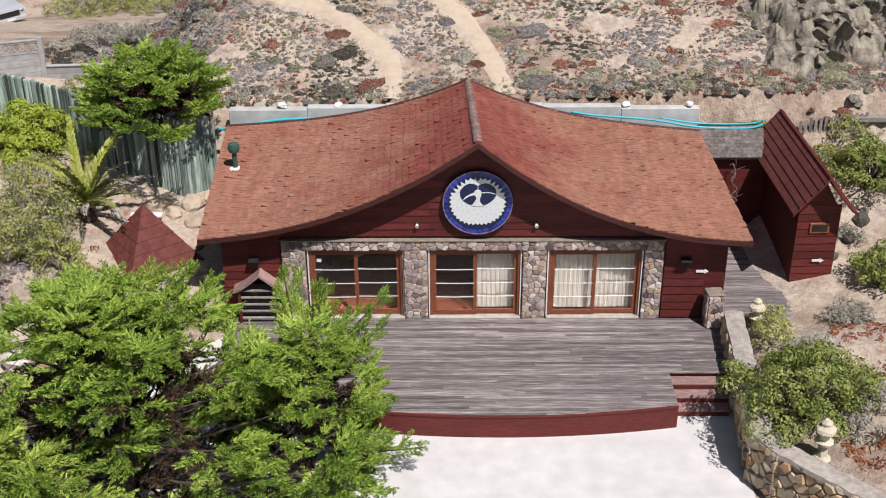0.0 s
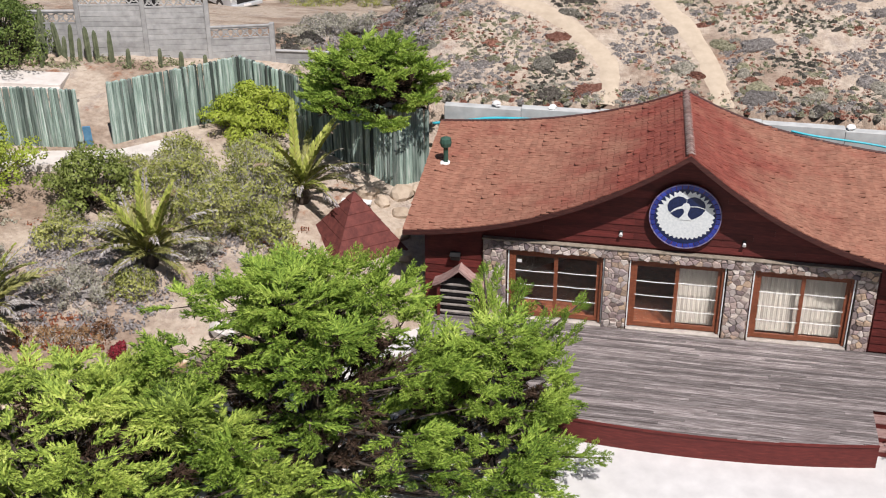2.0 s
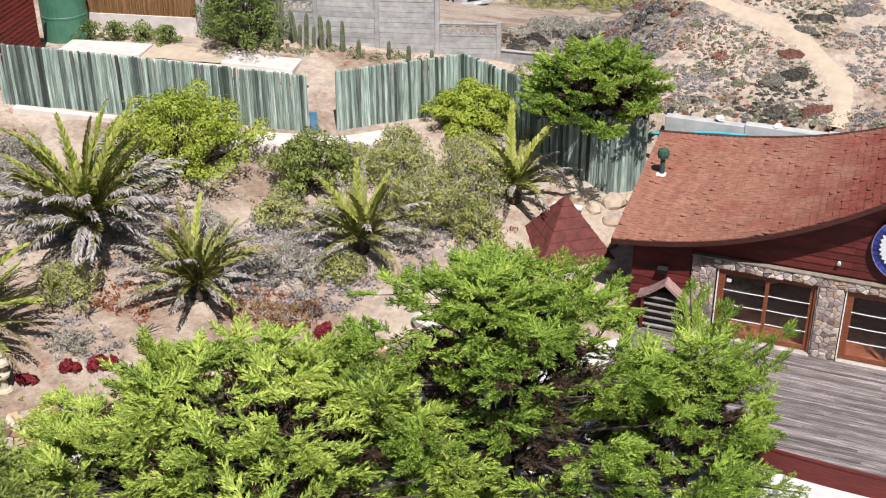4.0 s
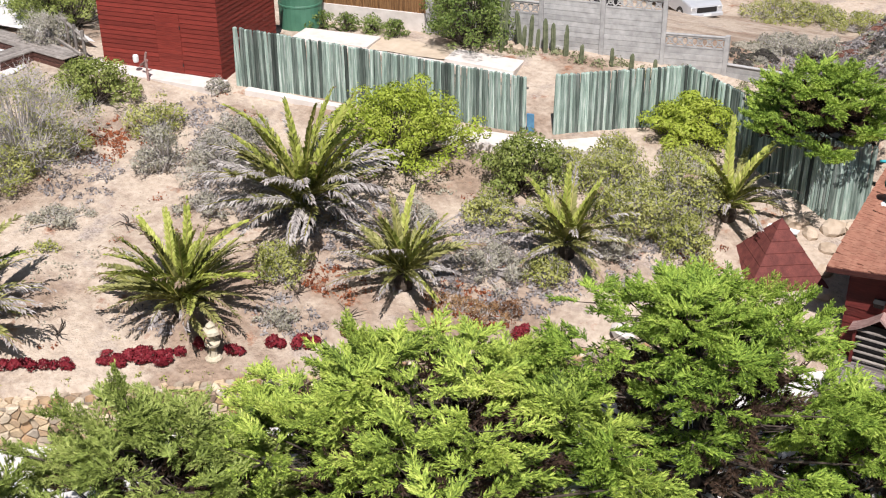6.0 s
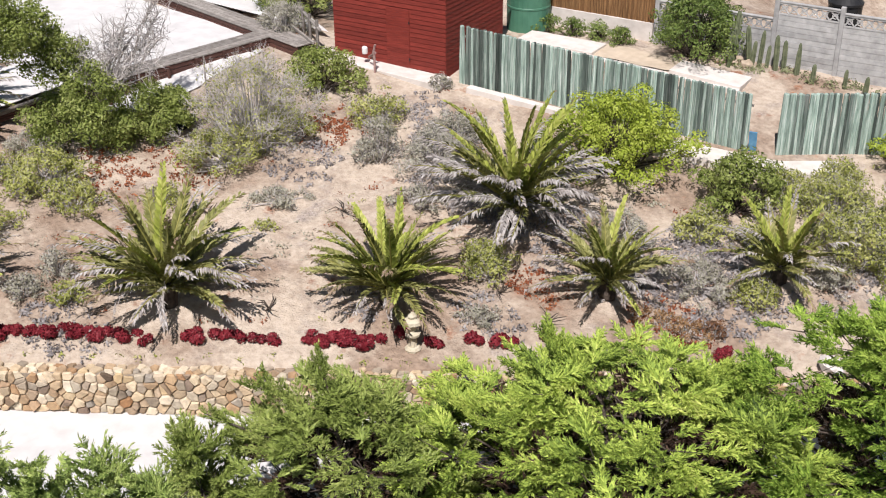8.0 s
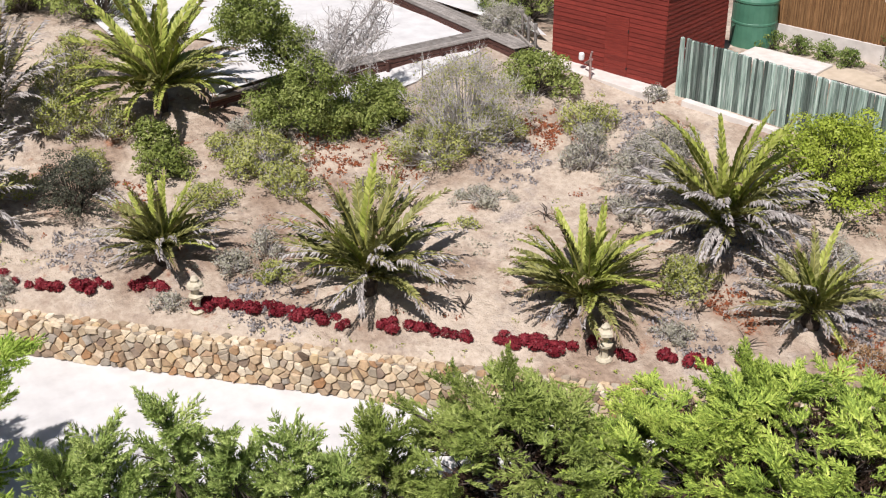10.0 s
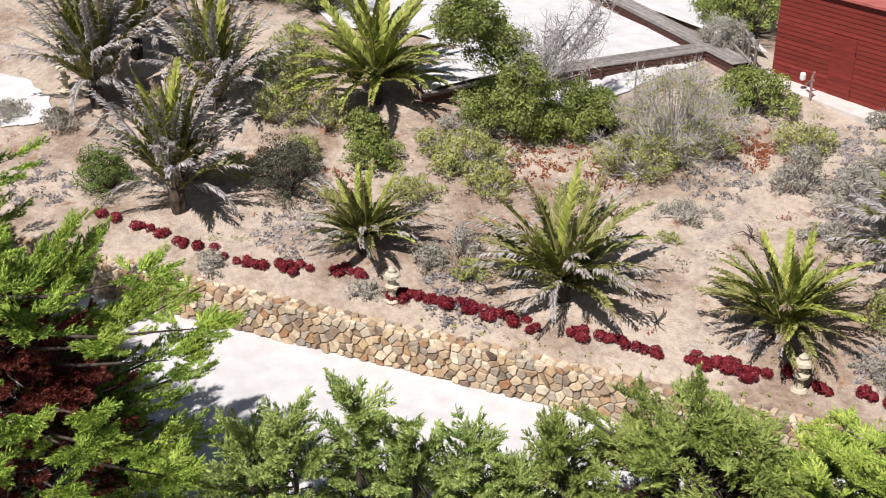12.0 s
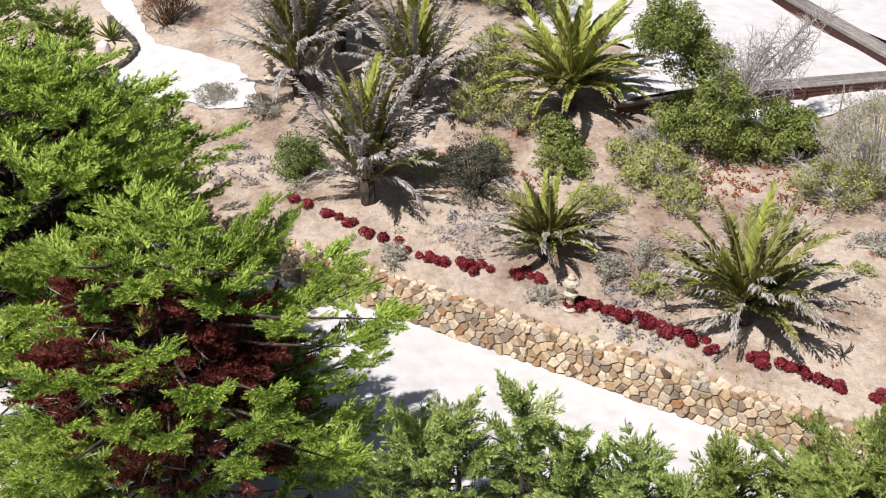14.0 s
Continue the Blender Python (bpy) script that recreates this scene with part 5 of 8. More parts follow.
def strip(points, width, mat, name, label):
    """A trodden path that follows the ground along a line."""
    line = sample_curve([(x, y, 0) for x, y in points], 40)
    verts, faces = [], []
    for i, p in enumerate(line):
        d = (line[min(i + 1, len(line) - 1)] - line[max(i - 1, 0)]).normalized()
        n = Vector((-d.y, d.x, 0))
        w = width * (1 + 0.2 * noise.noise((i * 0.3, width, 0)))
        for k in range(5):
            q = p + n * w * (k / 4 - 0.5)
            verts.append((q.x, q.y, land_z(q.x, q.y) + (0.035 if 0 < k < 4 else -0.02)))
        if i:
            a = 5 * i
            faces += [(a - 5 + k, a - 4 + k, a + 1 + k, a + k) for k in range(4)]
    ob = from_arrays(name, verts, faces, mat, smooth_faces=True)
    return tagged(ob, label, "path", kind="structure")


HILL_PATHS = [[(-1.85, 34.9), (-1.9, 36.8), (-2.9, 38.3), (-4.2, 39.6), (-5.9, 40.4), (-8.0, 41.5)], [(1.7, 35.0), (1.17, 37.2), (0.33, 39.1), (-0.4, 40.3), (-1.2, 42.5)]]
for pts in HILL_PATHS:
    strip(pts, 0.75, PATH_SAND, "path", "narrow trodden sand path up the hillside")


DARK_BOARD = simple("dark_red_brown_board", [(0.3, (0.05, 0.025, 0.02)), (0.7, (0.14, 0.065, 0.05))], 5, (1, 1, 5), 0.85, ("object", 0.7, 1.3))


def timber_terrace():
    """White gravel beds crossed by two weathered boardwalks, with a low white platform on rough timbers beside them."""
    t = tagged(empty("terrace"), "white gravel terrace crossed by weathered timber boardwalks", "terrace", kind="structure")
    lvl = 4.4
    bm = bmesh.new()
    bm.faces.new([bm.verts.new((x, y, lvl - 0.3)) for x, y in ((-35.3, 19.4), (-34.5, 26.6), (-42.0, 26.3), (-64, 28.6), (-62, 17.0), (-43.5, 15.5), (-41.0, 18.2))])
    part("gravel_bed", bm, WHITE_GRAVEL, t, "bright white gravel bed")
    bm = bmesh.new()
    bm.faces.new([bm.verts.new((x, y, lvl - 0.12)) for x, y in ((-33.2, 28.3), (-41.5, 27.4), (-62, 29.6), (-62, 34.0), (-44, 31.5), (-37.5, 30.0))])
    part("gravel_bed", bm, WHITE_GRAVEL, t, "bright white gravel bed")
    rng = random.Random(9)
    for a, b, y0, y1, deep in ((Vector((-34.75, 19.3)), Vector((-34.55, 26.45)), -0.45, 0.45, -1), (Vector((-56, 27.7)), Vector((-32.45, 26.65)), -0.5, 0.4, 1)):
        L = (b - a).length
        m = pose(a.x, a.y, 0, 0, 0, math.degrees(math.atan2(b.y - a.y, b.x - a.x)))
        up = 0.0 if deep < 0 else 0.006
        n = 5
        w = (y1 - y0) / n
        for k in range(n):
            x = 0.0
            while x < L - 0.01:
                xe = min(L, x + rng.uniform(2.0, 4.0))
                q = part("plank", boxed(x, xe - 0.012, y0 + k * w + 0.008, y0 + (k + 1) * w - 0.008, lvl - 0.045 + up + rng.uniform(-0.008, 0.006), lvl + up + rng.uniform(-0.008, 0.006), 0.006), GREY_WOOD, t)
                q.matrix_basis = m
                x = xe
        for y in (y0 + 0.04, y1 - 0.08):
            for k in range(3):
                q = part("side_board", boxed(0.02, L - 0.02, y + rng.uniform(-0.012, 0.012), y + 0.045, lvl - 0.22 - 0.19 * k, lvl - 0.055 - 0.19 * k, 0.006), DARK_BOARD, t)
                q.matrix_basis = m
        x = 0.3
        while x < L and deep < 0:
            q = part("post", boxed(x, x + 0.1, y0 - 0.06, y0 + 0.03, 3.2, lvl - 0.05, 0.008), DARK_BOARD, t)
            q.matrix_basis = m
            x += 1.15
    # low rail of rough posts beside the boardwalk
    r = tagged(empty("rail"), "low rough timber rail beside the boardwalk", "rail")
    for k in range(3):
        part("post", tube([(-34.0 + k * 0.75, 27.75 - 0.3 * k, 3.9), (-33.98 + k * 0.75, 27.75 - 0.3 * k, 5.15)], 0.06, 6), GREY_WOOD, r)
    part("bar", tube([(-34.4, 27.95, 5.05), (-32.2, 27.05, 4.85)], 0.055, 6), GREY_WOOD, r)
    part("kick_board", boxed(0, 2.5, -0.04, 0.04, 4.4, 4.5, 0.006, pose(-34.6, 27.6, 0, 0, 0, -20)), GREY_WOOD, r)


timber_terrace()


def low_platform():
    """A sheet-covered platform: white top that curls down at one side, on rough beams with a dark hollow under them."""
    p = tagged(empty("platform"), "low white sheet-topped platform on rough weathered beams", "platform")
    A, B, C, D = Vector((-35.87, 15.96, 3.9)), Vector((-35.86, 19.94, 4.15)), Vector((-40.62, 19.45, 4.3)), Vector((-38.89, 16.14, 4.2))
    verts, faces = [], []
    n = 20
    for i in range(n + 1):
        for j in range(n + 1):
            u, v = i / n, j / n
            q = (A * (1 - v) + B * v) * (1 - u) + (D * (1 - v) + C * v) * u
            q.z += 0.03 * noise.noise((q.x * 1.3, q.y * 1.3, 2)) - 0.3 * max(0.0, 0.16 - v) ** 1.4 * 6
            q.y += 0.35 * max(0.0, 0.16 - v)
            verts.append(tuple(q))
            if i and j:
                a = i * (n + 1) + j
                faces.append((a - n - 2, a - 1, a, a - n - 1))
    top = from_arrays("sheet", verts, faces, WHITE_GRAVEL, p, "white sheet covered in crushed stone", True)
    sol = top.modifiers.new("thick", "SOLIDIFY")
    sol.thickness = 0.03
    rng = random.Random(4)
    for k in range(5):
        o = 0.03 + 0.03 * rng.random()
        part("beam", tube([(A.x + 0.1 - 0.12 * k * 0.3 + o, A.y - 0.1, A.z - 0.1 - 0.085 * k), (B.x + 0.12 - 0.1 * k * 0.3 + o, B.y, B.z - 0.1 - 0.085 * k)], 0.05, 6), GREY_WOOD if k < 2 else DARK_BOARD, p)
    for k in range(3):
        part("leg", tube([(A.x - 0.1 - 0.15 * k, A.y + 0.5 + 1.5 * k, 2.9), (A.x - 0.05 - 0.15 * k, A.y + 0.5 + 1.5 * k, 3.75)], 0.06, 6), DARK_BOARD, p)
    part("lath", tube([(-36.4, 14.2, 3.0), (-38.6, 15.6, 3.75)], 0.05, 5), GREY_WOOD, p)


low_platform()


def lantern(x, y, z, turn, scale=1.0):
    """A garden cairn lantern: foot, waist, two broad stones and a cap."""
    l = tagged(empty("stone_lantern", x, y, z - 0.03, turn), "cream stacked-stone garden lantern on sandy soil", "lantern", "garden lanterns")
    rng = random.Random(int(abs(x * 100)))
    for nm, prof in (("foot", [(0.2, 0), (0.22, 0.06), (0.16, 0.13)]), ("stem", [(0.12, 0.12), (0.1, 0.3), (0.11, 0.42)]), ("collar", [(0.1, 0.4), (0.2, 0.47), (0.21, 0.53), (0.1, 0.58)]),
                     ("body", [(0.1, 0.57), (0.11, 0.74)]), ("hat", [(0.1, 0.73), (0.24, 0.8), (0.22, 0.88), (0.12, 0.95)]), ("knob", [(0.1, 0.94), (0.12, 1.02), (0.05, 1.1)])):
        bm = lathe([(r * scale, h * scale) for r, h in prof], 9)
        for v in bm.verts:
            v.co += Vector((rng.uniform(-0.014, 0.014), rng.uniform(-0.014, 0.014), rng.uniform(-0.008, 0.008)))
        part(nm, bm, LANTERN, l)
    return l


lantern(-27.04, 11.02, land_z(-27.04, 11.02), 10)
lantern(-18.82, 18.3, land_z(-18.82, 18.3), 50)
lantern(8.02, 27.3, land_z(8.02, 27.3), 20, 0.95)
lantern(8.2, 21.5, land_z(8.2, 21.5), 80)
lantern(-44.3, 5.3, land_z(-44.3, 5.3), 30, 1.1)


CYAN_BOARD = simple("faded_blue_paint", [(0.3, (0.08, 0.22, 0.38)), (0.7, (0.16, 0.36, 0.52))], 5, rough=0.7)


def lump(name, x, y, z, r, mat, label, category, seed, flat=0.7, group="", detail=2):
    bm = bmesh.new()
    bmesh.ops.create_icosphere(bm, subdivisions=detail, radius=1)
    o = Vector((seed * 3.7, seed * 1.3, 0))
    for v in bm.verts:
        k = 1 + 0.35 * noise.noise(v.co * 1.3 + o) + 0.16 * noise.noise(v.co * 3.1 + o)
        v.co = Vector((round(v.co.x * k * 3.5) / 3.5 * 0.35 + v.co.x * k * 0.65, v.co.y * k, v.co.z * k * flat))
    ob = finish(name, bm, mat)
    ob.matrix_basis = pose(x, y, z, 0, 0, seed * 47) @ Matrix.Diagonal((r, r * 0.8, r, 1))
    return tagged(ob, label, category, group)


lump("boulder", -10.55, 24.55, 1.3, 0.42, PALE_ROCK, "pale tan boulder at the foot of the garden", "boulder", 3, 0.6)
for i, (x, y, r) in enumerate([(-7.6, 32.2, 0.42), (-7.1, 32.5, 0.35), (-8.1, 31.6, 0.28), (-7.4, 31.2, 0.3), (-6.9, 31.0, 0.25), (-7.2, 30.2, 0.28), (-7.0, 29.2, 0.3), (-8.6, 31.9, 0.35)]):
    lump("rock", x, y, land_z(x, y) + r * 0.2, r, PALE_ROCK, "rough tan rock on the bank beside the house", "rock", 20 + i, 0.7, "bank rocks")
for i, (x, y) in enumerate([(-15.9, 33.4), (-16.3, 33.9), (-15.5, 33.6), (-21.3, 36.0), (-20.8, 36.2), (-20.3, 36.1)]):
    lump("rock", x, y, land_z(x, y) + 0.1, 0.28, PALE_ROCK, "grey-tan rock lying in the yard", "rock", 40 + i, 0.7, "yard rocks")
tagged(finish("board", boxed(-0.12, 0.12, -0.02, 0.02, 0, 0.75, 0.005, pose(-17.28, 31.62, 3.1, 12, 0, 20)), CYAN_BOARD), "faded blue board leaning on the gate end of the fence", "board")
# plank lying by the hut
tagged(finish("board", boxed(-9.2, -8.3, 31.0, 31.25, 2.2, 2.25, 0.005), WHITE_PAINT), "pale board lying on the bank", "board")

# dark rock outcrop high on the hill: ribs and blocks with deep cracks
LICHEN_ROCK = simple("outcrop_rock", [(0.25, (0.06, 0.05, 0.04)), (0.4, (0.22, 0.19, 0.15)), (0.56, (0.4, 0.355, 0.285)), (0.76, (0.54, 0.5, 0.38))], 3.2, (1, 1, 0.8), 0.95, ("object", 0.6, 1.2), big=0.2, relief=1.0, depth=0.1)


def rock_z(x, y):
    """How far a spot is rock, how high on a rib it lies, and the rock's height over the slope: ribs have one steep side."""
    edge = (x - 9.2 - 0.1 * (y - 39.6)) * 0.8 + 0.9 * noise.noise((x * 0.5, y * 0.5, 3))
    front = (y - (35.3 + 0.2 * max(0, 10.5 - x) * 2)) * 0.9 + 0.9 * noise.noise((x * 0.6, y * 0.4, 8))
    m = max(0.0, min(1.0, min(edge, front)))
    wx, wy = x + 0.35 * noise.noise((x * 1.3, y * 1.3, 1)), y + 0.35 * noise.noise((x * 1.3, y * 1.3, 21))
    rib = ((wx + 0.4 * (wy - 36) + 1.1 * noise.noise((x * 0.35, y * 0.45, 1))) / 2.9) % 1.0
    saw = smooth(0.0, 0.22, rib) * (1 - 0.85 * smooth(0.25, 1.0, rib))
    return m, saw, m * (0.6 * saw + 0.3 * noise.fractal((x * 1.3, y * 1.3, 5), 0.7, 2.2, 5)) - 0.5 * (1 - m)


def outcrop():
    step, x0, x1, y0, y1 = 0.1, 8.2, 19.0, 35.3, 46.5
    nx, ny = int((x1 - x0) / step), int((y1 - y0) / step)
    verts, faces = [], []
    for j in range(ny + 1):
        for i in range(nx + 1):
            x, y = x0 + i * step, y0 + j * step
            m, saw, z = rock_z(x, y)
            q = (x * 1.4, y * 1.4, z * 2.5)
            verts.append((x + 0.22 * m * noise.noise(q), y - 0.25 * z * m + 0.22 * m * noise.noise((q[0], q[1], q[2] + 9)), ground_z(x, y) + z))
    for j in range(ny):
        for i in range(nx):
            a = j * (nx + 1) + i
            faces.append((a, a + 1, a + nx + 2, a + nx + 1))
    ob = from_arrays("outcrop", verts, faces, LICHEN_ROCK)
    return tagged(ob, "jagged dark rock outcrop with lichen on the hillside", "rock outcrop", kind="structure")


crag = outcrop()


def block_mesh(seed):
    """An angular block of rock: the hull of a few scattered points."""
    rng = random.Random(seed)
    bm = bmesh.new()
    for k in range(15):
        bm.verts.new((rng.uniform(-1, 1), rng.uniform(-0.75, 0.75), rng.uniform(-0.7, 0.7)))
    out = bmesh.ops.convex_hull(bm, input=bm.verts)
    bmesh.ops.delete(bm, geom=[v for v in out["geom_interior"] if isinstance(v, bmesh.types.BMVert)], context="VERTS")
    me = bpy.data.meshes.new("block")
    bm.normal_update()
    bm.to_mesh(me)
    bm.free()
    me.materials.append(LICHEN_ROCK)
    return me


BLOCKS = [block_mesh(k) for k in range(12)]
rng_b = random.Random(31)
placed = 0
while placed < 300:
    x, y = rng_b.uniform(8.4, 18.5), rng_b.uniform(35.6, 45.5)
    if (x - 9.6 - 0.1 * (y - 39.6)) + noise.noise((x * 0.5, y * 0.5, 3)) < 0.2 or noise.noise((x * 0.55, y * 0.4, 40)) < -0.2 or y - 35.4 < 0.5 * max(0, 10.8 - x):
        continue
    r = rng_b.uniform(0.12, 0.27) if rng_b.random() < 0.85 else rng_b.uniform(0.27, 0.42)
    m, saw, z = rock_z(x, y)
    if m < 0.3 or rng_b.random() > 0.25 + saw:
        continue
    shared("block", BLOCKS[placed % 12], crag, pose(x, y - 0.25 * z * m, ground_z(x, y) + z + 0.12 * r, rng_b.uniform(-22, 22), rng_b.uniform(5, 30), 112 + rng_b.uniform(-20, 20)) @ Matrix.Diagonal((r * 1.35, r * 0.85, r, 1)))
    placed += 1


for i, (x, y, r) in enumerate([(11.91, 31.42, 0.3), (11.40, 30.86, 0.26), (10.82, 30.38, 0.22)]):
    lump("rock", x, y, ground_z(x, y) + 0.1 * r, r, ROCK, "dark rough rock lying beside the outhouse", "rock", 70 + i, 0.8, "rocks by the outhouse", 2)


def slat_fence():
    f = tagged(empty("fence"), "short weathered grey slat fence behind the outhouse", "fence")
    for k in range(14):
        x = 10.6 + k * 0.15
        part("slat", boxed(x, x + 0.09, 34.3, 34.33, 2.9 + 0.02 * k, 3.75 + 0.02 * k + 0.03 * (k % 3), 0.004), GREY_WOOD, f)
    part("rail", boxed(10.5, 12.8, 34.33, 34.38, 3.35, 3.43, 0, pose(0, 0, 0)), GREY_WOOD, f)
    part("beam", boxed(12.2, 14.2, 34.2, 34.4, 3.75, 3.9, 0.01), GREY_WOOD, f)


slat_fence()


def stake(x, y, h, label="thin weathered stake standing in the sand", r=0.035):
    z = land_z(x, y)
    s = finish("stake", tube([(x, y, z - 0.1), (x + 0.02, y, z + h)], [r, r * 0.8], 6), GREY_WOOD)
    return tagged(s, label, "stake", "stakes")


stake(-28.4, 17.2, 0.7)
stake(-31.6, 21.6, 1.9, "tall thin post beside the terrace")
stake(-9.0, 36.0, 2.2, "thin bare pole behind the fence")
stake(-7.3, 34.6, 2.0, "thin bare pole behind the fence")


def tap():
    t = tagged(empty("tap_post", -29.3, 26.95, land_z(-29.3, 26.95)), "outdoor tap on crossed wooden stakes", "tap")
    part("stake", tube([(0, 0, -0.1), (0.0, 0, 0.75)], 0.04, 6), DECK_RED, t)
    part("brace", tube([(-0.6, 0.3, 0.35), (0.05, 0.0, 0.72)], 0.045, 6), DECK_RED, t)
    part("peg", tube([(-0.45, 0.3, 0.3), (-0.3, 0.32, 0.85)], 0.04, 6), DECK_RED, t)
    part("canister", lathe([(0.09, 0.45), (0.1, 0.5), (0.1, 0.66), (0.07, 0.7)], 10, None, pose(-0.75, 0.25, 0)), WHITE_PAINT, t)


tap()


def car(x, y, z, turn):
    """A silver pickup seen front on: body, cabin, glass, lamps, grille, wheels."""
    SILVER = simple("silver_car_paint", [(0.3, (0.5, 0.52, 0.54)), (0.7, (0.58, 0.6, 0.62))], 1, rough=0.3, metal=0.3, big=0.05)
    c = tagged(empty("car", x, y, z, turn), "silver pickup truck parked on the sandy track", "car")
    def loft(sections):
        bm = bmesh.new()
        rings = [[bm.verts.new(p) for p in s] for s in sections]
        for r0, r1 in zip(rings, rings[1:]):
            for q in range(len(r0)):
                bm.faces.new((r0[q], r0[(q + 1) % len(r0)], r1[(q + 1) % len(r0)], r1[q]))
        bm.faces.new(rings[0][::-1]); bm.faces.new(rings[-1])
        bmesh.ops.recalc_face_normals(bm, faces=bm.faces)
        bmesh.ops.bevel(bm, geom=list(bm.edges), offset=0.03, segments=2, affect="EDGES")
        return bm
    def sec(xx, w, z0, z1):
        return [(xx, -w, z0), (xx, w, z0), (xx, w * 0.97, z1), (xx, -w * 0.97, z1)]
    part("body", loft([sec(-2.5, 0.85, 0.45, 1.0), sec(-1.0, 0.9, 0.4, 1.05), sec(1.0, 0.9, 0.4, 1.08), sec(2.2, 0.88, 0.42, 1.0), sec(2.5, 0.8, 0.45, 0.9)]), SILVER, c)
    part("cabin", loft([sec(-0.9, 0.8, 1.04, 1.1), sec(-0.7, 0.72, 1.04, 1.7), sec(0.5, 0.72, 1.04, 1.72), sec(1.3, 0.8, 1.04, 1.1)]), SILVER, c)
    part("windscreen", boxed(0, 0.02, -0.66, 0.66, 0, 0.72, 0, pose(1.22, 0, 1.1, 0, -52, 0)), BLACK_METAL, c, "dark windscreen")
    part("grille", boxed(2.46, 2.52, -0.5, 0.5, 0.62, 0.86, 0.01), BLACK_METAL, c)
    part("bumper", boxed(2.4, 2.6, -0.82, 0.82, 0.42, 0.6, 0.03), SILVER, c)
    part("number_plate", boxed(2.6, 2.61, -0.2, 0.2, 0.48, 0.58), WHITE_PAINT, c)
    for s in (-1, 1):
        part("headlight", boxed(2.36, 2.5, s * 0.66 - 0.14, s * 0.66 + 0.14, 0.72, 0.88, 0.02), WHITE_PAINT, c)
        for xx in (-1.6, 1.6):
            m = pose(xx, s * 0.8, 0.36, 90, 0, 0)
            w = part("wheel", lathe([(0.2, -0.1), (0.34, -0.11), (0.37, -0.06), (0.37, 0.06), (0.34, 0.11), (0.2, 0.1)], 20, None, m), BLACK_METAL, c)
            part("rim", lathe([(0.05, -0.105), (0.21, -0.1), (0.21, 0.1), (0.05, 0.105)], 14, None, m), BAR_METAL, w)
    return c


car(-21.4, 53.7, ground_z(-21.4, 53.7), -40)


def black_sheet():
    """A crumpled dark plastic sheet lying by the terrace."""
    verts, faces = [], []
    n = 14
    for i in range(n + 1):
        for j in range(n + 1):
            x, y = -32.2 + 1.9 * (i / n - 0.5), 20.3 + 1.1 * (j / n - 0.5)
            verts.append((x, y, land_z(x, y) + 0.12 + 0.13 * noise.noise((x * 2.2, y * 2.2, 5))))
            if i and j:
                a = i * (n + 1) + j
                faces.append((a - n - 2, a - 1, a, a - n - 1))
    s = from_arrays("plastic_sheet", verts, faces, BLACK_METAL, smooth_faces=True)
    sol = s.modifiers.new("thick", "SOLIDIFY")
    sol.thickness = 0.006
    return tagged(s, "crumpled black plastic sheet on the ground", "plastic sheet")


black_sheet()


# ---- plants ----
RNG = np.random.default_rng(7)


def unit(v):
    return v / np.maximum(1e-9, np.linalg.norm(v, axis=-1, keepdims=True))


def frames(d, up=None):
    """Turns whose x axis is d, with random roll."""
    r = RNG.normal(size=d.shape) if up is None else up
    y = unit(np.cross(r, d))
    z = np.cross(d, y)
    return np.stack([d, y, z], -1)


def stamp(template, tris, turns, places, sizes):
    """Copies of a small template, joined into one set of corners and triangles."""
    v = np.einsum("nij,kj->nki", turns, template) * sizes[:, None, None] + places[:, None, :]
    t = tris[None] + (np.arange(len(places)) * len(template))[:, None, None]
    return v.reshape(-1, 3), t.reshape(-1, 3)


def join(pieces):
    vs, ts, k = [], [], 0
    for v, t in pieces:
        vs.append(v)
        ts.append(t + k)
        k += len(v)
    return np.concatenate(vs), np.concatenate(ts)


SPINDLE_V = np.array([(0, 0, 0), (0.4, 0.135, 0), (0.4, -0.068, 0.117), (0.4, -0.068, -0.117), (1, 0, 0)], float)
SPINDLE_T = np.array([(0, 1, 2), (0, 2, 3), (0, 3, 1), (4, 2, 1), (4, 3, 2), (4, 1, 3)])
LEAF_V = np.array([(0, 0, 0), (0.5, 0.27, 0.06), (0.5, -0.27, 0.06), (1, 0, -0.06)], float)
LEAF_T = np.array([(0, 2, 1), (2, 3, 1)])


CONE_V = np.array([(0, 0.3, 0), (0, -0.15, 0.26), (0, -0.15, -0.26), (1, 0, 0)], float)
CONE_T = np.array([(0, 1, 3), (1, 2, 3), (2, 0, 3)])
BLADE_V = np.array([(0, 0.2, 0), (0, -0.2, 0), (1, 0, 0.08)], float)
BLADE_T = np.array([(0, 1, 2)])


def facing(nrm, rng):
    """Turns whose z axis is nrm, with the x axis at random round it."""
    x = unit(np.cross(rng.normal(size=nrm.shape), nrm))
    return np.stack([x, np.cross(nrm, x), nrm], -1)


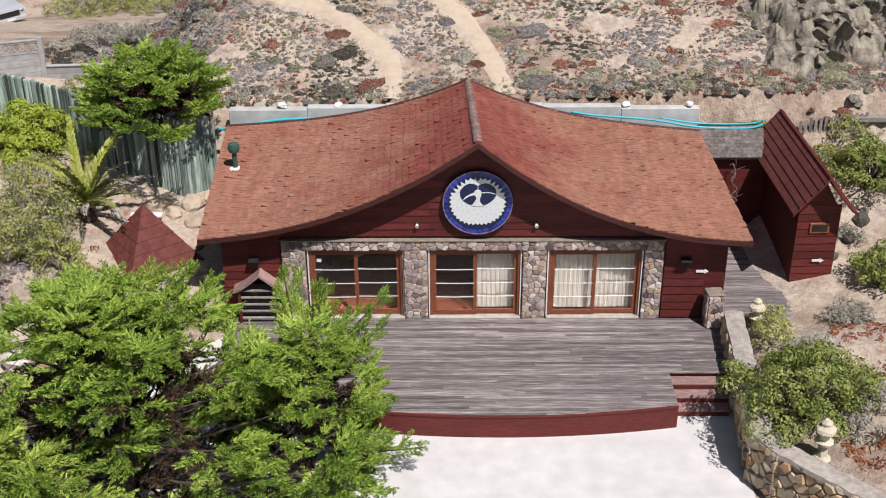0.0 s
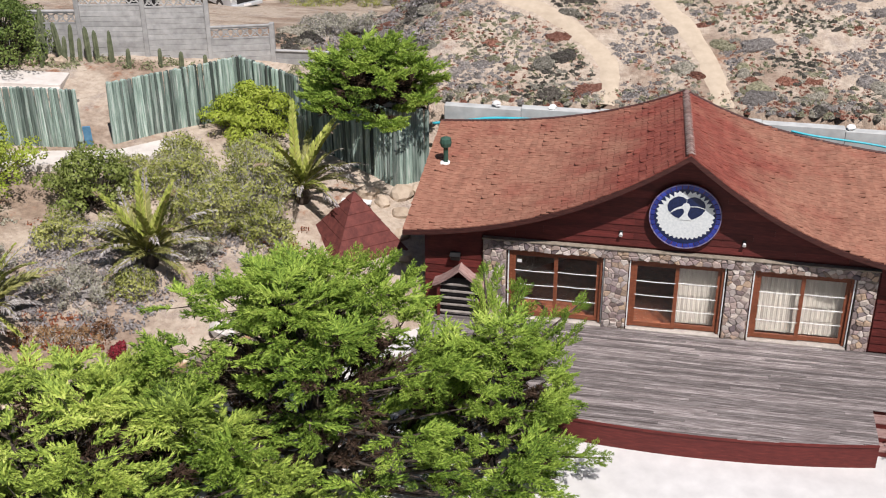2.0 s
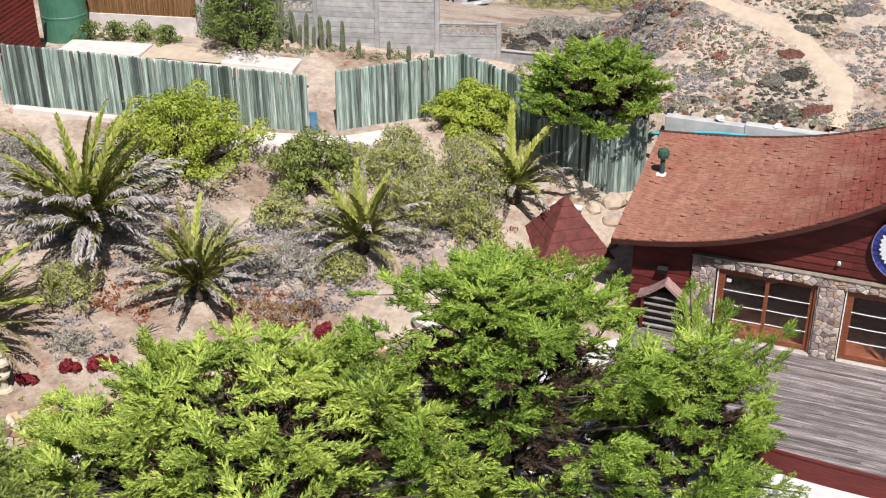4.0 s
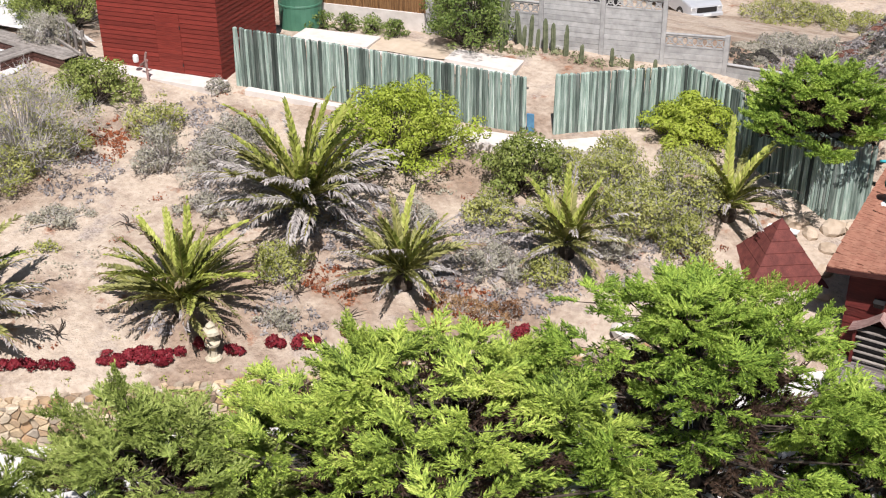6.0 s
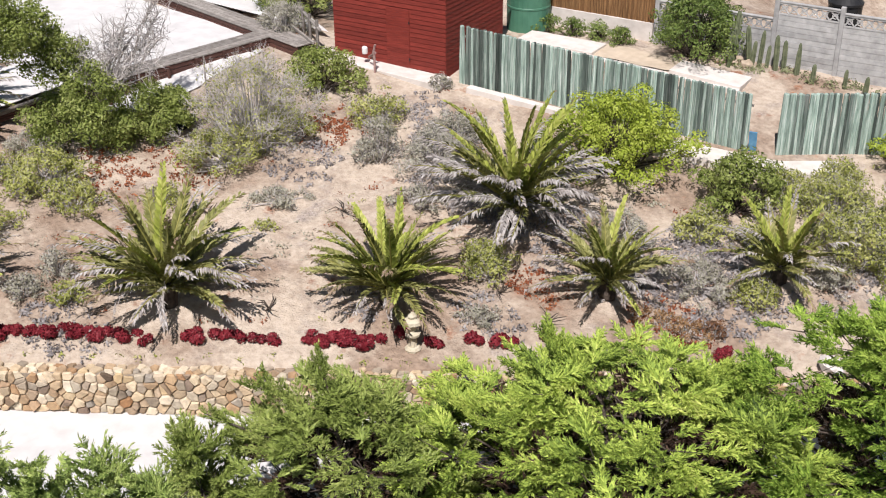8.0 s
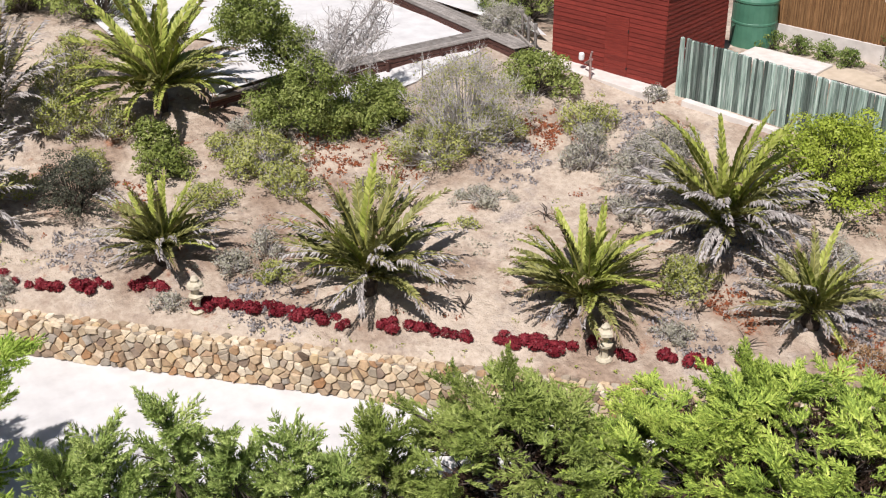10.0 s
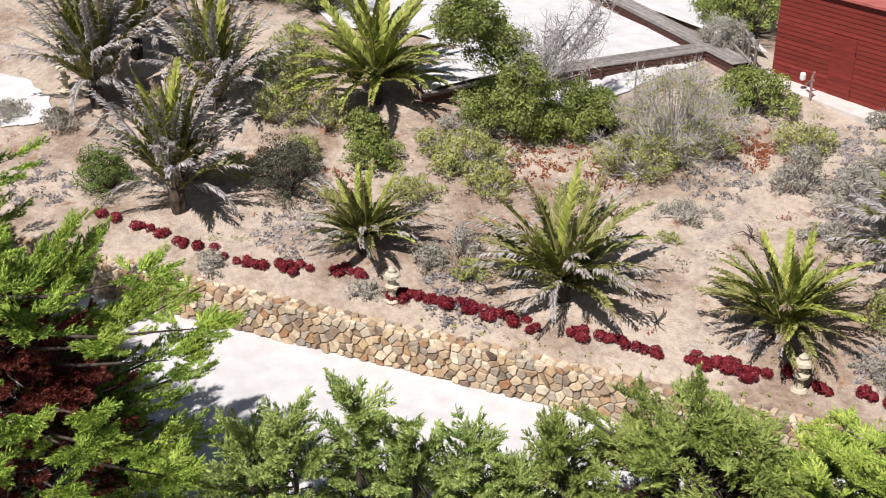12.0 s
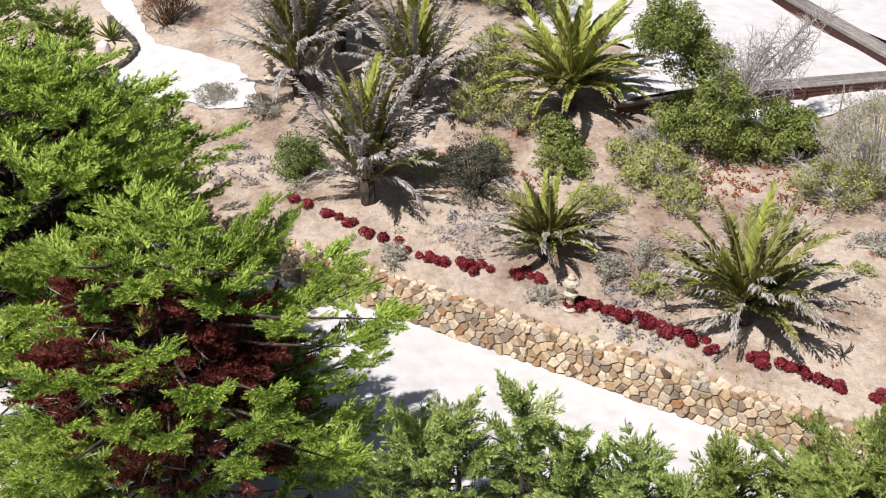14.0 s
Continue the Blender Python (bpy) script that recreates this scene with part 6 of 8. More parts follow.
def plume(seed):
    """A cypress spray a metre long: a main shoot with side shoots and twigs, set all round with short scale-leaved tips."""
    r = np.random.default_rng(seed)
    axes = [(np.zeros(3), np.array([1.0, 0.0, 0.12]), 1.0)]
    for k in range(9):
        s = 0.08 + 0.095 * k + r.uniform(-0.03, 0.03)
        sd = 1 if k % 2 else -1
        a = math.radians(r.uniform(24, 44))
        L = (0.44 - 0.33 * s) * r.uniform(0.75, 1.25)
        o = np.array([s, 0, 0.12 * s])
        d = np.array([math.cos(a), sd * math.sin(a), r.uniform(0.0, 0.45)])
        axes.append((o, d, L))
    P, D, S, N = [], [], [], []
    for o, d, L in axes:
        n = int(8 + 42 * L)
        q = (np.arange(n) + r.uniform(0, 1, n)) / n
        d = d / np.linalg.norm(d)
        rad = unit(r.normal(size=(n, 3)) * np.array([1, 1, 0.85]) + np.array([0, 0, 0.45]))
        P.append(o + d * (q * L)[:, None] + rad * 0.02 + np.array([0, 0, 0.16]) * (q ** 2 * L)[:, None])
        D.append(unit(d * 0.9 + rad * (0.85 - 0.4 * q)[:, None]))
        S.append((0.13 - 0.035 * q) * r.uniform(0.7, 1.35, n))
        N.append(unit(rad + 0.3 * r.normal(size=(n, 3))))
    D = np.concatenate(D)
    y = unit(np.cross(np.concatenate(N), D))
    return stamp(BLADE_V, BLADE_T, np.stack([D, y, np.cross(D, y)], -1), np.concatenate(P), np.concatenate(S))


PLUMES = [plume(k) for k in range(5)]


def cypress(x, y, height, radius, seed, label, mat=None, pads=70, red=0.0, limbs=(), z0=0.0, low=0.15, upright=False, size=0.84, per=8, squash=1.0, dead_band=None, pad=0.2, flat=3.0, droop=0.32, thin=None, tufts=()):
    """A spreading cypress: stems, and boughs that each end in a flat irregular pad of feathery sprays, layered with dark gaps between."""
    rng = np.random.default_rng(seed)
    tree = tagged(empty("tree", x, y, z0), label, "tree")
    toward = math.atan2(-y, -x)
    live, brown = [], []
    wood = tube([(0, 0, -0.1), (0.05, 0.03, height * 0.35), (-0.04, 0.05, height * 0.62), (0, 0, height * 0.8)], [height * 0.035, height * 0.027, height * 0.014, 0.02], 8)
    for k in range(pads):
        q = (k + rng.uniform(0, 1)) / pads
        f = low + (1 - low) * q
        w = (1 - q ** flat) ** 0.5 if not upright else 1.0 - 0.93 * q
        az = k * 2.399963 + rng.normal() * 0.5
        lobes = 1 + 0.16 * math.sin(2 * az + seed) + 0.13 * math.sin(5 * az + 2 * seed + 3 * q)
        shell = rng.uniform(0.8, 1.12) if rng.random() < 0.8 else rng.uniform(0.35, 0.75)
        die = dead_band is not None and dead_band[0] < f < dead_band[1] and math.cos(az - toward) > -0.1
        rad = radius * max(w, 0.22 if not upright else 0) * lobes * shell * (0.62 if die else 1.0) * (1 if thin is None else 1 - 0.35 * max(0.0, math.cos(az - thin)))
        rad *= 0.6 if upright else 1.0
        c = np.array([math.cos(az) * rad, math.sin(az) * rad * squash, height * f + 0.12 * rng.normal()])
        pr = radius * pad * rng.uniform(0.65, 1.35) if not upright else max(0.25, radius * 0.34 * (1.1 - 0.6 * q))
        n = max(4, int(per * rng.uniform(0.7, 1.3)))
        turn = az + rng.normal() * 0.35
        pa = turn + rng.normal(size=n) * ((0.95 if q < 0.7 else 2.4) if not upright else 0.8)
        out = np.stack([np.cos(pa), np.sin(pa), np.zeros(n)], -1)
        reach = pr * np.sqrt(rng.uniform(0, 1, n))
        p = c + out * (reach * 0.9 - 0.3 * size)[:, None] + np.array([0, 0, 1.0]) * (0.1 * rng.normal(size=n) * size - droop * reach * np.cos(pa - az) * (0 if upright else 1) + 0.1)[:, None]
        tilt = rng.uniform(0.2 - 1.9 * droop, 0.3 - 0.55 * droop, n) if not upright else rng.uniform(0.25, 0.8, n)
        d = unit(out + np.array([0, 0, 1.0]) * tilt[:, None])
        rows = list(zip(p, d, size * rng.uniform(0.65, 1.2, n)))
        if die:
            brown += rows
            live += rows[:5] if rng.random() < 0.45 else []
        else:
            live += rows
        a = np.array([c[0] * 0.05, c[1] * 0.05, max(0.3, c[2] - rad * (0.15 + 0.35 * q))])
        m = (a + c) / 2 + np.array([0.06 * rng.normal(), 0.06 * rng.normal(), -0.06 * rad])
        r0 = 0.015 + 0.012 * rad
        tube([tuple(a), tuple(m), tuple(c - np.array([0, 0, 0.1]))], [r0, r0 * 0.65, 0.01], 5, wood)
        for j in range(0, n, 4):
            tube([tuple(c - np.array([0, 0, 0.1])), tuple(p[j] + d[j] * 0.2)], [r0 * 0.4, 0.005], 3, wood)
    for lx, ly, lz in limbs:
        e = np.array([lx - x, ly - y, lz - z0])
        a = np.array([e[0] * 0.3, e[1] * 0.3, max(0.4, e[2] * 0.78)])
        L = np.linalg.norm(e - a)
        d0 = (e - a) / L
        t = np.cross(np.array([0, 0, 1.0]), d0)
        n = int(7 + 8 * L)
        q = (np.arange(n) + rng.uniform(0, 1, n)) / n
        lat = np.where(np.arange(n) % 2 == 0, 1.0, -1.0) * rng.uniform(0.1, 1.0, n)
        p = a + (e - a) * (q * 0.86)[:, None] + t * (0.2 * L * lat * (1 - q))[:, None] + 0.06 * rng.normal(size=(n, 3))
        d = unit(d0[None] + t * (lat * 0.6)[:, None] + 0.2 * rng.normal(size=(n, 3)))
        live += list(zip(p, d, size * rng.uniform(0.6, 1.0, n) * (1.1 - 0.4 * q)))
        tube([tuple(a * 0.4), tuple(a), tuple(e * 0.96 + a * 0.04)], [0.06, 0.04, 0.01], 5, wood)

    # single flat pads that stand proud of the crown
    for lx, ly, lz in tufts:
        c = np.array([lx - x, ly - y, lz - z0])
        az = math.atan2(c[1], c[0])
        n = int(rng.integers(12, 20))
        pa = az + rng.normal(size=n) * 1.1
        out = np.stack([np.cos(pa), np.sin(pa), np.zeros(n)], -1)
        reach = rng.uniform(0.15, 0.7) * np.sqrt(rng.uniform(0, 1, n))
        p = c + out * (reach - 0.25)[:, None] + np.array([0, 0, 0.06]) * rng.normal(size=n)[:, None]
        live += list(zip(p, unit(out + np.array([0, 0, 1.0]) * rng.uniform(-0.15, 0.25, n)[:, None]), size * rng.uniform(0.5, 0.85, n)))
        a = np.array([c[0] * 0.1, c[1] * 0.1, c[2] - 0.8])
        tube([tuple(a), tuple((a + c) / 2 - np.array([0, 0, 0.2])), tuple(c - np.array([0, 0, 0.05]))], [0.06, 0.04, 0.012], 5, wood)

    def sprays(name, rows, mat, label=""):
        kinds = rng.integers(len(PLUMES), size=len(rows))
        pieces = []
        for j, (pv, pt) in enumerate(PLUMES):
            sel = [r for r, k in zip(rows, kinds) if k == j]
            if not sel:
                continue
            pp, dd, ss = (np.array([r[c] for r in sel]) for c in range(3))
            up = np.tile(np.array([0, 0, 1.0]), (len(sel), 1)) + 0.25 * rng.normal(size=(len(sel), 3)) + dd * np.array([0.5, 0.5, 0])
            pieces.append(stamp(pv, pt, frames(dd, up), pp, ss))
        v, t = join(pieces)
        return tri_mesh(name, v, t, mat, tree, label)

    sprays("crown", live, mat or CYPRESS)
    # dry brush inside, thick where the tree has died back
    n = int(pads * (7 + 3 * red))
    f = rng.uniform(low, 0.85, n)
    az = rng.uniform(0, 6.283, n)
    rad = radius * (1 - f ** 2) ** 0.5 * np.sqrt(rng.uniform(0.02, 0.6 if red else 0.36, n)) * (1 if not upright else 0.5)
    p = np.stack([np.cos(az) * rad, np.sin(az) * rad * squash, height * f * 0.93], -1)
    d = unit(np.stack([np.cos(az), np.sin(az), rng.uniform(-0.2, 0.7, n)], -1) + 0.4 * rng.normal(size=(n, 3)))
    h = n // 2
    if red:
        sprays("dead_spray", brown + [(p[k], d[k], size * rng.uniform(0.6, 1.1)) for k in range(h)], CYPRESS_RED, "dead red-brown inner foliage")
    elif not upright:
        # near-black brown sprays put the crown's inner shade into colour
        sprays("dead_spray", [(p[k], d[k], size * rng.uniform(0.9, 1.5)) for k in range(0, h, 3)], CYPRESS_SHADE_BROWN, "dead brown inner foliage, coloured dark for the shade in the gaps")
    v, t = stamp(SPINDLE_V * np.array([1, 0.16, 0.16]), SPINDLE_T, frames(d[h:]), p[h:], rng.uniform(0.4, 0.9, n - h))
    tagged(tri_mesh("inner_brush", v, t, TWIG if red else BARK, tree, "bare brown inner twigs"), kind="stuff")
    part("trunk", wood, BARK, tree, smooth_faces=True)
    return tree


def shrub(x, y, r, h, mat, label, seed, leaf_size=0.12, density=330, lumps=16, category="shrub", twiggy=0.0, z=None, name="shrub"):
    """A bush: stems that carry clumps of leaves with gaps between them."""
    rng = np.random.default_rng(seed)
    z = ground_z(x, y) - 0.05 if z is None else z
    b = tagged(empty(name, x, y, z), label, category)
    k = max(9, int(lumps * (0.7 + r * 0.9) * (1 + 0.5 * r)))
    az = np.arange(k) * 2.399963 + rng.normal(size=k) * 0.4
    f = (np.arange(k) + 0.5) / k
    w = np.sqrt(np.clip(1 - f ** 2, 0, 1)) * rng.uniform(0.5, 1.2, k) * (1 + 0.2 * np.sin(2 * az + seed))
    c = np.stack([np.cos(az) * w * r * 0.75, np.sin(az) * w * r * 0.75, h * (0.18 + 0.62 * f * rng.uniform(0.75, 1.1, k))], -1)
    rl = rng.uniform(0.16, 0.34, k) * (r * 0.4 + h * 0.25 + 0.1) / (0.72 + 0.25 * r)
    leaf_size *= 0.78
    n = int(1.08 * density * min(1.0, 1.6 / r) * (r * r * 3.0 + 2.5 * r * h) * (0.62 if twiggy > 0.3 else 1.0))
    i = rng.choice(k, size=n, p=rl ** 2 / (rl ** 2).sum())
    d = unit(rng.normal(size=(n, 3)) * np.array([1, 1, 0.8]) + np.array([0, 0, 0.45]))
    knob = 1 + 0.22 * np.sin(5 * d[:, 0] + i) * np.sin(5 * d[:, 1] + 2 * i) * np.sin(4 * d[:, 2] + 3 * i)
    p = c[i] + d * (rl[i] * knob * (1 - 0.35 * rng.uniform(0, 1, n) ** 2))[:, None] * np.array([1, 1, 0.72])
    p[:, 2] = np.maximum(p[:, 2], 0.03)
    keep = np.hypot(p[:, 0], p[:, 1]) < r * 1.2
    p, d, i, n = p[keep], d[keep], i[keep], int(keep.sum())
    o = unit(d + 0.27 * rng.normal(size=(n, 3)))
    v, t = stamp(LEAF_V, LEAF_T, facing(o, rng), p, leaf_size * rng.uniform(0.6, 1.35, n))
    tri_mesh("foliage", v, t, mat, b)
    bm = bmesh.new()
    for q in range(k):
        a = (rng.normal() * 0.1 * r, rng.normal() * 0.1 * r, -0.05)
        m = (c[q] * np.array([0.6, 0.6, 0.45])) + rng.normal(size=3) * 0.05
        tube([a, tuple(m), tuple(c[q])], [0.03, 0.02, 0.008], 4, bm)
        for e in range(int(5 * twiggy) + 1):
            dd = unit(rng.normal(size=3) + np.array([0, 0, 0.7]))
            tube([tuple(c[q]), tuple(c[q] + dd * rl[q] * rng.uniform(0.8, 1.35))], [0.009, 0.003], 3, bm)
    part("stem", bm, TWIG if twiggy else BARK, b)
    if twiggy > 0.3:
        q = int(420 * twiggy * r * (r + h))
        i = rng.integers(k, size=q)
        d = unit(rng.normal(size=(q, 3)) + c[i] / max(r, h) + np.array([0, 0, 0.5]))
        v, t = stamp(CONE_V * np.array([1, 0.06, 0.06]), CONE_T, frames(d), c[i] + d * (rl[i] * rng.uniform(0.1, 0.8, q))[:, None], rl[i] * rng.uniform(0.5, 0.95, q))
        tagged(tri_mesh("twig_mass", v, t, TWIG, b), kind="stuff")
    return b


def frond_mesh(name, droop, burn, mats, seed):
    """A feather leaf a metre long: an arching rib with narrow leaflets in a V; past the burnt part the leaflets are dry, thin and hanging."""
    r = np.random.default_rng(seed)
    n = 68
    s = np.linspace(0.1, 1.0, n)
    bend = droop * s ** 1.8
    x = np.cumsum(np.cos(bend)) / n
    z = -np.cumsum(np.sin(bend)) / n
    pos = np.stack([x, 0.025 * np.sin(4 * s + seed), z], -1)
    tang = unit(np.gradient(pos, axis=0))
    vs, ts, ms, k = [], [], [], 0
    for i in range(n):
        nrm = np.array([-tang[i][2], 0, tang[i][0]])
        ln = 0.132 * min(1.0, 0.35 + (s[i] - 0.1) * 3.5) * (1 - 0.62 * s[i] ** 2.5)
        for sd in (1, -1):
            dry = r.random() < min(1.0, max(0.02, (s[i] - (1 - burn)) * 4))
            if r.random() < (0.22 if dry else 0.04):
                continue
            a = pos[i]
            if dry:
                d = unit(tang[i] * (0.75 + 0.25 * r.normal()) + np.array([0, sd * 0.55, 0]) + nrm * (0.15 * r.normal() - 0.15))
                mid = a + d * ln * 0.5
                tip = a + d * ln * r.uniform(0.55, 0.95) + np.array([0, 0, -0.45 * ln * r.uniform(0.4, 1.2)])
                hw = 0.0085
            else:
                d = unit(tang[i] * (0.85 + 0.55 * s[i]) + np.array([0, sd, 0]) * 0.78 + nrm * (0.42 + 0.14 * r.normal()))
                mid = a + d * ln * 0.45 + nrm * 0.006
                tip = a + d * ln * r.uniform(0.8, 1.12) - nrm * 0.12 * ln
                hw = 0.0125
            wv = unit(np.cross(d, nrm + 0.35 * r.normal(size=3))) * hw
            vs += [a, mid + wv, mid - wv, tip]
            ts += [(k, k + 2, k + 1), (k + 1, k + 2, k + 3)]
            ms += [1, 1] if dry else [0, 0]
            k += 4
    # the pale rib
    for i in range(0, n, 4):
        w = 0.011 * (1.1 - s[i]) + 0.002
        vs += [pos[i] + np.array([0, w, 0.003]), pos[i] + np.array([0, -w, 0.003]), pos[i] + np.array([0, 0, -w])]
        if i:
            q = k - 3
            for a, b in ((0, 1), (1, 2), (2, 0)):
                ts += [(q + a, q + b, k + b), (q + a, k + b, k + a)]
                ms += [2, 2]
        k += 3
    ob = tri_mesh(name, np.array(vs), np.array(ts), None, mats=mats, index=ms)
    me = ob.data
    bpy.data.objects.remove(ob)
    return me


FRONDS = {}
for kind, mats, burn in (("green", [FROND_GREEN, FROND_BROWN, FROND_RIB], 0.24), ("light", [FROND_LIGHT, FROND_BROWN, FROND_RIB], 0.07), ("burnt", [FROND_GREEN, FROND_DEAD, FROND_RIB], 0.42), ("ragged", [FROND_GREEN, FROND_DEAD, FROND_DEAD], 0.68), ("dry", [FROND_DEAD, FROND_DEAD, FROND_DEAD], 1.0)):
    FRONDS[kind] = [[frond_mesh("frond", droop, burn + 0.08 * j, mats, 17 * i + j) for j in range(3)] for i, droop in enumerate((0.35, 0.85, 1.3, 2.0))]


def palm(x, y, radius, seed, label, fronds=44, dryness=0.3, light=0.3, trunk=0.35, upright=False):
    """A young feather palm: short stout trunk, upright young leaves in the middle, arching older ones that reach down to the ground."""
    rng = random.Random(seed)
    z = ground_z(x, y)
    p = tagged(empty("palm", x, y, z - 0.05), label, "palm")
    bm = lathe([(0.2, 0), (0.24, trunk * 0.3), (0.26, trunk * 0.7), (0.24, trunk), (0.14, trunk + 0.3)], 9)
    for v in bm.verts:
        v.co += Vector((rng.uniform(-0.03, 0.03), rng.uniform(-0.03, 0.03), 0))
    part("trunk", bm, BARK, p)
    for k in range(fronds):
        f = (k + 0.5) / fronds
        az = math.degrees(k * 2.399963) + rng.uniform(-18, 18)
        lift = (88 - 37 * f ** 0.8 if upright else 81 - 60 * f ** 0.62) + rng.uniform(-8, 8)
        curve = 0 if f < (0.5 if upright else 0.16) else 1
        burnt = rng.random() < dryness * 2.1 and f > 0.2
        dead = f > 0.5 and rng.random() < dryness * (f - 0.3)
        kind = "dry" if dead else ("ragged" if dryness >= 0.5 and rng.random() < 0.38 else "burnt") if burnt else "light" if rng.random() < light * (1.5 if f < 0.3 else 0.5) else "green"
        if dead and rng.random() < 0.4:
            curve = 3
            lift = rng.uniform(15, 50)
        L = radius * rng.uniform(1.02, 1.3) * (1.1 if f < 0.5 else 1.0) * (0.82 if dead else 1)
        me = FRONDS[kind][curve][rng.randrange(3)]
        m = pose(0, 0, trunk * (1.05 - 0.3 * f) + 0.18, 0, 0, az) @ pose(0, 0, 0, 0, -lift, 0) @ pose(0.03, 0, 0, rng.uniform(-35, 35), 0, 0)
        shared("frond", me, p, m @ Matrix.Diagonal((L, L * 1.0, L, 1)))
    return p


P_DRY = "young feather palm with green heart and grey wind-burnt fronds"
P_GREEN = "young feather palm with bright green arching fronds"
PALMS = [  # x, y, leaf length, dryness, lightness
    (-34.46, 6.94, 2.8, 0.5, 0.5), (-29.6, 11.2, 1.8, 0.3, 0.35), (-24.73, 15.05, 2.35, 0.35, 0.25), (-20.56, 19.08, 1.95, 0.12, 0.5),
    (-16.42, 23.23, 1.75, 0.4, 0.35), (-20.3, 23.9, 2.6, 0.6, 0.9), (-13.41, 26.84, 1.75, 0.25, 0.75), (-10.36, 31.0, 1.8, 0.15, 0.75),
    (-37.2, 14.71, 2.7, 0.06, 0.95), (-39.1, 9.7, 2.8, 0.6, 0.25), (-42.4, 6.1, 3.1, 0.65, 0.25), (-45.3, 8.2, 3.1, 0.6, 0.3),
]
for i, (px, py, pr, dry, li) in enumerate(PALMS):
    tall = i in (0, 9, 10, 11)
    palm(px, py, pr, 100 + i, P_GREEN if dry < 0.25 else P_DRY, (46 if not tall else 50) + int(5 * pr) - {7: 34, 6: 22, 4: 10}.get(i, 0), dry, li, 0.75 if tall or i == 8 else 0.3 if pr < 2.2 else 0.5, tall)

# bushes: x, y, half width, height
BRIGHT = [(-19.9, 28.0, 2.9, 2.7), (-12.75, 34.0, 1.75, 1.9)]
GREEN = [(-44.5, 10.6, 1.3, 1.8), (-16.0, 28.9, 1.6, 2.0), (-30.0, 25.2, 1.6, 1.5), (-34.8, 13.4, 1.0, 1.5), (12.15, 29.2, 1.15, 1.4), (-33.5, 13.1, 1.15, 1.3), (12.4, 32.6, 1.6, 1.5),
         (8.5, 34.55, 0.7, 0.25), (9.3, 34.6, 0.7, 0.25), (-36.2, 29.6, 2.3, 2.6), (-38.5, 30.5, 2.0, 2.4), (-51.0, 10.5, 2.6, 3.2), (-49.0, 14.0, 2.6, 3.4), (-53.5, 6.5, 2.4, 3.0), (-46.0, 16.0, 2.0, 2.8)]
OLIVE = [(-37.9, 11.5, 1.25, 1.7), (-40.5, 8.0, 1.0, 1.2), (-33.4, 15.2, 0.9, 0.8), (-35.4, 9.0, 0.8, 1.0), (-31.2, 13.4, 1.0, 0.9), (-16.05, 26.9, 0.85, 1.0), (-13.9, 30.2, 1.2, 1.5), (-13.6, 25.7, 0.8, 0.6), (-10.7, 28.9, 1.1, 0.9), (-28.9, 20.2, 1.9, 1.3), (-26.9, 24.7, 1.15, 1.3), (-19.5, 21.8, 0.95, 1.1), (-25.4, 18.9, 0.4, 0.35), (-36.9, 12.6, 1.1, 1.7), (-14.6, 27.6, 0.9, 1.0), (-15.2, 29.9, 1.1, 1.3), (8.4, 27.4, 0.75, 0.9), (-17.4, 56.0, 2.2, 1.3), (-13.5, 56.5, 2.0, 1.0), (11.2, 33.2, 1.1, 0.8), (-28.6, 17.6, 1.0, 0.6), (-11.5, 29.9, 1.8, 2.4), (-14.3, 31.5, 0.95, 1.3), (-16.1, 27.4, 0.75, 0.9), (-13.3, 25.6, 0.6, 0.9), (-31.9, 15.9, 1.6, 1.3), (-19.7, 21.9, 0.65, 0.9),
         (-39.9, 12.2, 1.3, 1.9), (-15.9, 57.0, 1.8, 0.8), (-40.6, 13.1, 1.2, 2.4), (-28.6, 22.2, 1.2, 1.3), (-12.9, 29.0, 1.1, 1.4), (-12.0, 32.2, 1.0, 1.3), (-10.0, 27.6, 0.8, 0.9), (12.0, 34.2, 0.8, 0.9), (8.2, 26.3, 0.75, 0.8), (-26.9, 13.3, 0.75, 0.6), (-30.4, 15.7, 1.15, 1.0), (-32.0, 15.0, 0.8, 0.9), (-19.3, 21.7, 0.8, 0.9), (-35.2, 11.3, 0.8, 1.0), (-12.2, 28.9, 1.2, 1.9), (-13.4, 30.0, 1.1, 1.8), (-11.0, 28.9, 0.9, 1.5)]
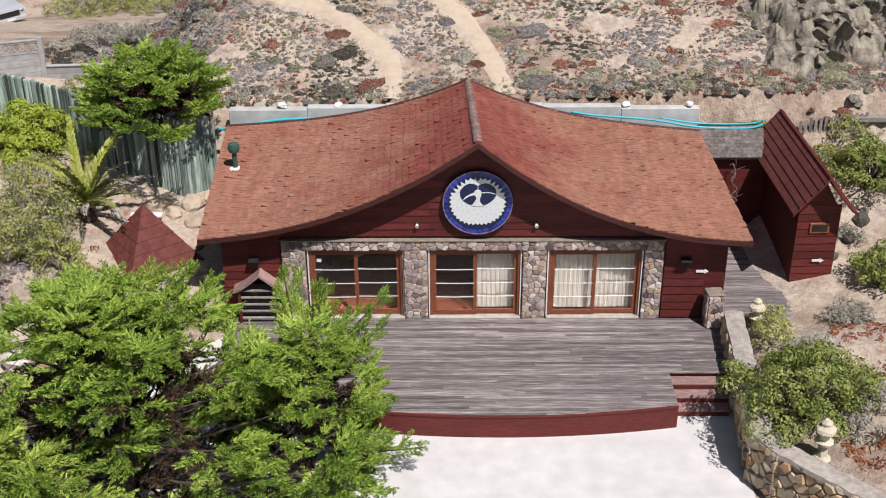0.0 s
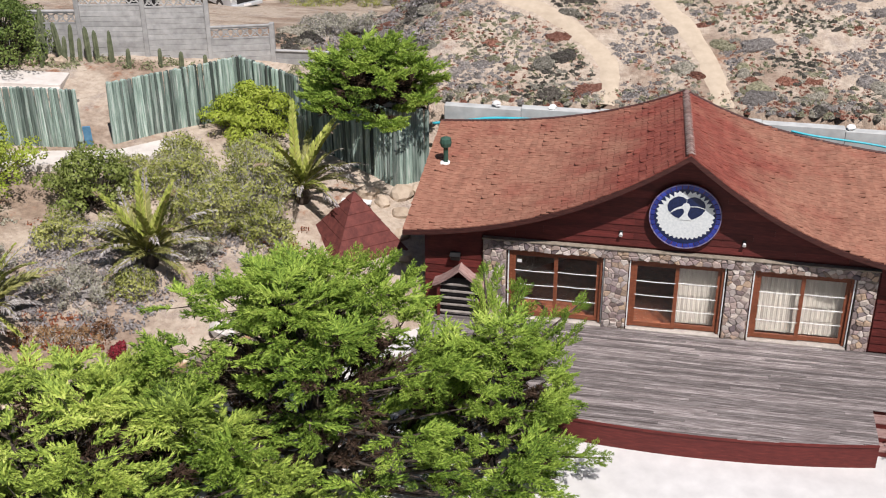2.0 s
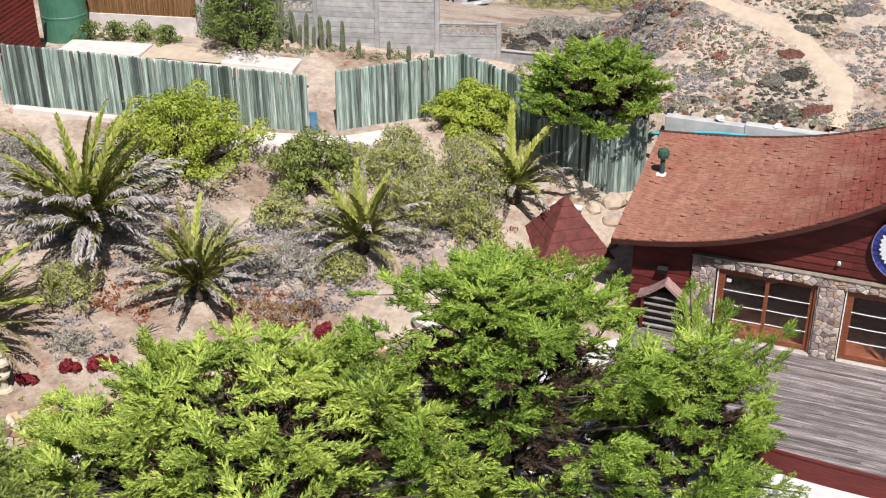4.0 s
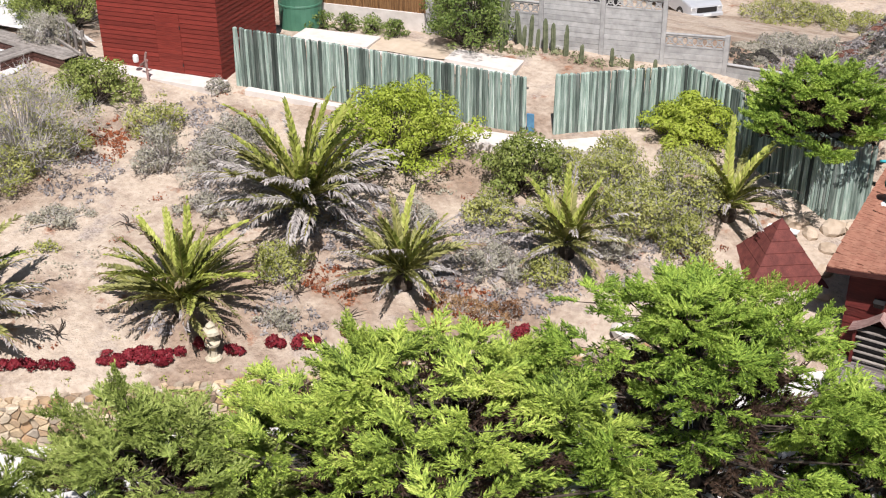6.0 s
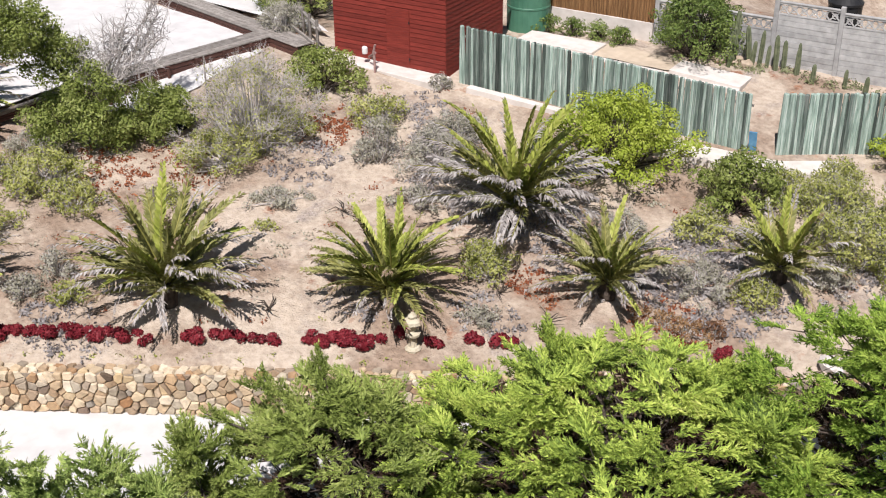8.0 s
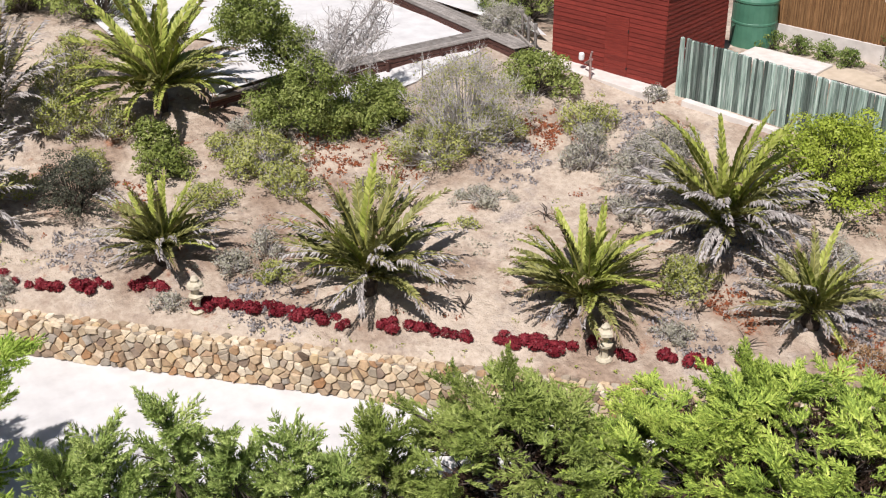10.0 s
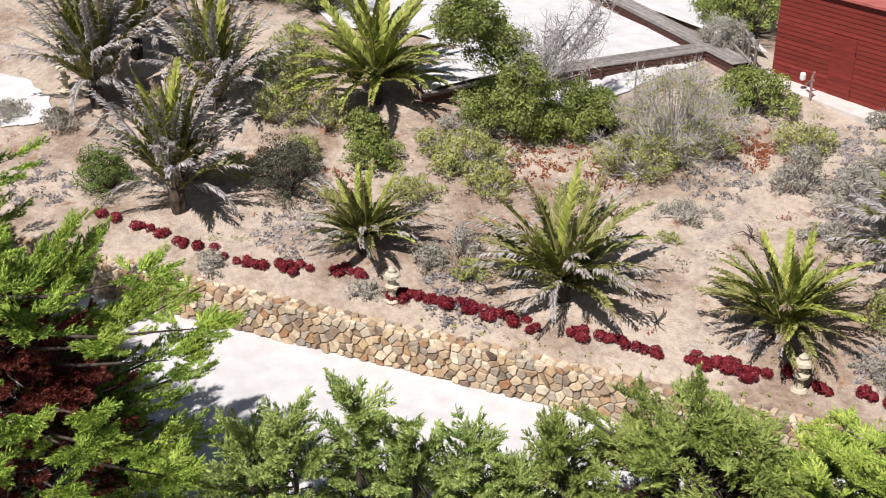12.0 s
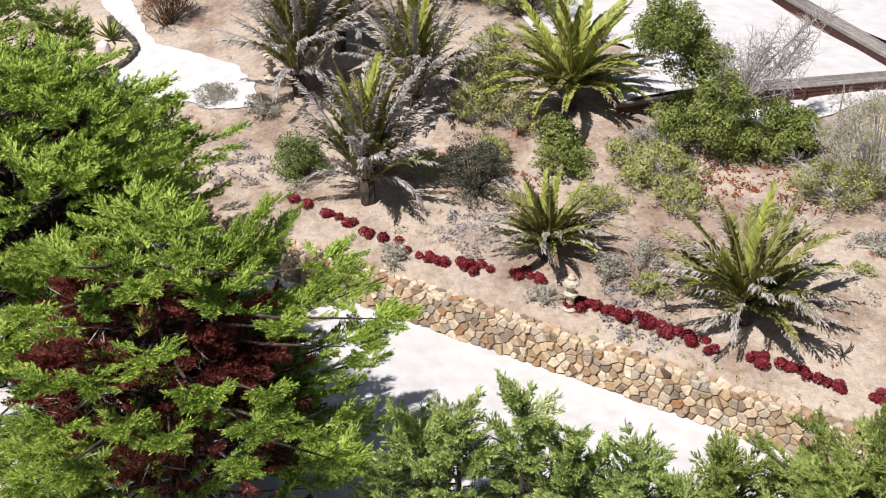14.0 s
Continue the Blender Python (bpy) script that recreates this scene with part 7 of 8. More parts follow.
GREY = [(11.4, 30.9, 0.5, 0.5), (-38.9, 10.9, 1.1, 1.6), (-36.2, 7.6, 0.9, 0.8), (-41.8, 4.6, 0.9, 0.8), (-31.2, 7.0, 0.6, 0.6), (-26.6, 16.6, 0.8, 0.5),(-23.9, 24.6, 1.7, 1.3), (-25.7, 23.1, 0.5, 1.1), (-26.1, 20.0, 1.0, 0.45), (8.9, 25.3, 0.8, 0.8), (9.9, 23.3, 0.9, 0.7), (-14.9, 25.2, 1.3, 0.7), (-17.6, 25.4, 1.2, 0.9), (-33.9, 16.6, 1.1, 0.8), (10.6, 27.6, 1.0, 0.5), (-21.6, 20.4, 0.8, 0.5), (-25.4, 23.5, 0.7, 1.9), (-27.0, 27.8, 0.55, 0.6), (-24.1, 25.5, 1.5, 1.4), (-43.5, 3.1, 0.9, 0.8),
        (-18.3, 20.2, 0.7, 0.4), (-27.7, 10.5, 0.55, 0.5), (-28.0, 13.7, 0.65, 1.0), (-12.4, 41.4, 1.4, 0.8),
        (-10.8, 41.1, 0.9, 0.9), (9.2, 22.4, 0.7, 0.5), (-34.8, 27.4, 1.3, 1.6), (-22.0, 24.3, 1.3, 1.3), (-22.9, 22.6, 0.9, 0.8), (-28.0, 12.6, 0.8, 0.7), (-12.3, 27.6, 0.9, 0.8)]
for group, mat, size, dens, tw, label in ((BRIGHT, LEAF_BRIGHT, 0.12, 760, 0, "round dense yellow-green shrub on sandy soil"),
                                          (GREEN, LEAF_GREEN, 0.12, 400, 0, "leafy mid-green shrub on dry ground"),
                                          (OLIVE, LEAF_OLIVE, 0.11, 500, 0.42, "loose olive-green shrub with bare stems showing"),
                                          (GREY, LEAF_GREY, 0.1, 480, 0.7, "dry grey twiggy scrub with few leaves")):
    for i, (bx, by_, br, bh) in enumerate(group):
        shrub(bx, by_, br, bh, mat, label, 300 + i + int(size * 1000), size, dens, 16, "shrub", tw)
shrub(-22.3, 36.0, 2.3, 2.9, LEAF_MID, "large dense dark green bush by the concrete fence", 79, 0.12, 520, 20)
for k, (hx, hy) in enumerate([(-27.9, 34.5), (-26.9, 34.75), (-25.9, 34.95), (-25.0, 35.15)]):
    shrub(hx, hy, 0.62, 0.85, LEAF_MID, "small dark green hedge bush below the reed screen", 170 + k, 0.1, 420)
shrub(8.15, 23.3, 1.95, 1.95, LEAF_GREEN, "dense dark green small-leaved shrub leaning over the bed wall", 70, 0.115, 620, 18)


def half_bare_tree(x, y, leafy, bare, seed):
    """A small leaning tree: limbs to each clump, green on some and grey and leafless on the others."""
    rng = np.random.default_rng(seed)
    z = ground_z(x, y) - 0.05
    b = tagged(empty("tree", x, y, z), "small tree, half leafy green and half bare grey twigs", "tree")
    o = np.array([x, y, z])
    wood = tube([(0, 0, 0), (0.05, 0.0, 0.8), (0.0, 0.1, 1.6)], [0.13, 0.1, 0.08], 7)
    P, D = [], []
    for cx, cy, cz, r in leafy:
        c = np.array([cx, cy, cz]) - o
        tube([(0, 0, 0.9), tuple(c * np.array([0.5, 0.5, 0.6])), tuple(c)], [0.07, 0.045, 0.015], 5, wood)
        for k in range(20):
            cc = c + unit(rng.normal(size=3)) * r * rng.uniform(0.5, 1.05) * np.array([1, 1, 0.85])
            cr = r * rng.uniform(0.22, 0.42)
            n = int(900 * cr)
            d = unit(rng.normal(size=(n, 3)) + np.array([0, 0, 0.4]))
            P.append(cc + d * (cr * rng.uniform(0.6, 1.15, n))[:, None])
            D.append(d)
            tube([tuple(c), tuple(cc)], [0.012, 0.005], 3, wood)
    P, D = np.concatenate(P), np.concatenate(D)
    v, t = stamp(LEAF_V, LEAF_T, facing(unit(D + 0.45 * rng.normal(size=D.shape)), rng), P, 0.09 * rng.uniform(0.6, 1.35, len(P)))
    tri_mesh("foliage", v, t, LEAF_GREEN, b)
    part("trunk", wood, BARK, b, smooth_faces=True)
    dead = bmesh.new()
    for cx, cy, cz, r in bare:
        c = np.array([cx, cy, cz]) - o
        for k in range(9):
            e = c + rng.normal(size=3) * r * np.array([0.75, 0.75, 0.4])
            line = [np.array([0, 0, 1.2]), e * np.array([0.35, 0.35, 0.5]) + 0.15 * rng.normal(size=3) + np.array([0, 0, 0.4]), e * np.array([0.7, 0.7, 0.8]) + 0.2 * rng.normal(size=3), e]
            tube([tuple(q) for q in line], [0.035, 0.025, 0.016, 0.006], 4, dead)
            for j in range(46):
                f = rng.uniform(0.35, 1.0) * 2.999
                i = int(f)
                m = line[i] + (line[i + 1] - line[i]) * (f - i)
                q = m + unit(rng.normal(size=3) + np.array([0, 0, 0.5])) * rng.uniform(0.25, 0.7)
                h = (m + q) / 2 + 0.06 * rng.normal(size=3)
                tube([tuple(m), tuple(h), tuple(q)], [0.011, 0.008, 0.003], 3, dead)
                tube([tuple(h), tuple(h + unit(rng.normal(size=3) + np.array([0, 0, 0.4])) * rng.uniform(0.15, 0.4))], [0.006, 0.002], 3, dead)
    part("dead_wood", dead, TWIG, b, "bare grey limbs and twigs")


half_bare_tree(-32.5, 18.3, [(-33.6, 16.6, 6.8, 1.1), (-33.3, 17.3, 6.1, 1.0), (-33.1, 16.3, 7.4, 1.0), (-32.9, 16.9, 4.2, 0.95), (-32.4, 18.0, 4.0, 1.2), (-31.5, 19.3, 4.1, 1.0), (-32.2, 17.9, 5.1, 1.0), (-31.2, 20.2, 4.2, 0.7), (-32.0, 18.9, 3.6, 1.0)],
               [(-32.4, 18.3, 6.5, 1.2), (-31.9, 19.2, 7.0, 1.2), (-32.8, 19.9, 6.6, 1.1)], 71)
shrub(-29.1, 21.5, 2.6, 3.3, LEAF_OLIVE, "large shrub, green below and bare grey twigs above", 73, 0.1, 260, 22, "shrub", 0.75)
shrub(-36.9, 5.2, 1.3, 1.9, LEAF_MID, "dense dark olive shrub beside a tall palm", 76, 0.1, 420)
shrub(-33.7, 10.3, 1.5, 2.0, LEAF_DARK, "dark grey-green rounded shrub with dense small leaves", 77, 0.09, 420)

# the cypresses that stand along the courtyard
CY = "spreading cypress with layered bright green feathery foliage"
YOUNG = "young upright cypress with sparse feathery shoots"
cypress(-7.0, 20.6, 5.7, 3.7, 1, CY, CYPRESS_DEEP, pads=100, per=8, flat=1.7, size=0.76, pad=0.18, limbs=[(-5.39, 22.2, 5.7), (-6.1, 22.0, 5.7), (-4.7, 22.0, 5.5), (-7.6, 22.0, 5.0), (-8.7, 21.6, 4.5), (-4.5, 21.4, 3.6), (-4.6, 20.8, 2.8)])
cypress(-3.3, 22.2, 3.9, 1.95, 11, "slim cypress with long feathery side shoots over the deck", CYPRESS_DEEP, pads=46, per=8, low=0.06, size=0.62, flat=1.4, pad=0.26, limbs=[(-3.8, 23.8, 4.7), (-2.8, 23.8, 4.35), (-1.4, 23.9, 3.95), (-1.35, 23.6, 3.4), (-1.8, 22.4, 1.9), (-0.5, 22.3, 0.75), (-1.2, 22.0, 0.9), (-2.0, 23.2, 3.0), (-1.6, 21.6, 0.5)])
cypress(-10.9, 16.6, 4.7, 4.4, 2, CY, pads=116, per=8, size=0.82, flat=2.0, limbs=[(-13.4, 16.5, 5.2), (-14.6, 15.0, 3.6), (-10.2, 19.0, 4.6)])
cypress(-13.4, 16.2, 3.3, 2.2, 12, CY, CYPRESS, pads=46, size=0.8)
cypress(-15.2, 12.8, 4.1, 2.7, 3, "dark green cypress with loose feathery branches", CYPRESS_DULL, pads=72, size=0.76, flat=2.0, limbs=[(-16.0, 12.9, 4.95), (-16.9, 11.9, 4.6), (-17.4, 11.0, 3.9), (-16.3, 14.0, 3.6)])
for k, (tx, ty, th, tr, pr) in enumerate([(-20.1, 4.9, 3.7, 1.9, 8), (-19.6, 5.7, 4.4, 1.4, 7), (-19.3, 7.0, 4.75, 1.0, 6), (-18.7, 8.0, 3.8, 1.7, 8), (-18.0, 9.0, 3.7, 1.8, 8), (-17.4, 9.7, 3.1, 1.8, 8), (-17.0, 10.5, 4.2, 1.6, 8)]):
    cypress(tx, ty, th * 0.82, tr * 0.76, 40 + k, YOUNG, CYPRESS_YOUNG if k != 6 else CYPRESS_DULL, pads=24, upright=True, per=pr - 4, size=0.8)
cypress(-23.1, 0.1, 6.8, 4.1, 7, "large cypress, green pads over dead red-brown inner branches", CYPRESS_PAD, pads=112, droop=0.12, red=1.0, thin=1.4, dead_band=(0.45, 0.88), size=0.85, pad=0.19, limbs=[(-23.7, 3.4, 6.9), (-23.6, 3.0, 7.4), (-23.4, 4.4, 5.3), (-23.2, 5.2, 5.3), (-22.7, 5.2, 3.6), (-21.5, 5.0, 2.6), (-23.2, 5.3, 4.1), (-20.9, 4.2, 2.0), (-22.2, 4.4, 3.2), (-20.6, 2.6, 3.6), (-20.2, 1.2, 4.0), (-20.4, -0.6, 4.2), (-22.0, -4.2, 3.6), (-20.8, -3.4, 3.0), (-20.0, -2.6, 3.6)],
        tufts=[(-21.2, -0.2, 6.7), (-20.2, -0.3, 5.9), (-20.1, -2.2, 7.1), (-19.4, -2.0, 6.1), (-19.5, -1.2, 5.9), (-19.5, 0.6, 5.4), (-20.1, 2.3, 6.2), (-19.9, 3.5, 5.7), (-19.8, 4.1, 6.3), (-20.9, 3.3, 7.0), (-19.4, 1.9, 5.2), (-18.9, 1.6, 4.8), (-19.0, 1.2, 3.9), (-18.8, 3.0, 3.9), (-19.0, -0.8, 5.1), (-18.9, -2.0, 5.5), (-18.8, -2.5, 4.3), (-18.9, -1.5, 4.4), (-21.2, 0.6, 7.3), (-21.1, -1.6, 7.5), (-19.0, 0.0, 4.8), (-18.9, 2.3, 4.6)])
cypress(-29.8, -3.0, 8.2, 4.3, 8, CY, CYPRESS_PAD, pads=130, droop=0.12, size=1.0, pad=0.22, flat=4.0, low=0.3, limbs=[(-26.9, 0.6, 8.2), (-26.8, 1.4, 7.2)])
cypress(-42.3, -3.9, 6.6, 3.0, 21, "dark green cypress beside the white path", CYPRESS_DULL, pads=52, droop=0.12, size=0.95, pad=0.24, z0=0.4)
cypress(-36.2, -4.6, 7.8, 3.9, 9, CY, pads=46, droop=0.12, size=0.9)
cypress(-8.6, 33.1, 3.7, 1.85, 10, "bushy green cypress hanging over the pole fence", CYPRESS_DEEP, pads=46, per=6, z0=2.3, low=0.6, size=0.78, pad=0.24, flat=1.5, droop=0.15, limbs=[(-6.8, 33.2, 5.0), (-8.1, 33.6, 6.5), (-10.2, 33.2, 5.3)])


def fallen_sticks(x, y, seed):
    """A bit of dead branch lying on the sand."""
    rng = random.Random(seed)
    b = tagged(empty("dead_branch", x, y, land_z(x, y) + 0.03), "dead forked branch lying on the sand", "branch", "dead branches")
    for k in range(7):
        a = rng.uniform(0, 6.283)
        L = rng.uniform(0.25, 0.6)
        part("twig", tube([(0, 0, 0), (0.5 * L * math.cos(a), 0.5 * L * math.sin(a), 0.06 + 0.1 * rng.random()), (L * math.cos(a + 0.3), L * math.sin(a + 0.3), 0.02 + 0.22 * rng.random())], [0.022, 0.016, 0.006], 5), BARK, b)
    return b


for k, (bx, by_) in enumerate([(-22.6, 16.7), (-25.9, 13.4), (-24.4, 21.0), (-27.2, 18.2), (-18.6, 21.4), (-30.2, 12.9), (-16.9, 21.3), (9.6, 21.9), (9.3, 22.4)]):
    fallen_sticks(bx, by_, k)


# the row of dark red succulents along the top of the wall
SUCCULENTS = [(-0.2, 1.7, 0.22), (0.3, 1.75, 0.16), (0.8, 1.6, 0.2), (1.5, 1.45, 0.22), (2.2, 1.45, 0.2), (2.7, 1.6, 0.16), (3.2, 1.3, 0.16), (4.1, 1.2, 0.34), (4.6, 1.2, 0.2), (5.4, 1.35, 0.36), (6.0, 1.5, 0.14), (7.0, 1.75, 0.34), (7.5, 1.7, 0.22),
              (9.0, 1.2, 0.36), (9.5, 1.35, 0.22), (10.1, 1.35, 0.28), (10.7, 1.3, 0.36), (11.3, 1.3, 0.34), (11.9, 1.3, 0.32), (12.6, 1.2, 0.36)]
SUCC_MORE = [(14.2, 1.25, 0.3), (14.7, 1.3, 0.22), (15.2, 1.3, 0.26), (15.7, 1.2, 0.18), (16.2, 1.2, 0.2), (17.2, 1.25, 0.3), (17.8, 1.2, 0.42), (18.4, 1.2, 0.4), (19.0, 1.3, 0.18), (19.5, 1.5, 0.2), (20.3, 1.2, 0.22), (21.6, 1.3, 0.34), (22.1, 1.2, 0.24), (23.2, 1.4, 0.2),
             (-1.0, 1.8, 0.18), (-1.6, 1.9, 0.2), (25.6, 1.3, 0.22), (26.6, 1.15, 0.26), (27.6, 1.0, 0.24)]
for i, (su, uu, rr) in enumerate(SUCCULENTS + SUCC_MORE):
    x, y = on_wall(su, uu)
    rng = np.random.default_rng(900 + i)
    balls = [(0.0, 0.0, min(0.2, rr))] if rr < 0.23 else []
    while len(balls) < max(1, int(rr * rr * 75)):
        a, q = rng.uniform(0, 6.283), math.sqrt(rng.uniform(0, 1)) * rr
        balls.append((math.cos(a) * q * 1.3, math.sin(a) * q * 0.8, rng.uniform(0.11, 0.19)))
    P, D, S = [], [], []
    for bx, by_, br in balls:
        n = int(150 * br / 0.15)
        d = unit(rng.normal(size=(n, 3)) + np.array([0, 0, 0.5]))
        P.append(np.array([bx, by_, br * 0.7]) + d * (br * 0.8) * np.array([1, 1, 0.8]))
        D.append(unit(d + 0.3 * rng.normal(size=(n, 3))))
        S.append(np.full(n, 0.085) * rng.uniform(0.7, 1.2, n))
    v, t = stamp(LEAF_V, LEAF_T, facing(np.concatenate(D), rng), np.concatenate(P), np.concatenate(S))
    s = tagged(empty("succulent", x, y, land_z(x, y) - 0.02, 41), "cushion of dark red succulent rosettes above the wall", "succulent", "red succulents")
    tagged(tri_mesh("cushion", v, t, SUCC_RED, s), kind="stuff")


def scatter(name, mat, spots, label, leaf_size, per, seed, flat=0.6):
    """Many low clumps of small leaves on the ground, as one body of stuff."""
    rng = np.random.default_rng(seed)
    P, D, S = [], [], []
    for x, y, r in spots:
        n = max(10, int(per * (r / 0.35) ** 1.6))
        d = unit(rng.normal(size=(n, 3)) + np.array([0, 0, 0.5]))
        d[:, 2] = np.abs(d[:, 2])
        k = rng.uniform(0.55, 1.05, n) * (1 + 0.3 * np.sin(3 * np.arctan2(d[:, 1], d[:, 0]) + x))
        p = d * (k * r)[:, None] * np.array([1, 1, flat])
        p[:, 0] += x
        p[:, 1] += y
        p[:, 2] += land_z(x, y) + ((p[:, 1] - y) * 0.3 if y > 35 and x > -8 else 0)
        P.append(p)
        D.append(unit(d + 0.32 * rng.normal(size=(n, 3))))
        S.append(leaf_size * rng.uniform(0.6, 1.3, n))
    v, t = stamp(LEAF_V, LEAF_T, facing(np.concatenate(D), rng), np.concatenate(P), np.concatenate(S))
    return tagged(tri_mesh(name, v, t, mat), label, "scrub", kind="stuff")


def scrub_mat(name, lo, mid, hi):
    """Small tight scrub: mottled tone, a tone for each bush, rough relief."""
    def build(t, b):
        v = world_coords(t)
        c = ramp(t, noise_at(t, v, 13.0, 6, 0.7), [(0.32, lo), (0.5, mid), (0.68, hi)])
        c = mix(t, 1.0, c, ramp(t, rand_island(t), [(0.0, (0.65, 0.65, 0.65)), (0.5, (1, 1, 1)), (1.0, (1.3, 1.27, 1.22))]), "MULTIPLY")
        link(t, c, b.inputs["Base Color"])
        b.inputs["Roughness"].default_value = 0.95
        b.inputs["Specular IOR Level"].default_value = 0.1
        bump(t, b, noise_at(t, v, 16.0, 6, 0.75), 1.0, 0.12)
    return material(name, build)


def mounds(name, mat, spots, label, flat, seed):
    """Low rounded bushes with a knobbly skin, as one body of stuff."""
    rng = random.Random(seed)
    verts, faces = [], []
    for x, y, r in spots:
        n = 7 if r < 0.17 else 13
        rows = 2 if r < 0.17 else 4
        k0 = len(verts)
        yc = max(y, 35.7)
        z0, rise = land_z(x, y), ground_z(x, yc + 0.3) - ground_z(x, yc - 0.3)
        sx, sy, turn = rng.uniform(0.9, 1.7), rng.uniform(0.55, 0.95), rng.uniform(-0.5, 0.5)
        for j in range(rows):
            a = j / rows * math.pi / 2
            for i in range(n):
                b = i * 2 * math.pi / n
                d = Vector((math.cos(b) * math.cos(a), math.sin(b) * math.cos(a), math.sin(a)))
                k = r * (1 + 0.38 * noise.noise((d.x * 2.2 + x, d.y * 2.2 + y, d.z * 2.2)) + rng.uniform(-0.1, 0.1))
                px, py = d.x * k * sx, d.y * k * sy
                px, py = px * math.cos(turn) - py * math.sin(turn), px * math.sin(turn) + py * math.cos(turn)
                verts.append((x + px, y + py, z0 + py * rise / 0.6 - 0.04 + d.z * k * flat))
        top = len(verts)
        verts.append((x, y, z0 + r * flat))
        for j in range(rows - 1):
            for i in range(n):
                p, q = k0 + j * n + i, k0 + j * n + (i + 1) % n
                faces.append((p, q, q + n, p + n))
        for i in range(n):
            faces.append((k0 + (rows - 1) * n + i, k0 + (rows - 1) * n + (i + 1) % n, top))
    return tagged(from_arrays(name, verts, faces, mat), label, "scrub", kind="stuff")


def hill_spots():
    rng = random.Random(12)
    out = {k: [] for k in ("grey", "rust", "olive", "dark", "pale")}
    def near_path(x, y):
        for pts in HILL_PATHS:
            for (x0, y0), (x1, y1) in zip(pts, pts[1:]):
                dx, dy = x1 - x0, y1 - y0
                k = max(0, min(1, ((x - x0) * dx + (y - y0) * dy) / (dx * dx + dy * dy)))
                if math.hypot(x - x0 - k * dx, y - y0 - k * dy) < 0.5:
                    return True
        return False
    cells_used = {}
    for i in range(26000):
        x, y = rng.uniform(-14, 19), 34.9 + 11.3 * rng.random() ** 1.1
        if near_path(x, y) or (x < -8.5 and y < 39.5):
            continue
        r = rng.uniform(0.05, 0.15) if rng.random() < 0.9 else rng.uniform(0.2, 0.42)
        if y - r < 34.8 or noise.noise((x * 0.7, y * 1.0, 11)) < -0.3:
            continue
        cx, cy = int(x * 2), int(y * 2)
        if any(math.hypot(x - u, y - v) < 0.5 * (r + w) for du in (-1, 0, 1) for dv in (-1, 0, 1) for u, v, w in cells_used.get((cx + du, cy + dv), ())):
            continue
        cells_used.setdefault((cx, cy), []).append((x, y, r))
        p = 0.5 + 0.62 * (rng.random() - 0.5) + 0.85 * noise.noise((x * 0.4, y * 0.75, 4))
        kind = "grey" if p < 0.36 else "rust" if p < 0.56 + (0.08 if x > 3 else 0) else "olive" if p < 0.72 else "pale" if p < 0.91 else "dark"
        out[kind].append((x, y, r))
    return out


HS = hill_spots()
rng_s = random.Random(77)
for k in range(620):
    HS[("rust", "rust", "olive", "grey", "pale", "rust", "grey", "olive", "pale", "dark")[k % 10]].append((rng_s.uniform(-7, 16.5), rng_s.uniform(34.95, 35.7), rng_s.uniform(0.06, 0.18)))
for k in range(90):
    HS[("rust", "pale", "rust", "olive", "grey")[k % 5]].append((rng_s.uniform(9.6, 16.5), rng_s.uniform(33.2, 34.7), rng_s.uniform(0.08, 0.22)))
for k in range(60):
    HS["rust" if k % 3 else "olive"].append((rng_s.uniform(6.5, 16.5), 35.25 + 1.4 * rng_s.random() ** 1.7, rng_s.uniform(0.12, 0.34)))
for key, name, label, flat, leafy, tones in (("grey", "heath", "low grey heath bushes on the sandy hillside", 0.6, LEAF_HEATH, ((0.14, 0.125, 0.115), (0.29, 0.265, 0.245), (0.46, 0.43, 0.4))),
                                             ("rust", "rust_mat", "rust-red creeping mats on the sandy hillside", 0.25, LEAF_MAROON, ((0.12, 0.05, 0.036), (0.26, 0.12, 0.085), (0.42, 0.24, 0.19))),
                                             ("olive", "olive_scrub", "small olive-green tufts on the hillside", 0.55, LEAF_SAGE, ((0.12, 0.115, 0.075), (0.26, 0.25, 0.17), (0.44, 0.42, 0.3))),
                                             ("pale", "pale_scrub", "pale dry tufts on the hillside", 0.55, LEAF_GREY, ((0.12, 0.11, 0.09), (0.3, 0.28, 0.23), (0.52, 0.49, 0.42))),
                                             ("dark", "dark_scrub", "dark low bushes on the hillside", 0.55, LEAF_DARK, ((0.04, 0.035, 0.03), (0.1, 0.09, 0.078), (0.2, 0.185, 0.16)))):
    mounds(name, scrub_mat(name + "_skin", *tones), HS[key], label, flat, len(key))
    scatter(name + "_tips", leafy, HS[key], label, 0.068, 50, len(name), flat * 1.2)


def garden_spots(n, seed, low, scale, cut):
    rng = random.Random(seed)
    out = []
    while len(out) < n:
        s, u = rng.uniform(-12, 36), rng.uniform(1.8, 14)
        x, y = on_wall(s, u)
        if u > 9.5 and s > 28 or noise.noise((x * scale, y * scale, seed)) < cut:
            continue
        out.append((x, y, rng.uniform(low, low * 2.6)))
    return out


scatter("litter", LEAF_GREY, garden_spots(150, 3, 0.12, 0.35, 0.2), "grey dry plant litter on the sand", 0.085, 34, 6, 0.22)
def patch_spots(cx, cy, rad, n, seed, low=0.1):
    rng = random.Random(seed)
    out = []
    for k in range(n):
        a, q = rng.uniform(0, 6.283), rad * math.sqrt(rng.random())
        out.append((cx + q * math.cos(a), cy + 0.7 * q * math.sin(a), rng.uniform(low, low * 2.4)))
    return out


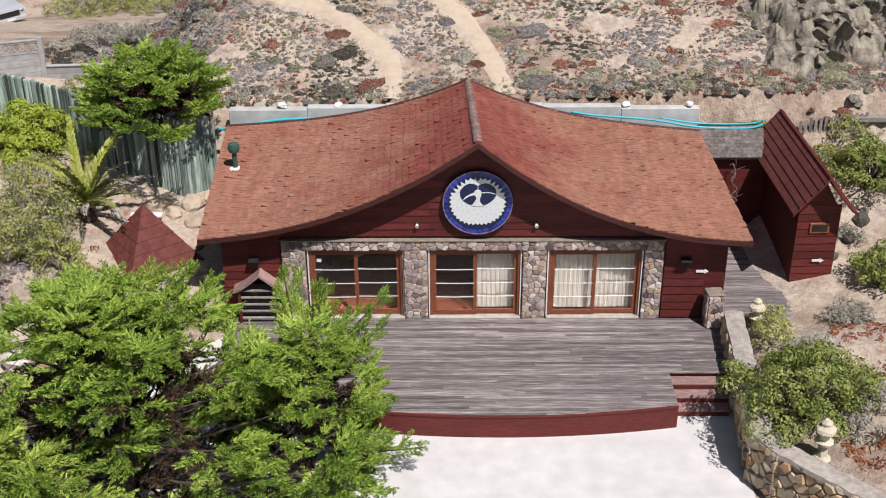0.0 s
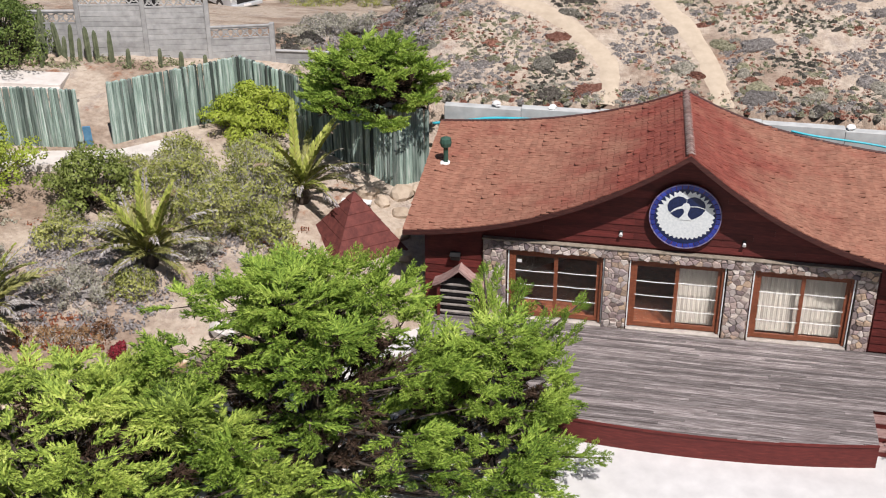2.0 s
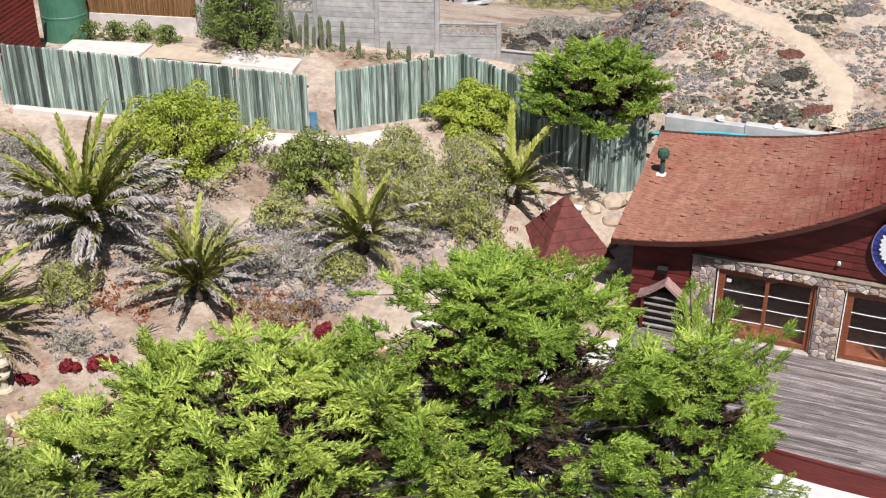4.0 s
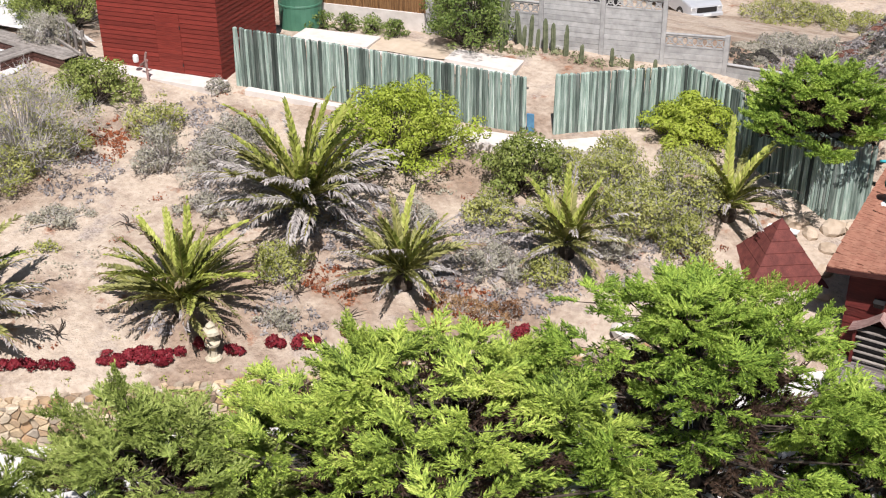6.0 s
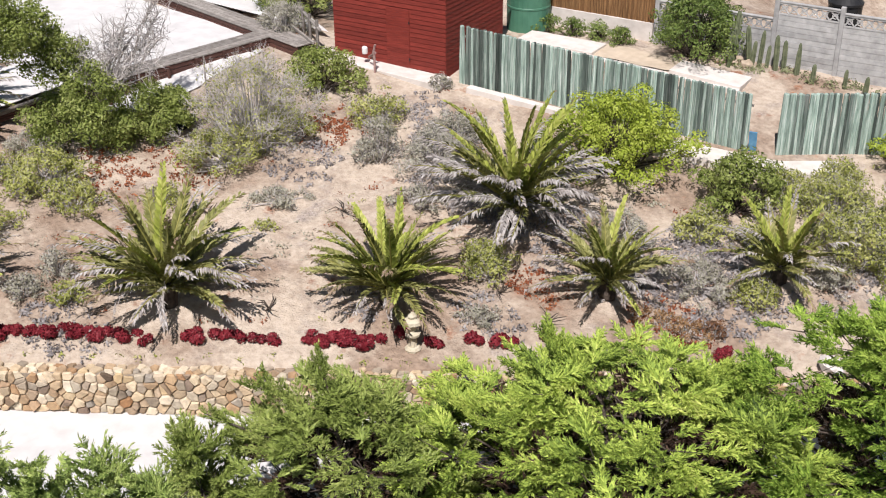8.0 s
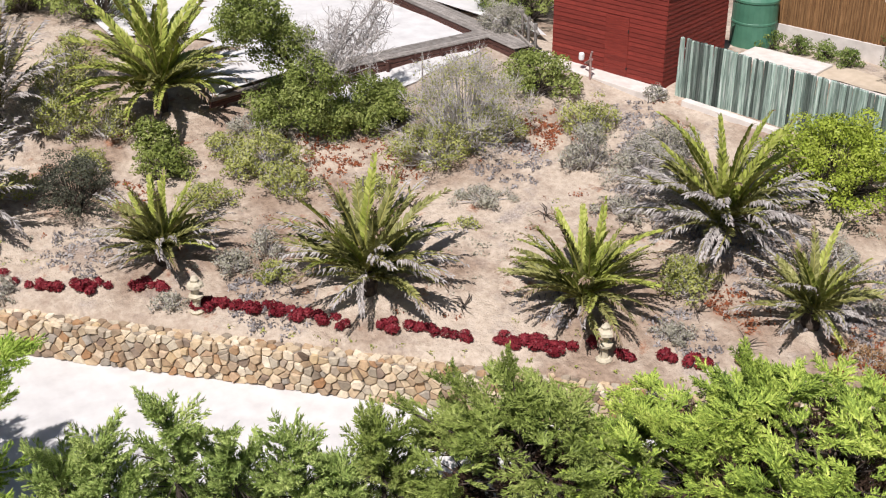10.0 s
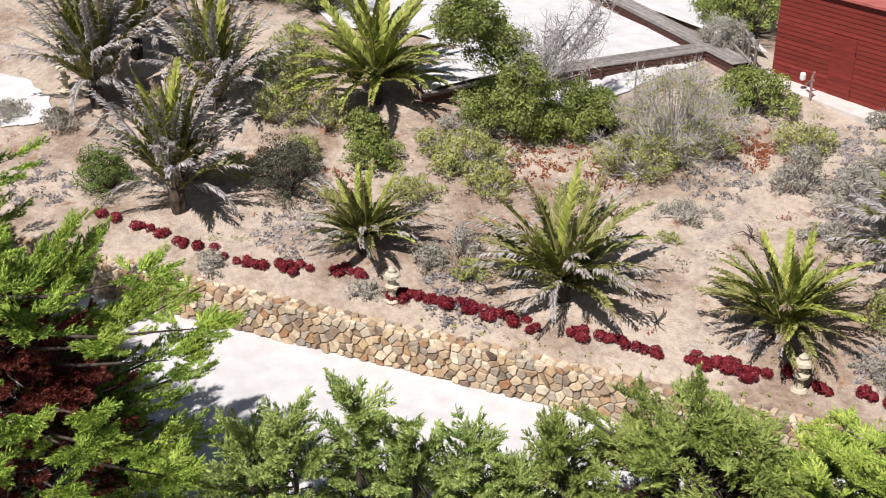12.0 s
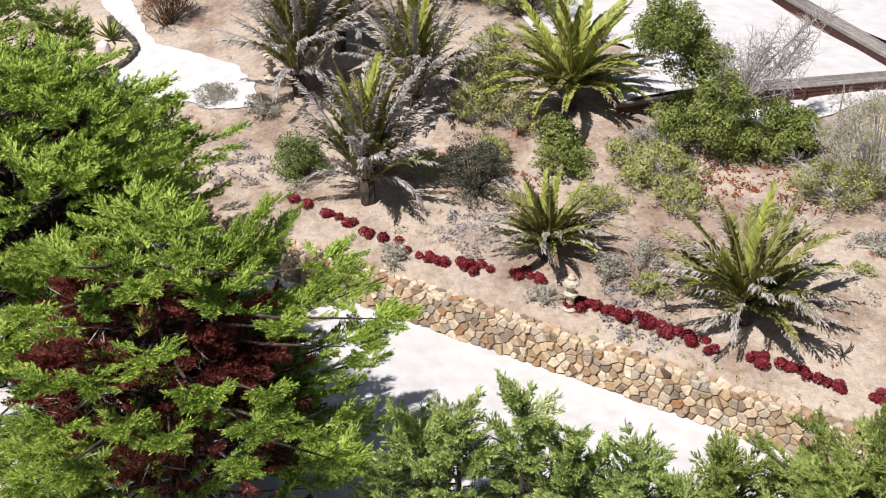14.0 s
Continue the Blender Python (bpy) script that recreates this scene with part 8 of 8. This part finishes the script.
scatter("dead_mat", LEAF_HEATH, patch_spots(-14.9, 25.3, 2.4, 330, 1) + patch_spots(-15.6, 27.2, 1.3, 120, 41) + patch_spots(-20.6, 24.8, 2.2, 220, 42) + patch_spots(-17.6, 23.6, 1.6, 70, 31) + patch_spots(-23.6, 25.2, 2.0, 110, 32) + patch_spots(-11.9, 28.3, 1.3, 50, 33) + patch_spots(-27.3, 21.8, 1.6, 60, 34) + patch_spots(-26.0, 12.6, 1.6, 60, 35) + patch_spots(-31.5, 9.4, 1.4, 50, 36) + patch_spots(-38.5, 3.4, 1.6, 60, 37) + patch_spots(-10.8, 40.8, 2.2, 130, 38, 0.16) + patch_spots(-8.6, 38.6, 1.2, 40, 40, 0.16) + patch_spots(-18.2, 20.3, 1.2, 40, 2) + patch_spots(-22.5, 24.0, 1.8, 60, 3) + patch_spots(-12.2, 26.6, 1.4, 40, 4) + patch_spots(-21.2, 18.4, 0.9, 25, 5) + patch_spots(-26.2, 26.4, 1.5, 40, 6), "grey-lilac mat of dead creeping plants on the sand", 0.11, 60, 21, 0.3)
scatter("rust_mat", LEAF_RUST, patch_spots(-14.6, 23.6, 1.3, 60, 7) + patch_spots(-29.9, 19.0, 1.5, 50, 8) + patch_spots(-27.8, 24.2, 1.2, 40, 9) + patch_spots(-10.2, 29.0, 1.0, 25, 10) + patch_spots(-40.5, 7.5, 1.2, 25, 11) + patch_spots(10.6, 26.3, 1.0, 40, 12) + patch_spots(10.6, 23.8, 1.6, 110, 17) + patch_spots(9.4, 21.6, 0.8, 40, 18) + patch_spots(-31.3, 17.2, 1.8, 90, 13) + patch_spots(-28.0, 23.2, 1.2, 60, 14) + patch_spots(-18.0, 22.2, 1.0, 40, 15) + patch_spots(-33.0, 11.8, 1.2, 40, 16), "rusty red creeping mat on the sand", 0.1, 36, 22, 0.25)
scatter("rust_tufts", LEAF_RUST, garden_spots(70, 5, 0.1, 0.3, 0.2), "rusty dry creeping plants on the sand", 0.08, 40, 7, 0.25)
scatter("green_tufts", LEAF_OLIVE, garden_spots(70, 8, 0.09, 0.3, 0.1), "small green tufts on the sand", 0.08, 34, 8, 0.6)
scatter("wall_foot_weeds", LEAF_OLIVE, [(*on_wall(10 + 0.7 * k + 0.3 * math.sin(k * 7), 0.55 + 0.1 * math.sin(k * 3)), 0.14 + 0.05 * math.sin(k * 5)) for k in range(22)], "straw-green weeds along the wall top", 0.09, 26, 9)
scatter("yard_weeds", LEAF_SAGE, [(-20.6 + 0.45 * k + 0.2 * math.sin(k * 9), 36.0 + 0.11 * k + 0.3 * math.sin(k * 5), 0.32 + 0.1 * math.sin(k * 4)) for k in range(24)], "low grey-green succulents at the foot of the concrete fence", 0.1, 90, 10)


CACTUS = simple("grey_green_cactus", [(0.3, (0.09, 0.11, 0.06)), (0.7, (0.2, 0.22, 0.13))], 6, rough=0.8, relief=0.5)


def cactus(x, y, h, seed):
    """A ribbed column, a little leaning, narrowing to a rounded tip."""
    rng = random.Random(seed)
    z = land_z(x, y)
    w = rng.uniform(0.65, 1.05)
    bm = lathe([(0.085 * w, 0), (0.1 * w, h * 0.4), (0.095 * w, h * 0.8), (0.07 * w, h * 0.94), (0.02, h)], 14)
    for i, v in enumerate(bm.verts):
        if i % 2:
            v.co.x *= 0.72
            v.co.y *= 0.72
    ob = finish("cactus", bm, CACTUS)
    ob.matrix_basis = pose(x, y, z - 0.05, rng.uniform(-5, 5), rng.uniform(-5, 5))
    return tagged(ob, "ribbed grey-green columnar cactus by the concrete fence", "cactus", "cacti")


rng_k = random.Random(12)
for k in range(21):
    f = rng_k.random() ** 1.7
    cactus(-21.0 + 5.6 * f, 36.0 + 1.3 * f + rng_k.uniform(-0.35, 0.35), (1.75 - 1.15 * f) * rng_k.uniform(0.55, 1.1), k)


def black_tank():
    t = tagged(empty("water_tank", -18.3, 38.7, 3.3), "dark grey plastic tank behind the concrete fence", "tank")
    part("body", lathe([(0.55, 0), (0.57, 0.1), (0.57, 2.75), (0.6, 2.78), (0.6, 2.86), (0.3, 3.1)], 22), BLACK_METAL, t)
    part("lid", lathe([(0.3, 3.08), (0.31, 3.16), (0.1, 3.2)], 16), BLACK_METAL, t)


black_tank()


def agave(x, y, r):
    z = land_z(x, y)
    p = tagged(empty("agave", x, y, z + 0.1), "grey-green agave in a ring of stones", "agave")
    for k in range(18):
        az = k * 137.5
        bm = bmesh.new()
        v = [bm.verts.new(q) for q in ((0, -0.05, 0), (0, 0.05, 0), (0.45, 0.06, 0.03), (0.45, -0.06, 0.03), (1, 0, 0), (0.45, 0, -0.03))]
        for f in ((0, 3, 2, 1), (3, 4, 2), (0, 1, 5), (1, 2, 5), (0, 5, 3), (3, 5, 4), (2, 4, 5)):
            bm.faces.new([v[i] for i in f])
        ob = part("leaf", bm, LEAF_GREEN, p)
        ob.matrix_basis = pose(0, 0, 0.05, 0, -(15 + 60 * (1 - k / 18)), az) @ Matrix.Diagonal((r, r, r, 1))


LEAF_BROWN = leaf("shrub_rust_brown", [(0.1, (0.05, 0.025, 0.014)), (0.5, (0.17, 0.09, 0.05)), (1.0, (0.36, 0.21, 0.12))], sheen=0.8)
lump("rock", -10.6, 24.65, land_z(-10.6, 24.65) + 0.25, 0.4, SLAB, "pale flat-topped boulder half hidden by cypress boughs", "rock", 95, 0.6)
LEAF_ORANGE = leaf("dry_plant_orange_brown", [(0.1, (0.12, 0.06, 0.03)), (0.5, (0.33, 0.2, 0.1)), (1.0, (0.5, 0.36, 0.2))], sheen=0.8)
for k, (x, y, r, h, mat) in enumerate([(-14.7, 23.3, 0.55, 0.45, LEAF_ORANGE), (-14.0, 23.5, 0.6, 0.5, LEAF_ORANGE), (-13.5, 23.9, 0.45, 0.5, LEAF_BROWN), (-15.3, 23.2, 0.4, 0.35, LEAF_ORANGE), (-14.1, 22.9, 0.3, 0.3, SUCC_RED), (-12.9, 23.2, 0.35, 0.35, SUCC_RED)]):
    shrub(x, y, r, h, mat, "small dark red succulent clump on the sand" if mat is SUCC_RED else "low dry orange-brown plant on the sand", 610 + k, 0.08, 420, 10, "plant", 0.0 if mat is SUCC_RED else 0.25)
shrub(-51.2, 2.0, 1.35, 2.9, LEAF_BROWN, "rust-brown dry bush beside the white path", 78, 0.1, 300)
agave(-50.4, -0.4, 1.05)
agave(-49.9, -1.4, 0.7)
lump("rock", -49.3, -0.75, land_z(-49.3, -0.75) + 0.2, 0.34, SLAB, "pale rounded stone standing in the agave bed", "rock", 90, 1.3)
sheet("soil_bed", [(-47.0, -1.7), (-47.6, -0.65), (-48.3, 0.1), (-49.4, 0.45), (-50.8, 0.1), (-53.0, -0.6), (-53.5, -2.6), (-48.5, -3.2)], PATH_SAND, "pale sandy bed behind a stone kerb", "flower bed", 0.09)
kerb = tagged(empty("kerb"), "low rough grey stone kerb round the agave bed", "kerb", kind="structure")
line = sample_curve([(-46.7, -1.9, 0), (-47.4, -0.75, 0), (-48.2, 0.15, 0), (-49.2, 0.52, 0), (-50.6, 0.25, 0), (-52.6, -0.4, 0)])
for k, (a, b) in enumerate(zip(line, line[1:])):
    a, b = Vector(a), Vector(b)
    a.z, b.z = land_z(a.x, a.y), land_z(b.x, b.y)
    d = b - a
    m = Matrix.Translation(a) @ Matrix.Rotation(math.atan2(d.y, d.x), 4, "Z") @ Matrix.Rotation(-math.atan2(d.z, d.xy.length), 4, "Y")
    part("stone", boxed(0.005, d.length - 0.01, -0.11 - 0.02 * (k % 2), 0.11, -0.1, 0.2 + 0.03 * (k * 7 % 3), 0.02, m), ROCK, kerb)
